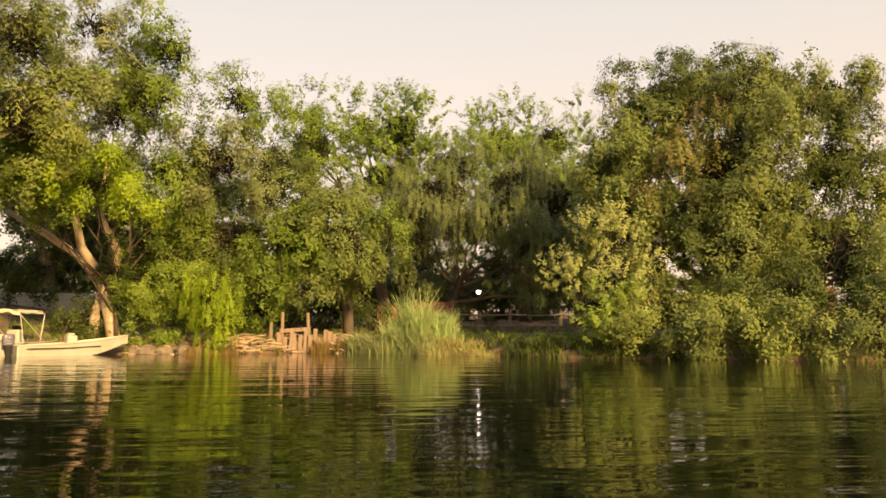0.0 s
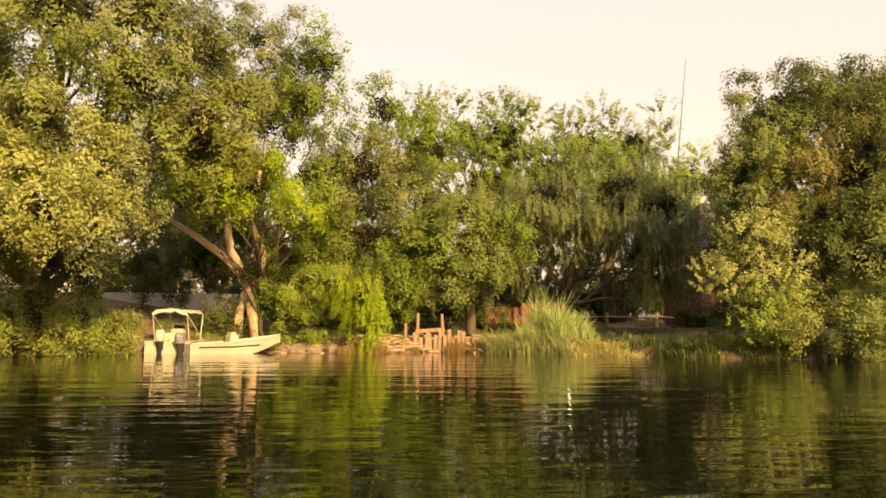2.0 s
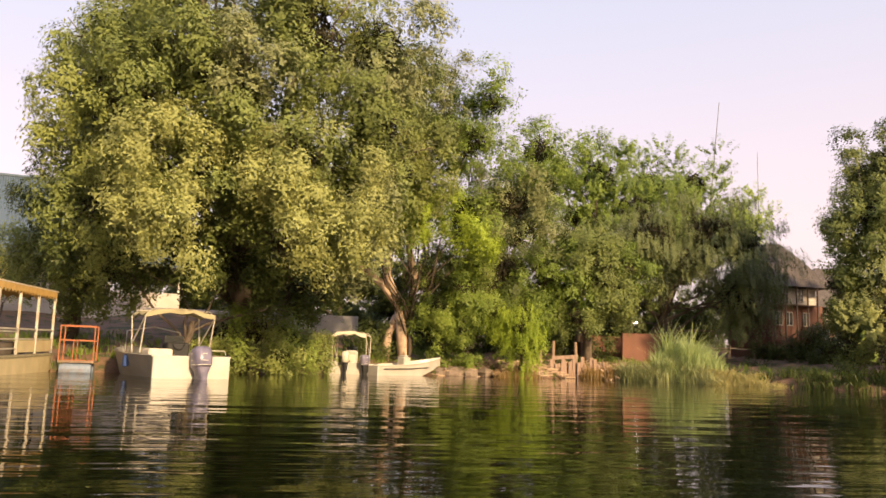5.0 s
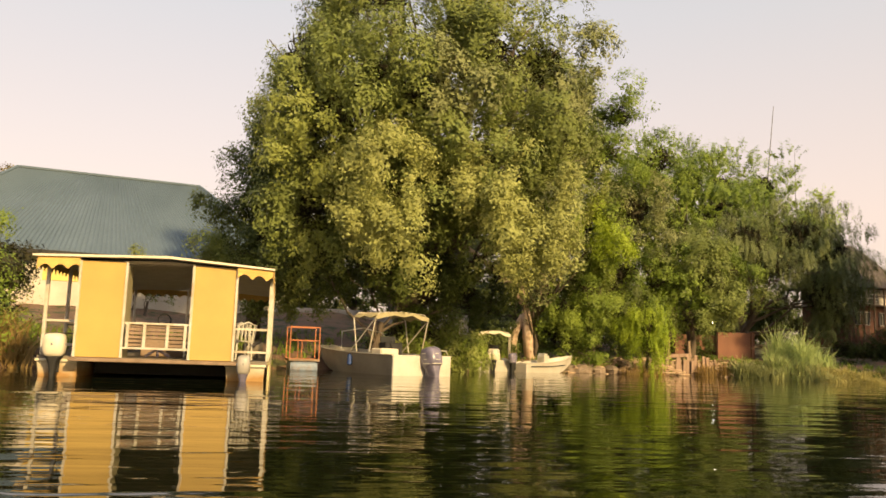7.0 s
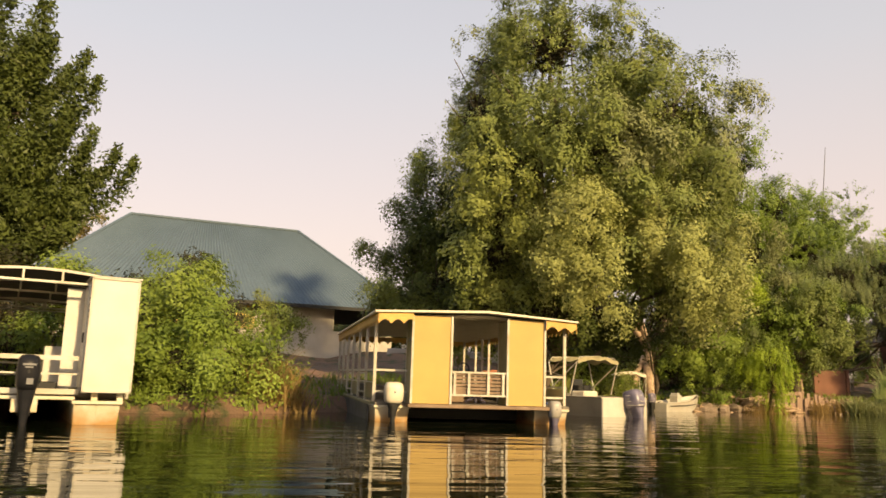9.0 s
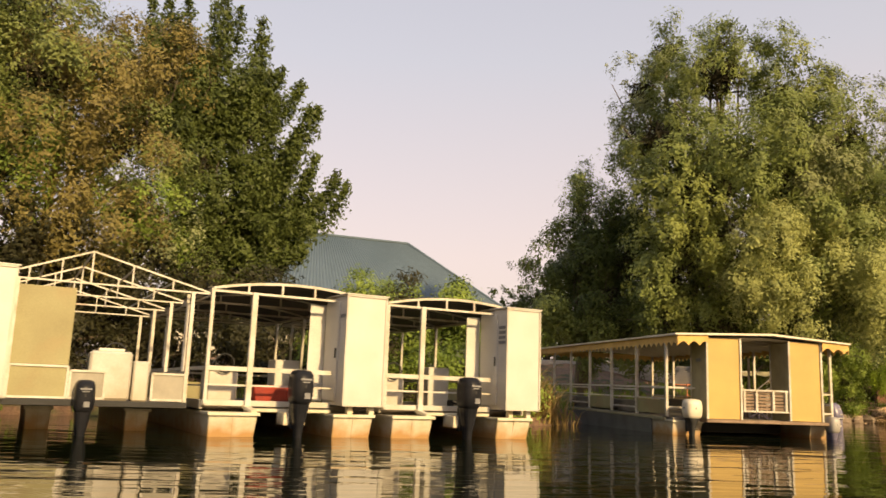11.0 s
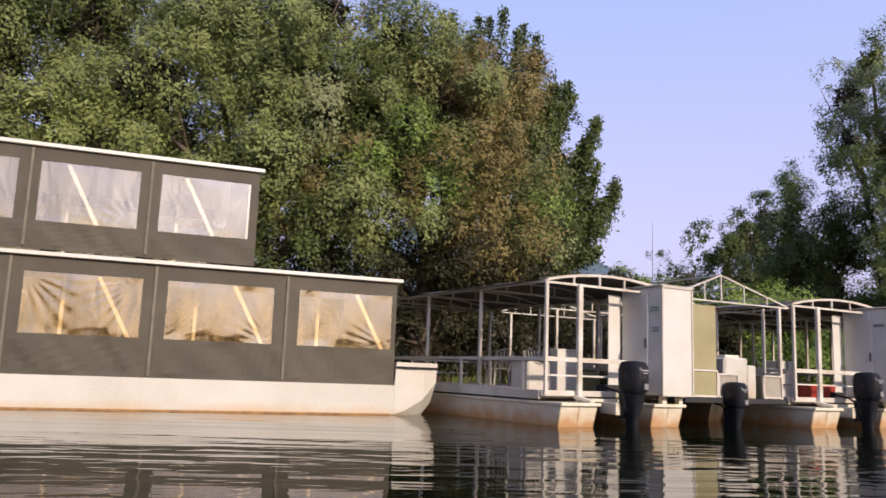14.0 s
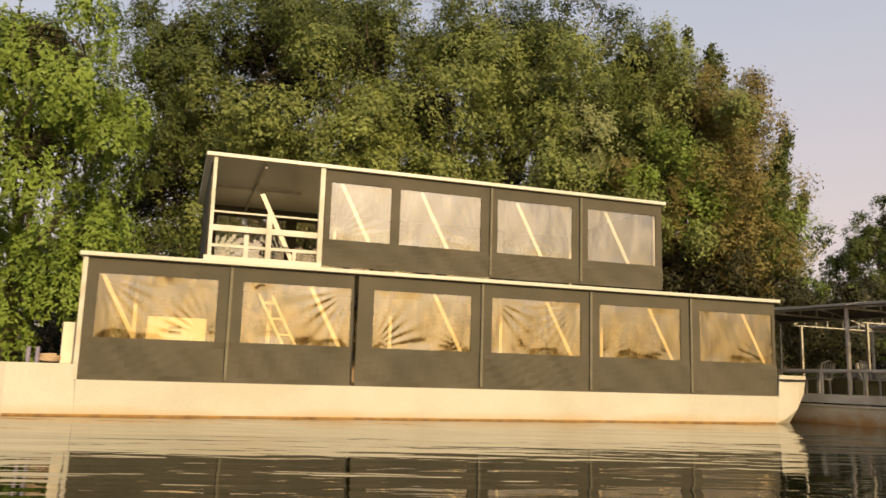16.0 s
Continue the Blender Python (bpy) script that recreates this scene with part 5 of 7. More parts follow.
reed_bed("dry_grass_margin", -33.0, -31.6, 20.6, 19.4, 1.3, 500, L_DRY, "bent dry reed stalks on the point", 85, 0.04, 0.9)


def bank_grass():
    rng = np.random.default_rng(90)
    xs = rng.uniform(-70, 30, 2600)
    ys = shore(xs) + rng.uniform(0.1, 9, 2600) ** 1.0
    spots = np.stack([xs, ys, bank_height(xs, ys)], 1)
    tagged(new("bank_grass", quads("bank_grass", blades(rng, 15000, spots, 0.4, 0.04, 0.6), L_GREEN)), "scattered green grass tufts on the bank", "grass", kind="stuff")


bank_grass()


def debris():
    rng = np.random.default_rng(91)
    g = Geo()
    for _ in range(420):
        x = rng.uniform(-10.5, 0.8)
        y = float(shore(x)) + rng.uniform(-0.2, 3.0)
        z = float(bank_height(x, y)) + rng.uniform(0.02, 0.25)
        a, l = rng.uniform(0, math.pi), rng.uniform(0.4, 1.8)
        p = np.array([x, y, z])
        d = np.array([math.cos(a), math.sin(a) * 0.5, rng.normal(0, 0.15)]) * l / 2
        g.tube(wander(rng, p - d, p + d, 3, 0.1), [rng.uniform(0.02, 0.06), 0.045, 0.035, 0.012], 6)
    tagged(new("driftwood", g.mesh("driftwood", M_DRIFT, smooth=True)), "tangle of grey-brown driftwood on the bank", "driftwood", kind="stuff")
    for i, (x, y, s) in enumerate(((-9.3, 38.0, 0.55), (-8.6, 37.8, 0.4), (-7.9, 38.0, 0.5), (-5.0, 38.6, 0.35), (-4.4, 39.6, 0.4), (-10.0, 38.3, 0.45), (-3.9, 40.5, 0.3), (-2.6, 41.2, 0.35))):
        r = np.random.default_rng(100 + i)
        g = Geo()
        g.loft([[(s * 1.5 * math.sin(a) * math.cos(k * math.pi / 4) * r.uniform(0.75, 1.1), s * math.sin(a) * math.sin(k * math.pi / 4) * r.uniform(0.75, 1.1), s * 0.7 * -math.cos(a)) for k in range(8)] for a in np.linspace(0.2, math.pi - 0.2, 6)])
        solid("bank_stone", g, M_STONE, "rough brown boulder at the water's edge", "stone", "bank stones", m=pose(x, y, 0.12, 0, 0, 40 * i), smooth=False)
    for i, (x, y, z, r) in enumerate(((-3.7, 39.95, 2.0, 0.1), (-2.42, 39.9, 1.97, 0.1), (-4.3, 40.4, 1.5, 0.11), (-2.4, 40.6, 1.0, 0.08), (-1.3, 40.2, 1.05, 0.09), (-0.8, 40.0, 0.95, 0.08), (-0.4, 39.6, 0.8, 0.08), (0.1, 39.3, 0.95, 0.09), (-1.9, 40.4, 0.9, 0.07))):
        g = Geo().tube([(0, 0, -0.6), (0.02, 0, z * 0.5), (0.03 * (-1) ** i, 0.0, z)], [r, r * 0.95, r * 0.85], 9)
        solid("mooring_post", g, M_WOOD, "weathered wooden post standing on the bank", "post", "bank posts", m=pose(x, y, 0))
    rp = np.random.default_rng(92)
    for i in range(13):
        x = -3.75 + i * 0.24
        g = Geo().box(-0.1, 0.1, -0.03, 0.03, -0.5, rp.uniform(0.75, 1.2))
        solid("bank_plank", g, M_PLANK, "worn upright plank holding the bank", "plank", "bank planks", m=pose(x, 39.75 + rp.normal(0, 0.05), 0, rp.normal(0, 3), rp.normal(0, 4), 0), bevel=0.01)
    g = Geo().box(-0.75, 0.75, -0.04, 0.04, -0.1, 0.1)
    solid("fallen_plank", g, M_PLANK, "plank lying across the bank posts", "plank", m=pose(-3.05, 39.86, 1.12, 0, -4, 0), bevel=0.01)


debris()


# ---- the other bank, behind the camera ----
def far_reeds():
    rng = np.random.default_rng(95)
    xs = rng.uniform(-150, 90, 1500)
    ys = rng.uniform(-64, -54, 1500)
    spots = np.stack([xs, ys, np.full(1500, -0.3)], 1)
    tagged(new("papyrus_belt", quads("papyrus_belt", blades(rng, 12000, spots, 3.6, 0.2, 0.25), L_DRY)), "tall golden dry reeds along the opposite bank", "reeds", kind="stuff")


far_reeds()


# ---- boats ----
def outboard(parent, x, y, z, scale=1.0, cowl=None, leg=None, tilt=0.0, label="black outboard motor", broad=1.0):
    """Outboard motor clamped to a stern: leg with bracket and fin, cowling, band and propeller under it."""
    s = scale
    cowl, leg = cowl or M_BLACK, leg or M_BLACK
    T = pose(x, y, z, tilt, 0, 0)
    g = Geo()
    def ring(w, f, k, h, b=broad):
        def box(v):
            return math.copysign(abs(v) ** 0.62, v)
        return [(w * s * b * box(math.cos(t)), ((f + k) / 2 + (k - f) / 2 * box(math.sin(t))) * s, h * s) for t in [2 * math.pi * (i + 0.5) / 16 for i in range(16)]]
    g.loft([ring(0.025, -0.06, 0.05, -0.98, 1), ring(0.045, -0.14, 0.07, -0.82, 1), ring(0.055, -0.14, 0.08, -0.6, 1), ring(0.075, -0.16, 0.1, -0.38, 1), ring(0.12, -0.22, 0.13, -0.14, 1), ring(0.145, -0.26, 0.16, 0.03)])
    g.box(-0.1 * s, 0.1 * s, 0.08 * s, 0.2 * s, -0.4 * s, 0.02 * s).box(-0.12 * s, 0.12 * s, -0.2 * s, 0.02 * s, -0.74 * s, -0.715 * s)
    g.tube([(0, 0.1 * s, -0.1 * s), (0.16 * s, 0.5 * s, 0.06 * s), (0.1 * s, 0.8 * s, 0.12 * s)], 0.022 * s, 6)
    g.v = [tuple(T @ Vector(p)) for p in g.v]
    motor = part("outboard_motor", g, leg, parent, label)
    g = Geo()
    g.loft([ring(0.13, -0.24, 0.16, 0.0), ring(0.175, -0.32, 0.2, 0.1), ring(0.185, -0.34, 0.22, 0.28), ring(0.18, -0.34, 0.22, 0.44), ring(0.17, -0.32, 0.2, 0.53), ring(0.14, -0.26, 0.16, 0.59), ring(0.07, -0.14, 0.06, 0.612)])
    g.v = [tuple(T @ Vector(p)) for p in g.v]
    part("cowling", g, cowl, motor, smooth=True)
    g = Geo()
    g.loft([[(0.188 * s * broad * math.cos(t), (-0.06 + 0.284 * math.sin(t)) * s, h * s) for t in [2 * math.pi * i / 12 for i in range(12)]] for h in (0.3, 0.36)])
    g.v = [tuple(T @ Vector(p)) for p in g.v]
    part("cowl_band", g, M_DARK if cowl is M_BLACK else M_BAR, motor)
    if cowl is M_BLACK:
        for dx, w, z0, z1 in ((0.0, 0.1, 0.43, 0.46), (0.0, 0.06, 0.39, 0.41), (0.03, 0.05, 0.12, 0.22)):
            g = Geo().box((dx - w) * s, (dx + w) * s, -0.352 * s, -0.33 * s, z0 * s, z1 * s)
            g.v = [tuple(T @ Vector(p)) for p in g.v]
            part("cowl_decal", g, M_BAR, motor, "pale worn decal")
    if cowl is M_GREYMOTOR:
        for dz in (0.12, 0.24, 0.42):
            g = Geo()
            g.loft([[(0.19 * s * broad * math.cos(t), (-0.06 + 0.287 * math.sin(t)) * s, (h + dz + 0.07 * math.sin(t)) * s) for t in [2 * math.pi * i / 14 for i in range(14)]] for h in (0.0, 0.022)])
            g.v = [tuple(T @ Vector(p)) for p in g.v]
            part("cowl_stripe", g, M_WHITE, motor, "pale slanting stripe")
    g = Geo()
    for k in range(3):
        a = k * 2 * math.pi / 3
        g.bar((0, -0.2 * s, -0.85 * s), (0.13 * s * math.cos(a), -0.2 * s, -0.85 * s + 0.13 * s * math.sin(a)), 0.07 * s, 0.012)
    g.v = [tuple(T @ Vector(p)) for p in g.v]
    part("propeller", g, leg, motor)
    return motor


def pontoon_hull(root, x0, x1, y0, y1, top, mat):
    """Welded pontoon: sides lean in towards the keel, the stern plate leans forward under a folded lip."""
    g = Geo()
    sec = []
    for y, k, up, rake in ((y0, 1.0, 0.0, 0.1), (y0 + 0.5, 1.0, 0.0, 0.0), (y1 - 1.2, 1.0, 0.0, 0.0), (y1 - 0.4, 0.9, 0.15, 0.0), (y1, 0.7, 0.32, 0.0)):
        c, w = (x0 + x1) / 2, (x1 - x0) / 2 * k
        lo = -0.35 + up
        sec.append([(c - w * 0.84, y + rake * 2, lo), (c + w * 0.84, y + rake * 2, lo), (c + w * 0.95, y + rake, 0.03 + up), (c + w, y, top), (c - w, y, top), (c - w * 0.95, y + rake, 0.03 + up)])
    g.loft(sec)
    part("pontoon", g, mat, root, "cream steel pontoon rusting along the waterline", bevel=0.012)
    part("pontoon_lip", Geo().box(x0 - 0.03, x1 + 0.03, y0 - 0.04, y0 + 0.03, top - 0.045, top + 0.012).box(x0 - 0.03, x0 + 0.01, y0 + 0.03, y1 - 1.2, top - 0.04, top + 0.01).box(x1 - 0.01, x1 + 0.03, y0 + 0.03, y1 - 1.2, top - 0.04, top + 0.01), mat, root, bevel=0.006)
    part("weld_seam", Geo().bar(((x0 + x1) / 2, y0 + 0.001, top - 0.05), ((x0 + x1) / 2 + 0.01, y0 + 0.1, 0.04), 0.02, 0.014), mat, root)


def plastic_chair(m, label="white plastic garden chair with slatted back", base=0.42):
    root = thing("plastic_chair", m, label, "chair", "plastic chairs")
    part("seat", Geo().box(-0.22, 0.22, -0.22, 0.2, base, base + 0.03), M_WHITE, root, bevel=0.01)
    for x in (-0.2, 0.2):
        for y in (-0.2, 0.18):
            part("leg", Geo().bar((x, y, 0), (x * 0.9, y * 0.95, base), 0.035), M_WHITE, root)
        part("armrest", Geo().tube([(x, -0.22, base), (x * 1.15, -0.2, base + 0.2), (x * 1.15, 0.2, base + 0.22)], 0.02, 6), M_WHITE, root)
    for k in range(5):
        x = -0.18 + 0.09 * k
        part("back_slat", Geo().bar((x, 0.2, base + 0.02), (x * 1.05, 0.3, base + 0.42), 0.03, 0.015), M_WHITE, root)
    part("back_rim", Geo().tube([(-0.22, 0.2, base), (-0.23, 0.31, base + 0.4), (0, 0.33, base + 0.47), (0.23, 0.31, base + 0.4), (0.22, 0.2, base)], 0.02, 6), M_WHITE, root)
    return root


def canopy_pontoon(m, label, posts_y, width=3.1, length=7.6, red_box=False, rails=False, sign=2):
    """Pontoon boat: two pontoons, deck, tube frame with a shallow arched canvas roof, stern toilet cabin, motor."""
    W, L = width, length
    root = thing("pontoon_boat", m, label, "boat", "white pontoon boats")
    pontoon_hull(root, 0.0, 0.82, 0.0, L + 0.5, 0.4, M_PONTOON)
    pontoon_hull(root, W - 0.9, W - 0.14, 0.0, L + 0.5, 0.4, M_PONTOON)
    part("deck", Geo().box(-0.02, W + 0.02, 0.55, L, 0.47, 0.53), M_DECK, root)
    for y in np.arange(0.9, L, 1.1):
        part("deck_joist", Geo().box(0.05, W - 0.05, y, y + 0.08, 0.4, 0.469), M_DECK, root)
    part("deck_edge", Geo().box(-0.04, W - 0.8, 0.48, 0.56, 0.5, 0.6).box(-0.05, 0.0, 0.56, L, 0.44, 0.6).box(W, W + 0.05, 0.56, L, 0.44, 0.6), M_WHITE, root, bevel=0.008)
    part("motor_bracket", Geo().bar((0.72, 0.5, 0.5), (0.78, 0.1, 0.42), 0.12, 0.06).box(1.3, 1.7, 0.08, 0.5, 0.2, 0.42).bar((0.82, 0.45, 0.44), (2.3, 0.45, 0.44), 0.06, 0.06), M_PONTOON, root, bevel=0.01)
    # posts
    for i, y in enumerate(posts_y):
        for x in (0.0, W):
            if i == 0 and x > 0:
                continue
            part("post", Geo().bar((x, y, 0.53), (x, y, 2.47), 0.06), M_TUBE, root, bevel=0.006)
    part("post", Geo().bar((0.74, posts_y[0] - 0.02, 0.42), (0.74, posts_y[0] - 0.02, 2.5), 0.1, 0.08), M_TUBE, root, bevel=0.008)
    # roof hoops
    def arc(x):
        t = (x - W / 2) / (W / 2 + 0.1)
        return 2.5 + 0.2 * (1 - t * t)
    for i, y in enumerate(list(posts_y) + [L - 0.1]):
        g = Geo()
        pts = [(x, y, arc(x)) for x in np.linspace(0, W, 9)]
        for a, b in zip(pts, pts[1:]):
            g.bar(a, b, 0.045)
        g.bar((0, y, 2.48), (W, y, 2.48), 0.04)
        for x in np.linspace(0, W, 6)[1:-1]:
            g.bar((x, y, 2.48), (x, y, arc(x)), 0.035)
        part("roof_hoop", g, M_TUBE, root)
    g = Geo()
    for x in (0, W):
        g.bar((x, posts_y[0], 2.5), (x, L, 2.5), 0.05)
    part("roof_beam", g, M_TUBE, root)
    g = Geo()
    xs, y0, y1 = np.linspace(-0.08, W + 0.08, 13), posts_y[0] + 0.12, L
    ys = np.linspace(y0, y1, 9)
    top = [(x, y, arc(x) + 0.035 - 0.025 * abs(math.sin((y - y0) * 1.45))) for y in ys for x in xs]
    low = [(x, y, z - 0.015) for x, y, z in top]
    n, k = 13, len(top)
    fs = [(j * n + i, j * n + i + 1, (j + 1) * n + i + 1, (j + 1) * n + i) for j in range(8) for i in range(12)]
    g.add(top + low, fs + [tuple(k + q for q in f[::-1]) for f in fs] + [(i, k + i, k + i + 1, i + 1) for i in range(12)])
    part("canvas_roof", g, M_CANVAS_ROOF, root, "dark grey stretched canvas roof")
    # stern rails
    g = Geo()
    g.bar((0, posts_y[0], 1.14), (W - 0.8, posts_y[0], 1.14), 0.05, 0.08)
    part("stern_rail", g, M_TUBE, root)
    part("stern_rail", Geo().bar((0, posts_y[0], 0.86), (W - 0.8, posts_y[0], 0.86), 0.03), M_TUBE, root)
    for x in (0.0, W):
        y0 = posts_y[0] if x == 0 else 1.4
        part("side_rail", Geo().bar((x, y0, 1.14), (x, L, 1.14), 0.05, 0.06), M_TUBE, root)
        if not rails:
            part("side_rail", Geo().bar((x, y0, 0.84), (x, L, 0.84), 0.03), M_TUBE, root)
    part("bow_rail", Geo().bar((0, L, 1.14), (W, L, 1.14), 0.05).bar((0, L, 0.84), (W, L, 0.84), 0.03), M_TUBE, root)
    if rails:
        for y in np.arange(1.1, L - 0.5, 1.03):
            g = Geo()
            g.bar((0, y, 0.56), (0, y, 1.12), 0.045).bar((0, y, 0.62), (0, y + 1.03, 0.62), 0.03)
            part("rail_frame", g, M_TUBE, root)
    # toilet cabin
    for x in (W - 0.57, W - 0.15):
        part("cabin_foot", Geo().box(x - 0.05, x + 0.05, 0.06, 0.16, 0.4, 0.56), M_PONTOON, root)
    cab = part("toilet_cabin", Geo().box(W - 0.79, W - 0.0, -0.1, 0.95, 0.56, 2.56), M_CABIN, root, "white toilet cabin panels", bevel=0.015)
    g = Geo()
    for x in (W - 0.795, W - 0.015):
        g.bar((x, -0.11, 0.56), (x, -0.11, 2.56), 0.03)
    g.bar((W - 0.81, -0.11, 0.57), (W, -0.11, 0.57), 0.03).bar((W - 0.81, -0.11, 2.55), (W, -0.11, 2.55), 0.03)
    part("edge_trim", g, M_WHITE, cab)
    part("cabin_door", Geo().box(W - 0.82, W - 0.792, 0.24, 0.9, 0.64, 2.46), M_CABIN, cab, bevel=0.006)
    part("door_leaf", Geo().box(W - 1.12, W - 0.8, 0.96, 0.99, 0.62, 2.44), M_CABIN, cab, "open cabin door leaf", bevel=0.006)
    for k in range(sign):
        if sign == 2:
            z = 2.14 - 0.38 * k
            label = part("notice", Geo().box(W - 0.8, W - 0.791, -0.05, 0.21, z - 0.06, z + 0.07), M_NOTICE[k], cab, "printed notice plate")
            for dz in (-0.035, 0.015):
                part("print_line", Geo().box(W - 0.804, W - 0.801, -0.02, 0.18 - 0.06 * k, z + dz, z + dz + 0.028), M_BAR, label)
        else:
            part("notice", Geo().box(W - 0.802, W - 0.791, -0.04, 0.2, 2.16 - 0.1 * k, 2.22 - 0.1 * k), M_BAR, cab, "grey printed notice")
    part("door_latch", Geo().tube([(W - 0.84, 0.28, 1.42), (W - 0.84, 0.28, 1.6)], 0.018, 6), M_DARK, cab)
    part("cabin_roof", Geo().box(W - 0.83, W + 0.03, -0.13, 0.98, 2.562, 2.59), M_WHITE, cab, bevel=0.006)
    outboard(root, 1.5, -0.08, 0.55, 1.0)
    # console and seats
    con = part("console", Geo().box(0.2, 0.75, 1.2, 1.75, 0.53, 1.12), M_WHITE, root, bevel=0.03)
    part("console_top", Geo().box(0.15, 0.8, 1.15, 1.8, 1.12, 1.18), M_CREAM, con, bevel=0.01)
    part("wheel", Geo().tube([(0.47 + 0.17 * math.cos(a), 1.12, 1.25 + 0.17 * math.sin(a)) for a in np.linspace(0, 2 * math.pi, 13)], 0.015, 6), M_DARK, con)
    part("locker", Geo().box(W - 1.35, W - 0.85, 2.2, 2.7, 0.53, 1.4), M_CABIN, root, "tall white locker", bevel=0.015)
    part("bench", Geo().box(W - 0.85, W - 0.1, 2.3, 3.9, 0.53, 0.95), M_BEIGE, root, bevel=0.03)
    if not rails:
        part("bench", Geo().box(0.12, 0.6, 3.2, 5.6, 0.53, 0.9), M_BEIGE, root, bevel=0.03)
    part("battery_box", Geo().box(1.6, 2.0, 0.7, 0.95, 0.53, 0.72), M_DARK, root, bevel=0.02)
    if red_box:
        g = Geo()
        g.loft([[(1.35 + a * (0.36 + 0.06 * t), 1.0 + b * (0.2 + 0.03 * t), 0.56 + 0.32 * t) for a, b in ((-1, -1), (1, -1), (1, 1), (-1, 1))] for t in (0, 0.9, 1.0)])
        tub = new("storage_tub", g.mesh("storage_tub", M_RED, 0.015))
        tub.matrix_world = m
        tagged(tub, "dark red plastic tub on the boat deck", "tub")
    return root


def truss_pontoon(m):
    """Smaller pontoon boat with an open pyramid truss roof, beige panels and a white steering console."""
    W, L = 2.7, 6.4
    root = thing("pontoon_boat", m, "beige pontoon boat with open white truss roof", "boat", "white pontoon boats")
    pontoon_hull(root, 0.36, 0.76, 1.55, L, 0.38, M_PONTOON)
    pontoon_hull(root, W - 0.76, W - 0.36, 1.3, L, 0.38, M_PONTOON)
    part("deck", Geo().box(0, W, 0.1, L, 0.44, 0.52), M_DECK, root, bevel=0.01)
    part("deck_edge", Geo().box(-0.03, W + 0.03, 0.06, 0.1, 0.45, 0.54), M_DARK, root)
    part("stern_panel", Geo().box(0.02, 0.86, 0.12, 0.16, 1.08, 2.32), M_BEIGE, root, "tall beige stern panel", bevel=0.006)
    for x0, x1, z1 in ((0.02, 0.86, 1.06), (0.9, 1.42, 1.0), (2.15, 2.68, 1.0)):
        p = part("low_panel", Geo().box(x0, x1, 0.12, 0.16, 0.56, z1), M_FROSTED if x0 > 0.5 else M_BEIGE, root, bevel=0.004)
        g = Geo()
        g.bar((x0, 0.11, 0.56), (x0, 0.11, z1), 0.035).bar((x1, 0.11, 0.56), (x1, 0.11, z1), 0.035).bar((x0, 0.11, z1), (x1, 0.11, z1), 0.035).bar((x0, 0.11, 0.57), (x1, 0.11, 0.57), 0.035)
        part("panel_frame", g, M_TUBE, p)
    for x in (0.0, W):
        for y in (0.15, 2.2, 4.2, L - 0.2):
            part("post", Geo().bar((x, y, 0.52), (x, y, 2.42), 0.06), M_TUBE, root)
        part("side_panel", Geo().box(x - 0.015, x + 0.015, 0.2, L - 0.2, 0.55, 1.0), M_BEIGE, root)
        part("side_rail", Geo().bar((x, 0.15, 1.04), (x, L - 0.2, 1.04), 0.05), M_TUBE, root)
        part("post", Geo().bar((x, 0.55, 0.52), (x, 0.55, 2.42), 0.05), M_TUBE, root)
    ax, az = 1.05, 2.95
    for y in (0.15, 2.2, 4.2, L - 0.2):
        g = Geo()
        g.bar((-0.35, y, 2.42), (ax, y, az), 0.027).bar((W + 0.35, y, 2.42), (ax, y, az), 0.027).bar((-0.35, y, 2.42), (W + 0.35, y, 2.42), 0.027)
        for t in (0.35, 0.68):
            for ex in (-0.35, W + 0.35):
                xx = ex + (ax - ex) * t
                g.bar((xx, y, 2.42), (xx, y, 2.42 + (az - 2.42) * t), 0.022)
        g.bar((ax, y, 2.42), (ax, y, az), 0.027)
        part("roof_truss", g, M_TUBE, root)
    for x, z in ((-0.35, 2.42), (W + 0.35, 2.42), (ax, az), (0.35, 2.685), (1.75, 2.77), (2.4, 2.59)):
        part("roof_purlin", Geo().bar((x, 0.15, z), (x, L - 0.2, z), 0.026), M_TUBE, root)
    g = Geo()
    g.loft([[(1.5 + a * 0.33, 0.45 + b * 0.2 - 0.06 * t, 0.54 + 0.8 * t) for a, b in ((-1, -1), (1, -1), (1, 1), (-1, 1))] for t in (0, 0.8, 1.0)])
    con = part("console", g, M_WHITE, root, "white moulded steering console", bevel=0.04)
    part("wheel", Geo().tube([(1.6 + 0.17 * math.cos(a), 0.72, 1.36 + 0.14 * math.sin(a)) for a in np.linspace(0, 2 * math.pi, 13)], 0.016, 6), M_DARK, con)
    part("bottle_rack", Geo().box(1.3, 1.7, 0.3, 0.6, 1.34, 1.39), M_CREAM, con, bevel=0.01)
    part("ice_chest", Geo().box(1.86, 2.12, 0.25, 0.6, 0.53, 1.2), M_WHITE, root, bevel=0.03)
    outboard(root, 1.12, -0.05, 0.34, 0.85)
    return root


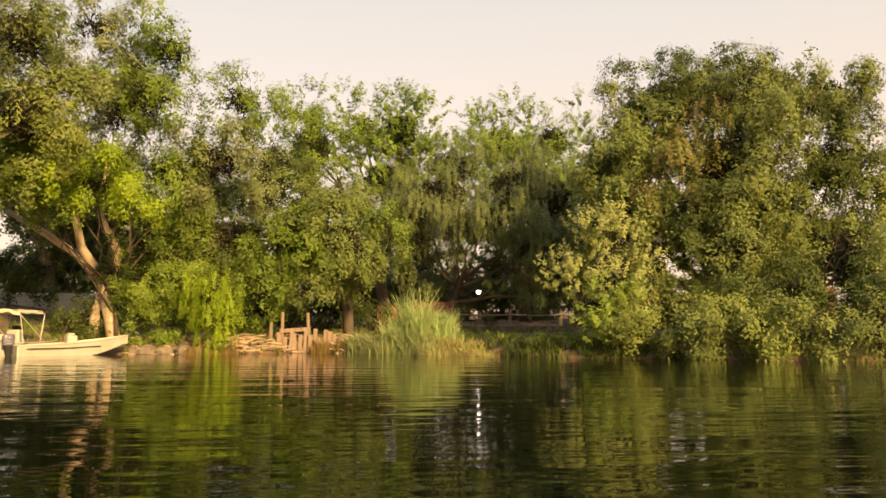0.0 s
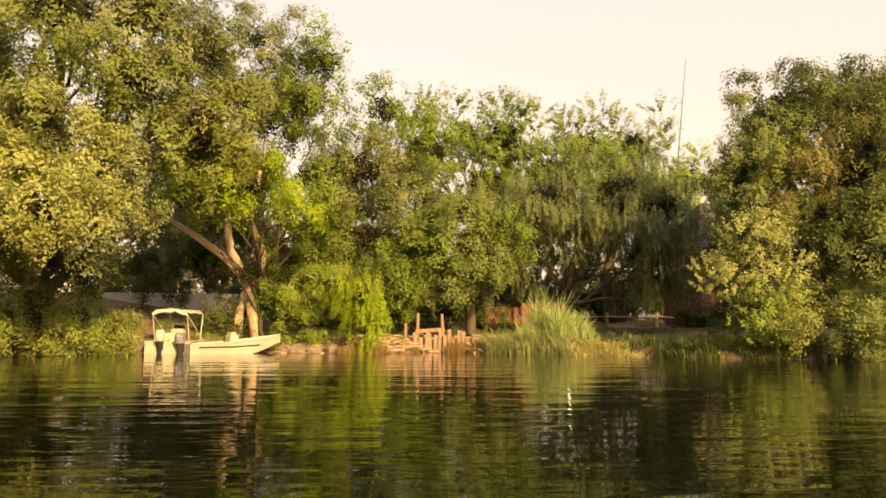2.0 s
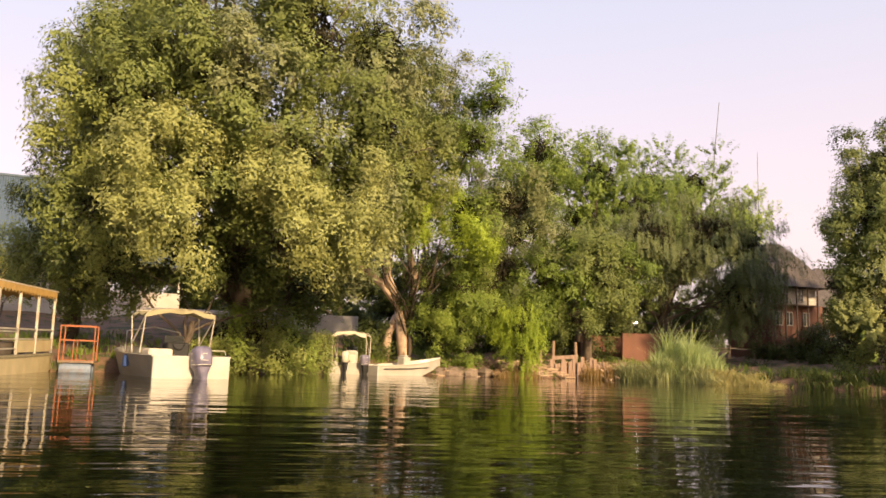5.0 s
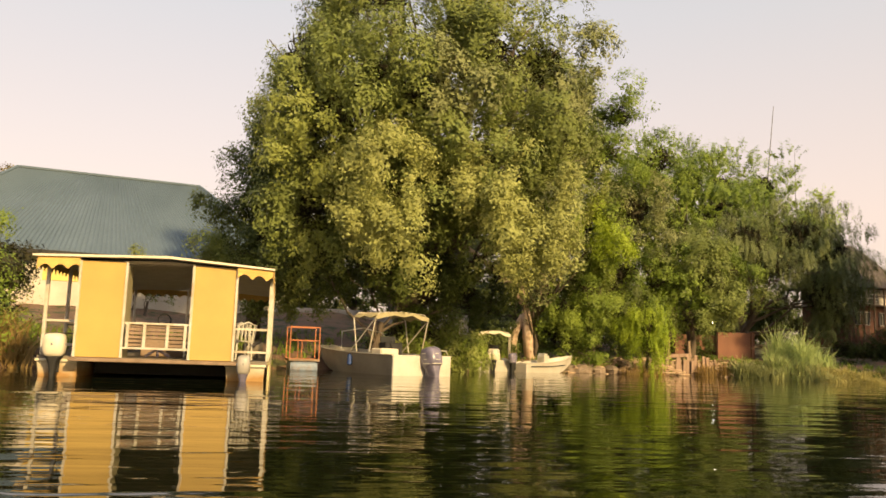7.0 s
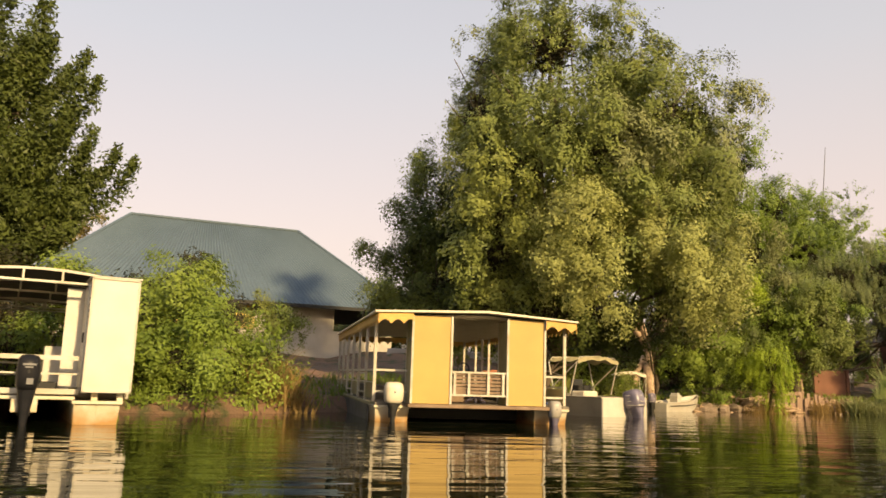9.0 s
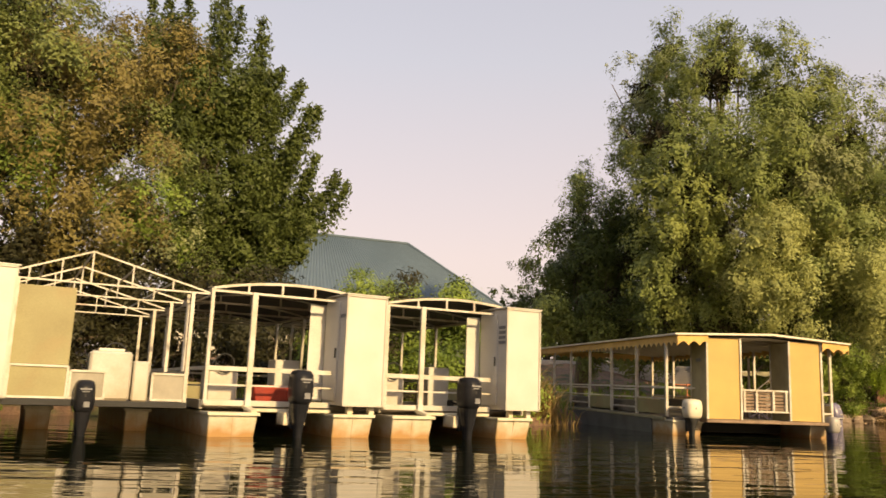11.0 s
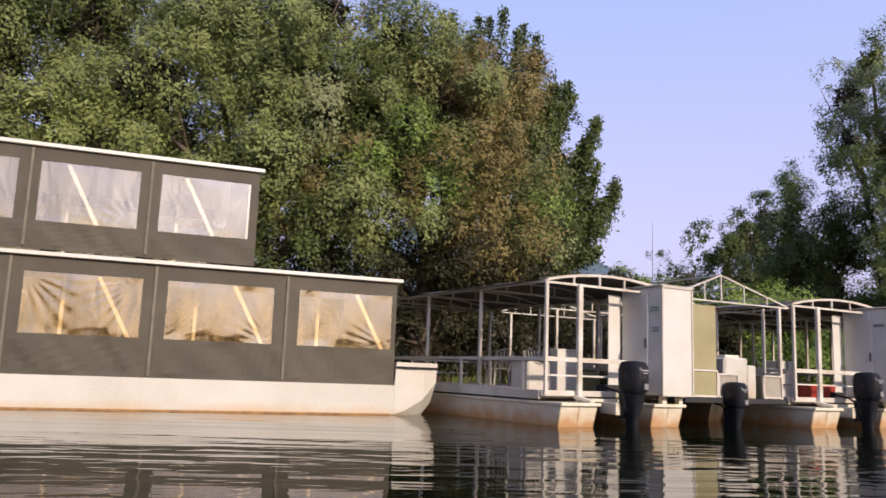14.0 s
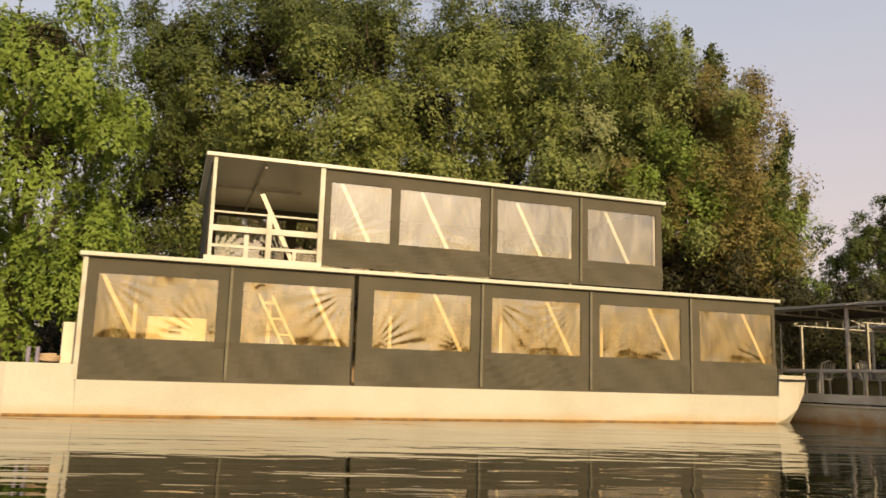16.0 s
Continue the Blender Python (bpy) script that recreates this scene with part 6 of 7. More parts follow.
canopy_pontoon(pose(-37.64, 10.4, 0, 0, 0, 19), "white pontoon boat with arched canvas roof and toilet cabin", (0.44, 2.5, 4.56, 6.62), 3.15, sign=4)
canopy_pontoon(pose(-40.78, 9.42, 0, 0, 0, 20.4), "white pontoon boat carrying a red tub on deck", (0.44, 2.5, 4.56, 6.62), 3.1, red_box=True, sign=1)
truss_pontoon(pose(-43.75, 8.75, 0, 0, 0, 20))
canopy_pontoon(pose(-46.56, 7.52, 0, 0, 0, 23.2), "white pontoon boat with side rails and rusty pontoons", (0.44, 2.5, 4.56, 6.62), 3.05, rails=True, sign=2)
for x, y, r in ((-45.9, 11.4, 30), (-46.6, 12.6, 200), (-45.2, 12.6, 120), (-39.5, 13.2, 60), (-36.4, 14.2, -40)):
    plastic_chair(pose(x, y, 0.53, 0, 0, r))


def scallop(g, p, q, z0, drop=0.3, wave=0.36, step=0.06):
    """A hanging cloth edge with a scalloped hem from p to q."""
    p, q = Vector((*p, 0)), Vector((*q, 0))
    n = max(4, int((q - p).length / step))
    nrm = (q - p).cross(Vector((0, 0, 1))).normalized() * 0.006
    rows = []
    for i in range(n + 1):
        a = p.lerp(q, i / n)
        za = z0[0] + (z0[1] - z0[0]) * i / n
        zb = za - drop + 0.11 * abs(math.sin(math.pi * i * step / wave))
        rows.append([a + nrm + Vector((0, 0, za)), a + nrm + Vector((0, 0, zb)), a - nrm + Vector((0, 0, zb)), a - nrm + Vector((0, 0, za))])
    g.loft([[tuple(v) for v in r] for r in rows])


def yellow_pontoon(m):
    """Long passenger pontoon: two panelled stern closets, a low gable roof on posts, scalloped awning all round."""
    W, L, S, D = 4.84, 11.85, 0.66, 1.86
    root = thing("yellow_pontoon_boat", m, "yellow-panelled passenger pontoon boat with scalloped awning", "boat")
    pontoon_hull(root, 0.0, 0.82, 0.3, L, 0.36, M_PONTOON)
    pontoon_hull(root, W - 0.9, W - 0.04, 0.3, L, 0.36, M_PONTOON)
    # Left skirt dark, right skirt pale: shade and sun are put into the paint.
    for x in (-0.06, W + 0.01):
        part("hull_skirt", Geo().box(x, x + 0.05, 1.5, L, -0.25, 0.36), M_HULLDARK if x < 0 else M_SUNSIDE, root, "hull side in shade-dark grey" if x < 0 else "hull side in sun-bright beige")
        part("deck_edge", Geo().box(x - 0.02, x + 0.07, 0.7, L, 0.36, 0.43), M_KHAKI, root)
    part("deck", Geo().box(0.0, W, 0.3, L, 0.37, 0.44), M_DECK, root)
    part("stern_step", Geo().box(0.72, W - 0.62, -0.12, 0.29, 0.35, 0.43), M_WOOD, root, "worn wooden stern step", bevel=0.01)
    # Added dark block between the pontoons: stands in for shade under the deck.
    part("under_deck_shade", Geo().box(0.9, W - 0.95, 1.6, L - 0.6, 0.02, 0.36), M_DARK, root)
    for x0, x1 in ((0.8, 1.75), (3.15, 4.09)):
        p = part("stern_panel", Geo().box(x0, x1, 0.0, 0.04, 0.44, 2.5), M_YELLOW, root, "sunlit yellow stern panel", bevel=0.006)
        g = Geo()
        for x in (x0, x1):
            g.bar((x, -0.01, 0.44), (x, -0.01, 2.52), 0.05)
        part("panel_edge", g, M_TUBE, p)
        for x in (x0 + 0.02, x1 - 0.02):
            part("closet_side", Geo().box(x - 0.02, x + 0.02, 0.05, 0.8, 0.44, 2.47), M_KHAKI, root)
        part("closet_back", Geo().box(x0 + 0.045, x1 - 0.045, 0.77, 0.8, 0.44, 2.47), M_KHAKI, root)
        part("closet_post", Geo().bar((x0 + 0.01, 0.83, 0.44), (x0 + 0.01, 0.83, 2.47), 0.05), M_TUBE, root)
    part("notice", Geo().box(0.789, 0.796, 0.3, 0.55, 1.9, 1.98), M_BAR, root, "grey printed notice")
    # roof: low gable
    prof = [(-0.14, 2.54), (2.6, 2.63), (W + 0.06, 2.49), (W + 0.06, 2.53), (2.6, 2.685), (-0.14, 2.585)]
    g = Geo().loft([[(x, y, z) for x, z in prof] for y in (-0.17, L + 0.15)])
    part("roof", g, M_CREAM, root, "thin cream sheet roof")
    g = Geo().loft([[(x, y, z) for x, z in ((0.0, 2.525), (2.6, 2.61), (W, 2.47), (W, 2.48), (2.6, 2.622), (0.0, 2.535))] for y in (0.1, L)])
    part("roof_lining", g, M_DARK, root, "dark roof lining")
    for y in np.arange(0.35, L, 0.72):
        part("roof_batten", Geo().bar((0.0, y, 2.48), (2.6, y, 2.57), 0.07, 0.07).bar((2.6, y, 2.57), (W, y, 2.44), 0.07, 0.07), M_CREAM, root)
    for p, q, z in (((-0.05, -0.1), (0.8, -0.1), (2.54, 2.57)), ((4.09, -0.1), (W + 0.02, -0.1), (2.55, 2.5)), ((-0.06, -0.08), (-0.06, L), (2.53, 2.53)), ((W + 0.045, -0.08), (W + 0.045, L), (2.49, 2.49)), ((0.0, L), (W, L), (2.53, 2.49))):
        g = Geo()
        scallop(g, p, q, z, 0.27, 0.3)
        part("awning_valance", g, M_AWNING, root, "scalloped yellow awning valance")
    for x in (0.0, W):
        for i in range(7):
            y = S + D * i
            part("post", Geo().bar((x, y, 0.44), (x, y, 2.5), 0.075), M_TUBE, root, bevel=0.006)
            # Right-hand panels get the sun-bright paint, left-hand ones stay darker.
            if i < 6 and i not in (1, 3):
                part("low_panel", Geo().box(x - 0.012, x + 0.012, y + 0.06, y + D - 0.06, 0.5, 0.86), M_BEIGE if x == 0 else M_SUNSIDE, root, "beige low side panel, paler on the sunny side")
            if i < 6:
                part("mid_rail", Geo().bar((x, y, 0.9), (x, y + D, 0.9), 0.035), M_TUBE, root)
        part("side_rail", Geo().bar((x, S, 1.2), (x, L, 1.2), 0.05), M_TUBE, root)
        for i in (1, 3):
            a, b = S + D * i + 0.08, S + D * (i + 1) - 0.08
            part("side_gate", Geo().bar((x, a, 1.12), (x, b, 1.12), 0.04).bar((x, a, 0.62), (x, b, 0.62), 0.04).bar((x, a, 0.5), (x, a, 1.14), 0.04).bar((x, b, 0.5), (x, b, 1.14), 0.04), M_TUBE, root)
    for xa, xb, z in ((0.0, 0.8, 1.2), (0.0, 0.8, 0.68), (4.09, W, 1.16), (4.09, W, 0.64)):
        part("stern_rail", Geo().bar((xa, S, z), (xb, S, z), 0.05), M_TUBE, root)
    gate = part("stern_gate", Geo().bar((1.75, 0.02, 1.2), (3.15, 0.02, 1.2), 0.045).bar((1.75, 0.02, 0.66), (3.15, 0.02, 0.66), 0.045), M_TUBE, root, "white stern gate")
    for x in (1.85, 2.2, 2.68, 3.05):
        part("gate_bar", Geo().bar((x, 0.02, 0.66), (x, 0.02, 1.2), 0.06), M_TUBE, gate)
    for k in range(6):
        part("gate_slat", Geo().box(1.88, 3.04, 0.055, 0.07, 0.7 + 0.085 * k, 0.76 + 0.085 * k), M_WOOD, gate)
    part("bench", Geo().box(1.9, 2.95, 1.6, 2.1, 0.44, 0.84), M_WOOD, root, bevel=0.02)
    part("bench", Geo().box(0.25, 0.65, 2.6, 9.8, 0.44, 0.8), M_DECK, root, bevel=0.02)
    part("bench", Geo().box(W - 0.65, W - 0.25, 2.6, 9.8, 0.44, 0.8), M_DECK, root, bevel=0.02)
    part("steering_post", Geo().bar((2.9, 1.5, 0.44), (2.9, 1.5, 2.1), 0.05), M_TUBE, root)
    part("steering_wheel", Geo().tube([(2.4 + 0.15 * math.cos(a), 1.5, 1.3 + 0.15 * math.sin(a)) for a in np.linspace(0, 2 * math.pi, 15)], 0.02, 6), M_DARK, root)
    part("anchor", Geo().tube([(2.2, 0.35, 0.48), (2.45, 0.35, 0.65), (2.72, 0.35, 0.48)], 0.035, 7).tube([(2.46, 0.35, 0.65), (2.46, 0.35, 0.47)], 0.03, 7), M_GREYMOTOR, root)
    outboard(root, 0.4, 0.1, 0.42, 0.82, M_CREAM, M_DARK, label="cream outboard motor with dark leg", broad=1.5)
    outboard(root, 4.34, 0.0, 0.16, 0.7, M_PALEMOTOR, M_GREYMOTOR, label="pale grey outboard motor", broad=1.15)
    for y, r in ((1.5, 205), (2.5, 170)):
        plastic_chair(m @ pose(4.2, y, 0.44, 0, 0, r))
    return root


yellow_pontoon(pose(-29.92, 15.13, 0, 0.9, 0, 1.9))


def small_hull(g, length, beam, height, bow_rise=0.15, flat=0.75):
    """Open planked hull, stern at y=0, bow at y=length."""
    sec = []
    for i in range(11):
        t = i / 10
        w = beam / 2 * (1.0 if t < 0.45 else max(0.03, (1 - ((t - 0.45) / 0.55) ** 2.1)))
        k = -0.18 + 1.9 * max(0, t - 0.5) ** 1.5
        h = height + bow_rise * t * t
        y = length * t
        iw, b = max(w - 0.06, 0.015), w * flat
        sec.append([(-w, y, h), (-b, y + 0.0, min(k + 0.08, h - 0.05)), (0, y, min(k, h - 0.08)), (b, y, min(k + 0.08, h - 0.05)), (w, y, h), (iw, y, h), (iw * 0.8, y, min(0.18 + 0.3 * t, h - 0.03)), (-iw * 0.8, y, min(0.18 + 0.3 * t, h - 0.03)), (-iw, y, h)])
    g.loft(sec)
    return g


def gunwale(root, length, beam, height, bow_rise, mat):
    for s in (-1, 1):
        pts = []
        for i in range(11):
            t = i / 10
            w = beam / 2 * (1.0 if t < 0.45 else max(0.03, (1 - ((t - 0.45) / 0.55) ** 2.1)))
            pts.append((s * w, length * t, height + bow_rise * t * t + 0.01))
        part("gunwale", Geo().tube(pts, 0.028, 6), mat, root)


def bimini(root, x, y0, y1, z, mat, base_z, sag=0.06):
    """Folding sun roof on hoops."""
    n = 7
    top = []
    for j in range(5):
        y = y0 + (y1 - y0) * j / 4
        for i in range(n):
            t = i / (n - 1) * 2 - 1
            top.append((x * t, y, z - 0.16 * t * t - sag * math.sin(math.pi * j / 2) ** 2 + 0.02 * math.sin(7 * t + 3 * j)))
    k = len(top)
    low = [(a * 1.0, b, c - 0.02) for a, b, c in top]
    fs = [(j * n + i, j * n + i + 1, (j + 1) * n + i + 1, (j + 1) * n + i) for j in range(4) for i in range(n - 1)]
    g = Geo().add(top + low, fs + [tuple(k + q for q in f[::-1]) for f in fs])
    fr = [(i, i + 1) for i in range(n - 1)]
    g.add([p for i in range(n) for p in (top[i], (top[i][0], top[i][1] - 0.01, top[i][2] - 0.14 - 0.04 * math.sin(2.6 * i)))], [(2 * i, 2 * i + 2, 2 * i + 3, 2 * i + 1) for i, _ in fr])
    part("sun_roof", g, mat, root, "sagging canvas sun roof")
    for y, yb in ((y0 + 0.05, y0 + 0.35), (y1 - 0.05, y1 - 0.3), (y0 + 0.05, y1 + 0.1)):
        pts = [(-x, yb, base_z), (-x, y, z - 0.25), (-x * 0.85, y, z - 0.06), (0, y, z - 0.01), (x * 0.85, y, z - 0.06), (x, y, z - 0.25), (x, yb, base_z)]
        part("hoop", Geo().tube(pts, 0.022, 6), M_TUBE, root)


def motorboat(m):
    root = thing("motorboat", m, "grey aluminium motorboat with tattered khaki sun roof", "boat")
    part("hull", small_hull(Geo(), 6.3, 2.3, 0.66, 0.26, 0.78), M_ALU, root, bevel=0.0)
    # Paler transom than sides: the sun on it is put into its paint.
    part("transom", Geo().box(-1.13, 1.13, -0.04, 0.05, -0.12, 0.68), M_SKIFFWHITE, root, "transom in pale sun-bright paint", bevel=0.02)
    gunwale(root, 6.3, 2.3, 0.66, 0.26, M_ALU)
    bimini(root, 1.05, 1.1, 2.5, 2.16, M_KHAKI, 0.75, 0.1)
    part("bow_hoop", Geo().tube([(-0.9, 3.4, 0.75), (-0.85, 3.5, 1.45), (0.0, 3.5, 1.62), (0.85, 3.5, 1.45), (0.9, 3.4, 0.75)], 0.025, 7), M_TUBE, root)
    con = part("console", Geo().box(-0.1, 0.6, 1.9, 2.35, 0.3, 1.1), M_DARK, root, bevel=0.04)
    part("windscreen", Geo().box(-0.05, 0.55, 2.3, 2.33, 1.1, 1.32), M_WINDOWGLASS, con)
    part("wheel", Geo().tube([(0.25 + 0.18 * math.cos(a), 1.85, 1.05 + 0.18 * math.sin(a)) for a in np.linspace(0, 2 * math.pi, 13)], 0.016, 6), M_DARK, con)
    part("seat", Geo().box(-0.95, -0.25, 0.9, 1.5, 0.3, 0.88), M_CREAM, root, bevel=0.05)
    part("grab_rail", Geo().tube([(-1.05, 3.0, 0.75), (-0.98, 3.4, 0.9), (-0.78, 4.3, 0.95), (-0.5, 4.9, 0.85)], 0.018, 6), M_TUBE, root)
    part("grab_rail", Geo().tube([(0.4, 0.0, 0.74), (0.45, 0.0, 0.86), (0.95, 0.0, 0.86), (1.0, 0.0, 0.74)], 0.018, 6), M_TUBE, root)
    part("fender", Geo().tube([(-1.12, 2.45, 0.66), (-1.13, 2.45, 0.62), (-1.14, 2.45, 0.3), (-1.13, 2.45, 0.26)], [0.04, 0.09, 0.09, 0.04], 9), M_BLUE, root, "blue fender")
    part("name_bar", Geo().box(-1.088, -1.078, 0.5, 1.1, 0.58, 0.66).box(-1.088, -1.078, 2.75, 3.0, 0.55, 0.66), M_WHITE, root)
    outboard(root, 0.15, -0.32, 0.26, 1.15, M_GREYMOTOR, M_GREYMOTOR, tilt=-18, broad=1.3, label="grey outboard motor with pale streaks")
    return root


motorboat(pose(-20.35, 23.5, 0, 0, 0, 28) @ Matrix.Diagonal((1.06, 1.08, 1.0, 1)))


def skiff(m):
    root = thing("white_skiff", m, "small white skiff moored against the bank", "boat")
    part("hull", small_hull(Geo(), 4.4, 1.5, 0.44, 0.42, 0.75), M_SKIFFWHITE, root)
    gunwale(root, 4.4, 1.5, 0.44, 0.42, M_SKIFFWHITE)
    g = Geo()
    for s in (-1, 1):
        g.tube([(s * 0.765, 0.3, 0.3), (s * 0.765, 1.9, 0.33), (s * 0.62, 3.1, 0.4)], 0.02, 5)
    part("rubbing_strake", g, M_DARK, root)
    con = part("console", Geo().box(-0.25, 0.25, 1.9, 2.3, 0.2, 0.85), M_WHITE, root, "white console box", bevel=0.04)
    part("console_lid", Geo().box(-0.2, 0.2, 1.95, 2.2, 0.85, 0.95), M_WHITE, con, bevel=0.02)
    part("thwart", Geo().box(-0.66, 0.66, 1.0, 1.35, 0.3, 0.45), M_CREAM, root, bevel=0.02)
    part("foredeck", Geo().add([(-0.6, 3.0, 0.53), (0.6, 3.0, 0.53), (0.05, 4.35, 0.63), (-0.05, 4.35, 0.63), (-0.6, 3.0, 0.48), (0.6, 3.0, 0.48), (0.05, 4.35, 0.58), (-0.05, 4.35, 0.58)], [(0, 1, 2, 3), (7, 6, 5, 4), (0, 4, 5, 1), (1, 5, 6, 2), (3, 2, 6, 7), (0, 3, 7, 4)]), M_SKIFFWHITE, root)
    part("transom", Geo().box(-0.72, 0.72, -0.04, 0.04, -0.1, 0.44), M_SKIFFWHITE, root, bevel=0.01)
    outboard(root, 0.0, -0.15, 0.42, 0.8, M_GREYMOTOR, M_DARK, label="small grey outboard motor")
    return root


skiff(pose(-14.1, 34.75, 0, 0, 0, -54) @ Matrix.Diagonal((1.0, 1.06, 1.0, 1)))


def bimini_boat(m):
    root = thing("sun_roof_boat", m, "white fibreglass boat with cream folding sun roof", "boat")
    part("hull", small_hull(Geo(), 4.8, 1.6, 0.52, 0.15, 0.8), M_SKIFFWHITE, root)
    gunwale(root, 4.8, 1.6, 0.52, 0.15, M_SKIFFWHITE)
    part("transom", Geo().box(-0.79, 0.79, -0.04, 0.05, -0.1, 0.54), M_SKIFFWHITE, root, bevel=0.02)
    bimini(root, 0.8, 0.6, 2.4, 1.98, M_CREAM, 0.53, 0.02)
    con = part("console", Geo().box(-0.3, 0.3, 1.3, 1.7, 0.2, 1.1), M_WHITE, root, bevel=0.08)
    part("windscreen", Geo().box(-0.25, 0.25, 1.68, 1.71, 1.1, 1.28), M_WINDOWGLASS, con)
    part("seat", Geo().box(-0.3, 0.3, 0.55, 0.95, 0.2, 0.9), M_CREAM, root, bevel=0.05)
    outboard(root, 0.0, -0.15, 0.52, 0.85, M_CREAM, M_DARK, label="cream outboard motor")
    part("tyre_fender", Geo().tube([(-0.89, 0.5 + 0.25 * math.cos(a), 0.25 + 0.25 * math.sin(a)) for a in np.linspace(0, 2 * math.pi, 13)], 0.09, 7), M_DARK, root)
    return root


bimini_boat(pose(-15.1, 35.0, 0, 0, 0, -12))


def float_frame(m):
    root = thing("swim_platform", m, "orange steel frame on blue-grey floating drums", "platform")
    part("drum", Geo().tube([(0.05, 0.1, 0.12), (0.2, 0.1, 0.12), (1.05, 0.1, 0.12), (1.2, 0.1, 0.12)], [0.22, 0.26, 0.26, 0.22], 14), M_BLUEGREY, root, "blue-grey plastic drum")
    part("drum", Geo().tube([(0.05, 0.9, 0.12), (0.2, 0.9, 0.12), (1.05, 0.9, 0.12), (1.2, 0.9, 0.12)], [0.22, 0.26, 0.26, 0.22], 14), M_BLUEGREY, root, "blue-grey plastic drum")
    part("platform_deck", Geo().box(-0.02, 1.28, -0.1, 1.1, 0.38, 0.46), M_WOOD, root)
    for y in (-0.05, 1.05):
        part("frame", Geo().bar((0, y, 0.4), (0, y, 1.72), 0.042).bar((1.25, y, 0.4), (1.25, y, 1.72), 0.042).bar((0, y, 1.7), (1.25, y, 1.7), 0.042).bar((0, y, 1.18), (1.25, y, 1.18), 0.042).bar((0, y, 0.45), (1.25, y, 0.45), 0.042).bar((0.5, y, 0.45), (0.5, y, 1.18), 0.03), M_ORANGE, root)
    return root


float_frame(pose(-24.75, 25.5, 0, 0, 0, 8) @ Matrix.Diagonal((0.82, 0.9, 0.9, 1)))


# ---- houseboat ----
def houseboat(m):
    L, B = 13.42, 4.2
    root = thing("houseboat", m, "two-deck houseboat with olive canvas sides and clear vinyl windows", "houseboat")
    g = Geo()
    sec = []
    for x, k, rake in ((-4.4, 0.3, 0.55), (-2.6, 0.75, 0.25), (-1.0, 1.0, 0.0), (-0.04, 1.0, 0.0), (0.0, 1.0, 0.0), (4.0, 1.0, 0.0), (9.0, 1.0, 0.0), (12.6, 1.0, 0.0), (13.44, 1.0, 0.02), (13.47, 1.0, 0.02), (13.7, 0.98, 0.08), (14.1, 0.94, 0.3), (14.4, 0.88, 0.62)):
        c, w = B / 2, (B / 2 + 0.04) * k
        top = 0.8 if x < -0.01 else (0.56 if x < 13.45 else 1.0)
        zb = -0.4 + rake
        sec.append([(x, c - w, top), (x, c - w * 0.96, min(0.0 + rake, top - 0.1)), (x, c - w * 0.8, zb), (x, c + w * 0.8, zb), (x, c + w * 0.96, min(rake, top - 0.1)), (x, c + w, top)])
    g.loft(sec)
    part("hull", g, M_HULLWHITE, root, "cream hull with a stained waterline")
    part("waterline_band", Geo().box(-1.0, 13.4, 0.03, 0.05, -0.05, 0.028), M_RUST, root, "rusty brown waterline band")
    part("deck", Geo().box(-0.9, L, 0.05, B - 0.05, 0.5, 0.57), M_DECK, root)
    part("stern_strip", Geo().tube([(13.47, -0.05, 0.9), (13.75, -0.02, 0.9), (14.12, 0.08, 0.9), (14.4, 0.22, 0.9), (14.42, B / 2, 0.9), (14.4, B - 0.22, 0.9), (14.1, B - 0.08, 0.9), (13.5, B + 0.04, 0.9)], 0.022, 6), M_DARK, root, "dark rubbing strip round the stern")
    pitch, first, wide = 2.262, 0.18, 1.85
    wins = [(first + pitch * i + (0.0 if i < 5 else 0.05), first + pitch * i + wide) for i in range(6)]

    def canvas_wall(name, x0, x1, y, z0, z1, openings, wz0, wz1, parent, label=""):
        """One sheet with window openings, slightly slack between its seams."""
        edges = [x0] + [e for w in openings for e in w] + [x1]
        xs, zs = [], []
        for a, b in zip(edges, edges[1:]):
            n = max(1, round((b - a) / 0.12))
            xs += [a + (b - a) * i / n for i in range(n)]
        xs.append(x1)
        for a, b, n in ((z0, wz0, 6), (wz0, wz1, 3), (wz1, z1, 2)):
            zs += [a + (b - a) * i / n for i in range(n)]
        zs.append(z1)
        nx, nz, t = len(xs), len(zs), 0.012
        v = []
        for side in (-t, t):
            for z in zs:
                for x in xs:
                    slack = max(0.0, min(1.0, (wz0 - z) / 0.15)) * min(1.0, (z - z0) / 0.1)
                    v.append((x, y + side + slack * (0.018 * math.sin(3.1 * x + 0.9 * z) + 0.013 * math.sin(9.3 * x + 7.0 * z + 1.6 * math.sin(2.2 * x)) + 0.011 * math.sin(19 * x + 15 * z + 2.0 * math.sin(1.3 * x)) * max(0.0, math.sin(0.9 * x + 1.0))), z))
        keep = set()
        for j in range(nz - 1):
            for i in range(nx - 1):
                mx, mz = (xs[i] + xs[i + 1]) / 2, (zs[j] + zs[j + 1]) / 2
                if not (wz0 < mz < wz1 and any(a < mx < b for a, b in openings)):
                    keep.add((i, j))
        k, f = nx * nz, []
        for i, j in keep:
            q = (j * nx + i, j * nx + i + 1, (j + 1) * nx + i + 1, (j + 1) * nx + i)
            f += [q, tuple(k + c for c in q[::-1])]
            for (di, dj), (a, b) in (((0, -1), (0, 1)), ((1, 0), (1, 2)), ((0, 1), (2, 3)), ((-1, 0), (3, 0))):
                if (i + di, j + dj) not in keep:
                    f.append((q[b], q[a], k + q[a], k + q[b]))
        return part(name, Geo().add(v, f), M_OLIVE, parent, label, smooth=False)

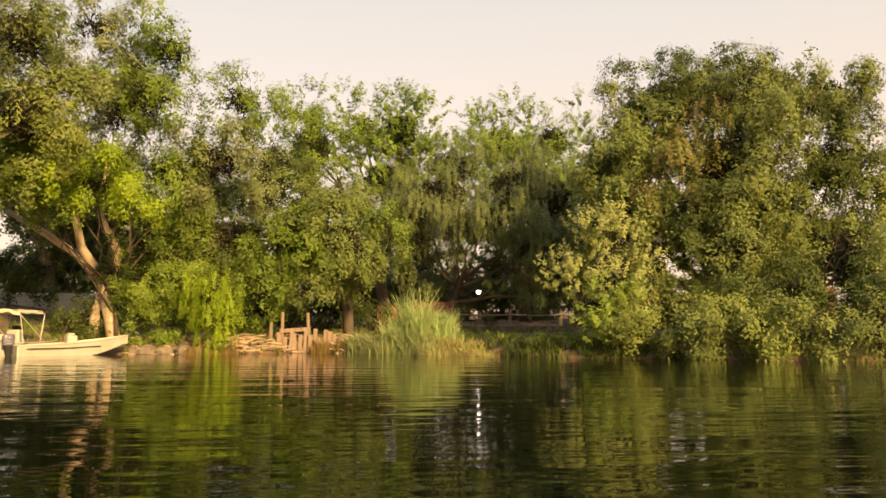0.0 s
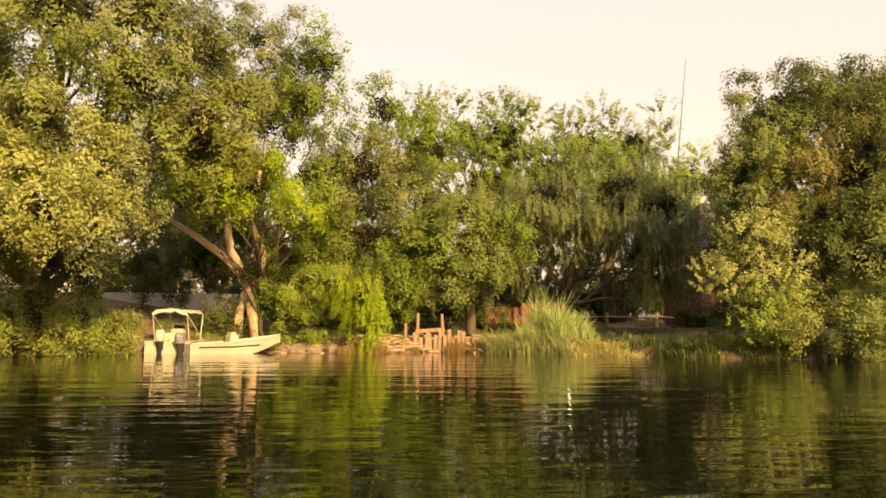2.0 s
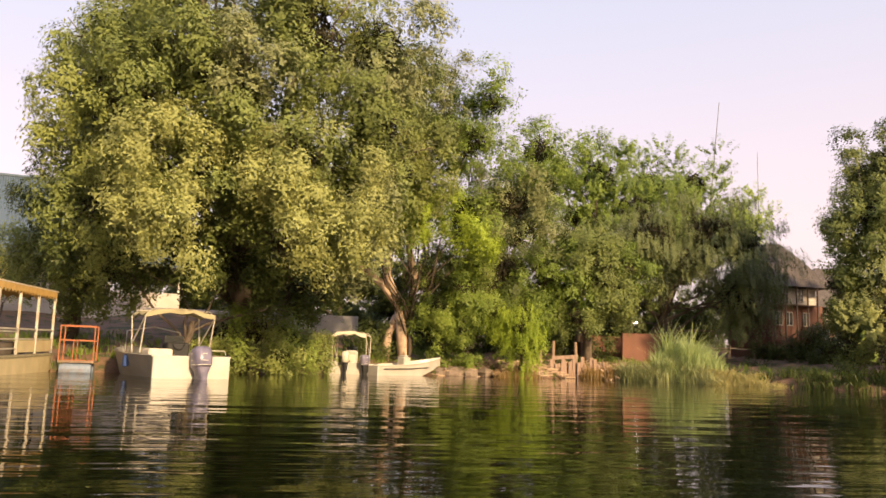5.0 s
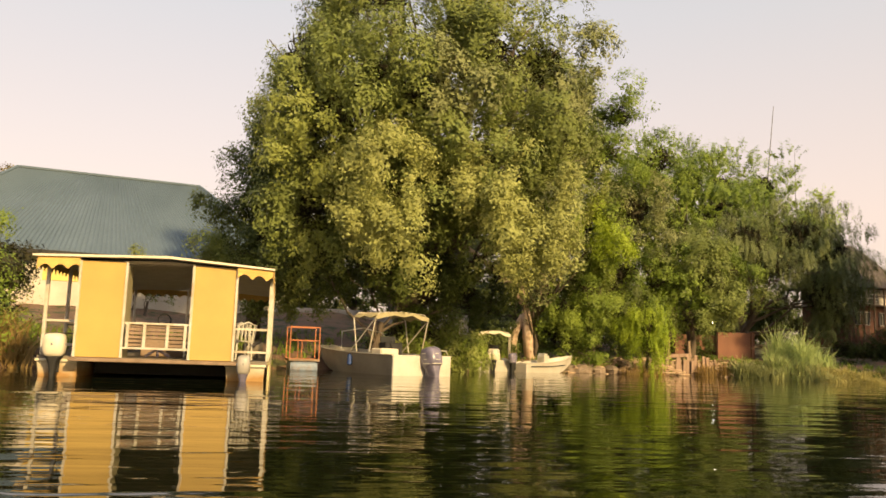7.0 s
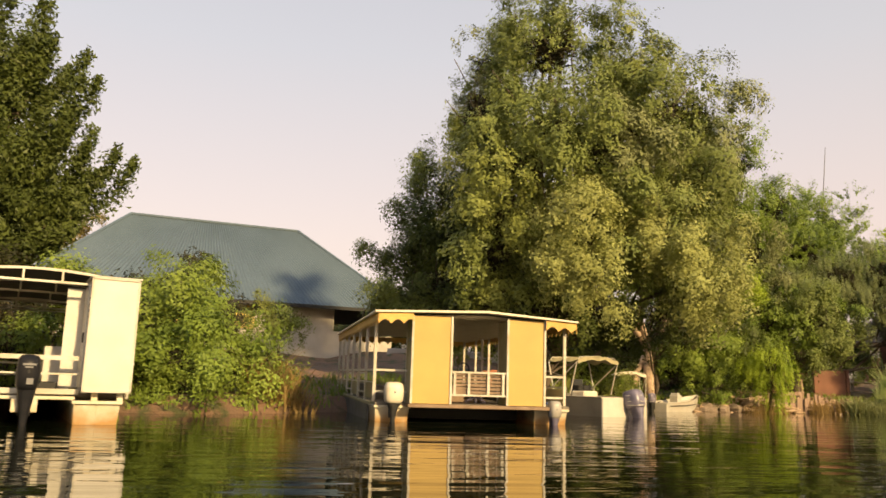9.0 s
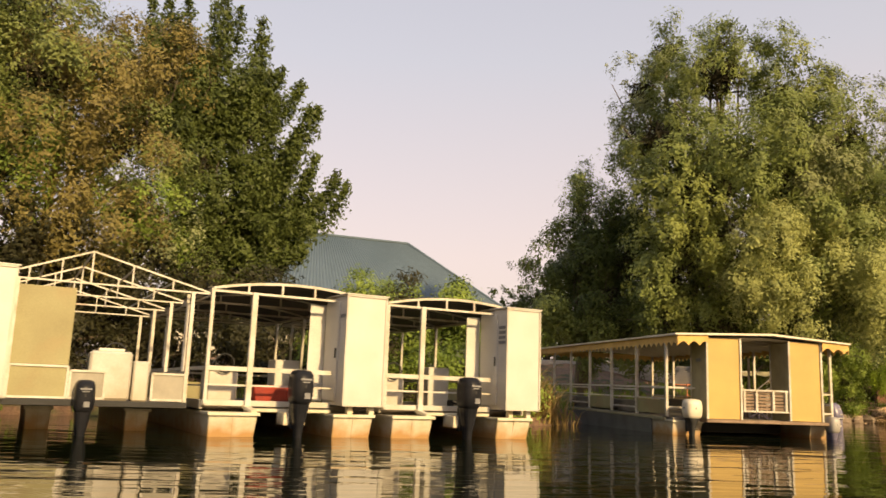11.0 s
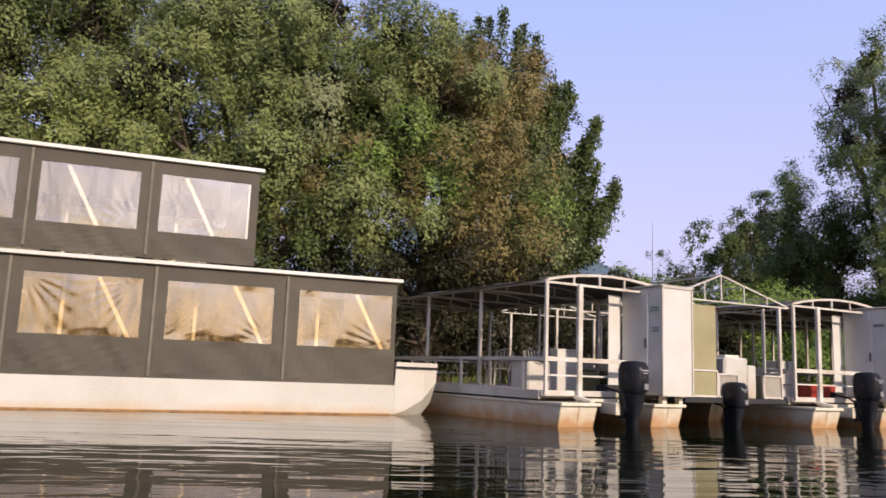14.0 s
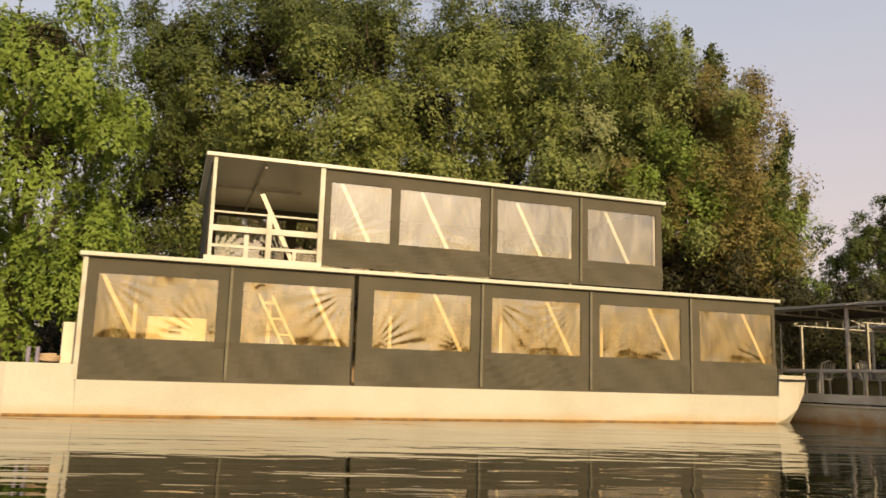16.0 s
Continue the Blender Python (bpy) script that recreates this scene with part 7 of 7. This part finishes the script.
    def vinyl(a, b, y, z0, z1, parent, seed, mat=M_VINYL):
        """Clear sheet sewn in at its edges: folds fan out from two corners, shallow billows in between."""
        r = np.random.default_rng(seed)
        nx, nz = 56, 30
        wide, high = b - a, z1 - z0
        corners = [((0, 1), (1, 1), (1, 0), (0, 0))[k] for k in r.choice(4, 2, replace=False)]
        folds = [(cu * wide, cw * high, r.uniform(14, 24), r.uniform(0, 6), r.uniform(0.4, 0.75)) for cu, cw in corners]
        ph, side = r.uniform(0, 6, 4), r.integers(0, 2)
        v = []
        for j in range(nz + 1):
            for i in range(nx + 1):
                u, w = i / nx * wide, j / nz * high
                edge = min(1.0, 12 * min(u, wide - u) / wide, 9 * min(w, high - w) / high)
                d = 0.004 * math.sin(3.1 * u + 1.3 * w + ph[0]) + 0.0016 * math.sin(9.0 * u - 5.0 * w + ph[1])
                for fu, fw, n_f, p_f, reach in folds:
                    dx, dz = abs(u - fu), abs(w - fw)
                    dist = math.hypot(dx, dz)
                    d += 0.0042 * math.sin(n_f * 1.6 * math.atan2(dz, dx + 0.02) + p_f) * math.exp(-(dist / reach) ** 2) * min(1.0, dist / 0.18)
                d += 0.0018 * math.sin(62 * u + 2.5 * math.sin(4 * w + ph[2])) * math.exp(-abs(u - side * wide) / 0.16)
                v.append((a + u, y + 0.004 + d * edge, z0 + w))
        f = [(j * (nx + 1) + i, j * (nx + 1) + i + 1, (j + 1) * (nx + 1) + i + 1, (j + 1) * (nx + 1) + i) for j in range(nz) for i in range(nx)]
        ob = part("vinyl_window", Geo().add(v, f), mat, parent, "wrinkled clear vinyl window", smooth=True)
        ob.visible_shadow = False
        return ob

    # lower deck sides
    lo = canvas_wall("canvas_side", 0.0, 4.335, 0.0, 0.53, 2.5, wins[:2], 1.23, 2.25, root, "olive canvas side curtain")
    lo2 = canvas_wall("canvas_side", 4.415, L, 0.0, 0.53, 2.5, wins[2:], 1.23, 2.25, root, "olive canvas side curtain")
    for i, (a, b) in enumerate(wins):
        vinyl(a, b, 0.0, 1.23, 2.25, lo if i < 2 else lo2, 300 + i)
    back = canvas_wall("canvas_side", 0.0, L, B, 0.53, 2.5, wins, 1.23, 2.25, root, "olive canvas side curtain")
    for i, (a, b) in enumerate(wins):
        vinyl(a, b, B, 1.23, 2.25, back, 320 + i, M_DULLVINYL)
    part("canvas_end", Geo().box(L - 0.012, L + 0.012, 0.05, B - 0.05, 0.56, 2.5), M_OLIVE, root, "olive canvas end curtain")
    part("canvas_end", Geo().box(-0.012, 0.012, 0.05, B - 0.05, 0.56, 2.5), M_OLIVE, root, "olive canvas end curtain")
    for i in range(1, 6):
        x = (wins[i - 1][1] + wins[i][0]) / 2
        if i != 2:
            part("seam", Geo().box(x - 0.022, x + 0.022, -0.055, -0.014, 0.6, 2.48), M_SEAM, root)
    part("corner_post", Geo().bar((-0.03, 0.0, 0.56), (-0.03, 0.0, 2.5), 0.07), M_TUBE, root)
    part("slit_post", Geo().bar((4.4, 0.3, 0.56), (4.4, 0.3, 2.5), 0.05), M_TUBE, root)
    part("lower_roof", Geo().box(-0.12, L + 0.1, -0.1, B + 0.1, 2.51, 2.58), M_HULLWHITE, root, "thin cream roof edge of the lower deck", bevel=0.01)
    # frame inside: poles and slanting straps behind the windows
    for i, (a, b) in enumerate(wins):
        part("pole", Geo().bar((a + 0.55, 0.9, 0.56), (a + 0.55, 0.9, 2.5), 0.06), M_TUBE, root)
        x0 = b - 0.75 if i else a + 0.02
        part("strap", Geo().bar((x0, 0.045, 2.32), (x0 + 0.62, 0.045, 1.15), 0.012, 0.065), M_WHITE, root, "slanting white strap")
    lad = part("ladder", Geo().bar((2.58, 0.4, 2.4), (3.53, 0.4, 0.6), 0.045).bar((2.8, 0.4, 2.4), (3.75, 0.4, 0.6), 0.045), M_TUBE, root, "steep white ladder")
    for k in range(6):
        t = 0.1 + 0.15 * k
        part("rung", Geo().bar((2.58 + 0.95 * t, 0.4, 2.4 - 1.8 * t), (2.8 + 0.95 * t, 0.4, 2.4 - 1.8 * t), 0.035), M_TUBE, lad)
    loc = part("locker", Geo().box(0.95, 1.9, 0.35, 0.9, 0.57, 1.62), M_CABIN, root, "cream locker with a printed notice", bevel=0.02)
    part("notice", Geo().box(1.3, 1.5, 0.335, 0.348, 1.42, 1.47).box(1.3, 1.5, 0.335, 0.348, 1.34, 1.39), M_BAR, loc)
    for x0, x1 in ((5.0, 7.0), (7.6, 9.6), (10.2, 12.6)):
        part("bench", Geo().box(x0, x1, B - 1.2, B - 0.5, 0.57, 1.05), M_WOOD, root, bevel=0.02)
    # upper deck
    z0, z1 = 2.62, 4.36
    uw = [(3.85, 4.95), (5.12, 6.7), (7.04, 8.62), (8.97, 10.52)]
    up = canvas_wall("upper_canvas", 3.74, 10.66, 0.0, z0, z1, uw, 3.1, 4.13, root, "olive canvas upper curtain")
    for i, (a, b) in enumerate(uw):
        vinyl(a, b, 0.0, 3.1, 4.13, up, 340 + i, M_SKYVINYL)
        part("pole", Geo().bar((a + 0.35, 1.4, z0), (a + 0.35, 1.4, z1), 0.05), M_TUBE, root)
        part("strap", Geo().bar((a + 0.15 + 0.22 * (i > 0), 0.045, 4.2), (a + 0.75 + 0.22 * (i > 0), 0.045, 3.05), 0.012, 0.065), M_WHITE, root, "slanting white strap")
    ub = canvas_wall("upper_canvas", 1.8, 10.66, B, z0, z1, [(2.1, 3.6)] + uw, 3.1, 4.13, root, "olive canvas upper curtain")
    for i, (a, b) in enumerate([(2.1, 3.6)] + uw):
        vinyl(a, b, B, 3.1, 4.13, ub, 360 + i, M_SKYVINYL)
    part("upper_end", Geo().box(10.648, 10.672, 0.04, B - 0.04, z0, z1), M_OLIVE, root, "olive canvas end curtain")
    part("upper_end", Geo().box(1.79, 1.81, 0.4, B - 0.04, z0, z1), M_OLIVE, root, "olive canvas end curtain")
    part("post", Geo().bar((10.52, 0.05, 3.1), (10.52, 0.05, 4.14), 0.06), M_WHITE, root)
    for x in (6.9, 8.8):
        part("seam", Geo().box(x - 0.02, x + 0.02, -0.055, -0.014, z0 + 0.05, z1 - 0.03), M_SEAM, root)
    part("upper_roof", Geo().box(1.68, 10.74, -0.08, B + 0.08, z1, z1 + 0.07), M_HULLWHITE, root, "thin cream upper roof edge", bevel=0.01)
    part("upper_floor_edge", Geo().box(1.75, 3.72, -0.05, 0.03, 2.585, 2.66), M_HULLWHITE, root)
    part("post", Geo().bar((3.68, 0.0, 2.6), (3.68, 0.0, z1), 0.09), M_WHITE, root, bevel=0.006)
    part("post", Geo().bar((1.84, 0.0, 2.6), (1.84, 0.0, z1), 0.06), M_WHITE, root)
    rail = part("balcony_rail", Geo().bar((1.84, 0.0, 3.14), (3.68, 0.0, 3.14), 0.05, 0.1).bar((1.84, 0.0, 3.42), (3.68, 0.0, 3.42), 0.03).bar((1.84, 0.0, 2.84), (3.68, 0.0, 2.84), 0.05), M_WHITE, root, "white balcony rail")
    part("rail_post", Geo().bar((2.8, 0.0, 2.62), (2.8, 0.0, 3.45), 0.09), M_WHITE, rail)
    part("rail_post", Geo().bar((2.43, 0.0, 2.62), (2.43, 0.0, 3.05), 0.08), M_WHITE, rail)
    part("rail_post", Geo().bar((3.25, 0.0, 2.62), (3.25, 0.0, 2.85), 0.06), M_WHITE, rail)
    part("strap", Geo().bar((2.7, 0.5, 3.9), (3.3, 0.5, 2.7), 0.012, 0.08), M_CREAM, root)
    part("roof_rib", Geo().bar((1.9, 2.0, 4.3), (3.6, 2.0, 4.3), 0.05).bar((2.7, 0.1, 4.3), (2.7, B, 4.3), 0.05), M_TUBE, root)
    # foredeck clutter
    part("switch_box", Geo().box(-0.3, -0.1, 0.3, 0.5, 0.8, 1.46), M_CREAM, root, bevel=0.01)
    for x in (-0.75, -0.62):
        part("bollard", Geo().tube([(x, 0.25, 0.78), (x, 0.25, 1.05)], 0.035, 8), M_GREYMOTOR, root)
    part("coiled_rope", Geo().tube([(-0.45 + 0.16 * math.cos(a), 0.35 + 0.16 * math.sin(a), 0.83 + 0.006 * a) for a in np.linspace(0, 18, 50)], 0.018, 5), M_DRIFT, root)
    return root


houseboat(pose(-62.29, 6.67, 0, 0, 0, 13.2))
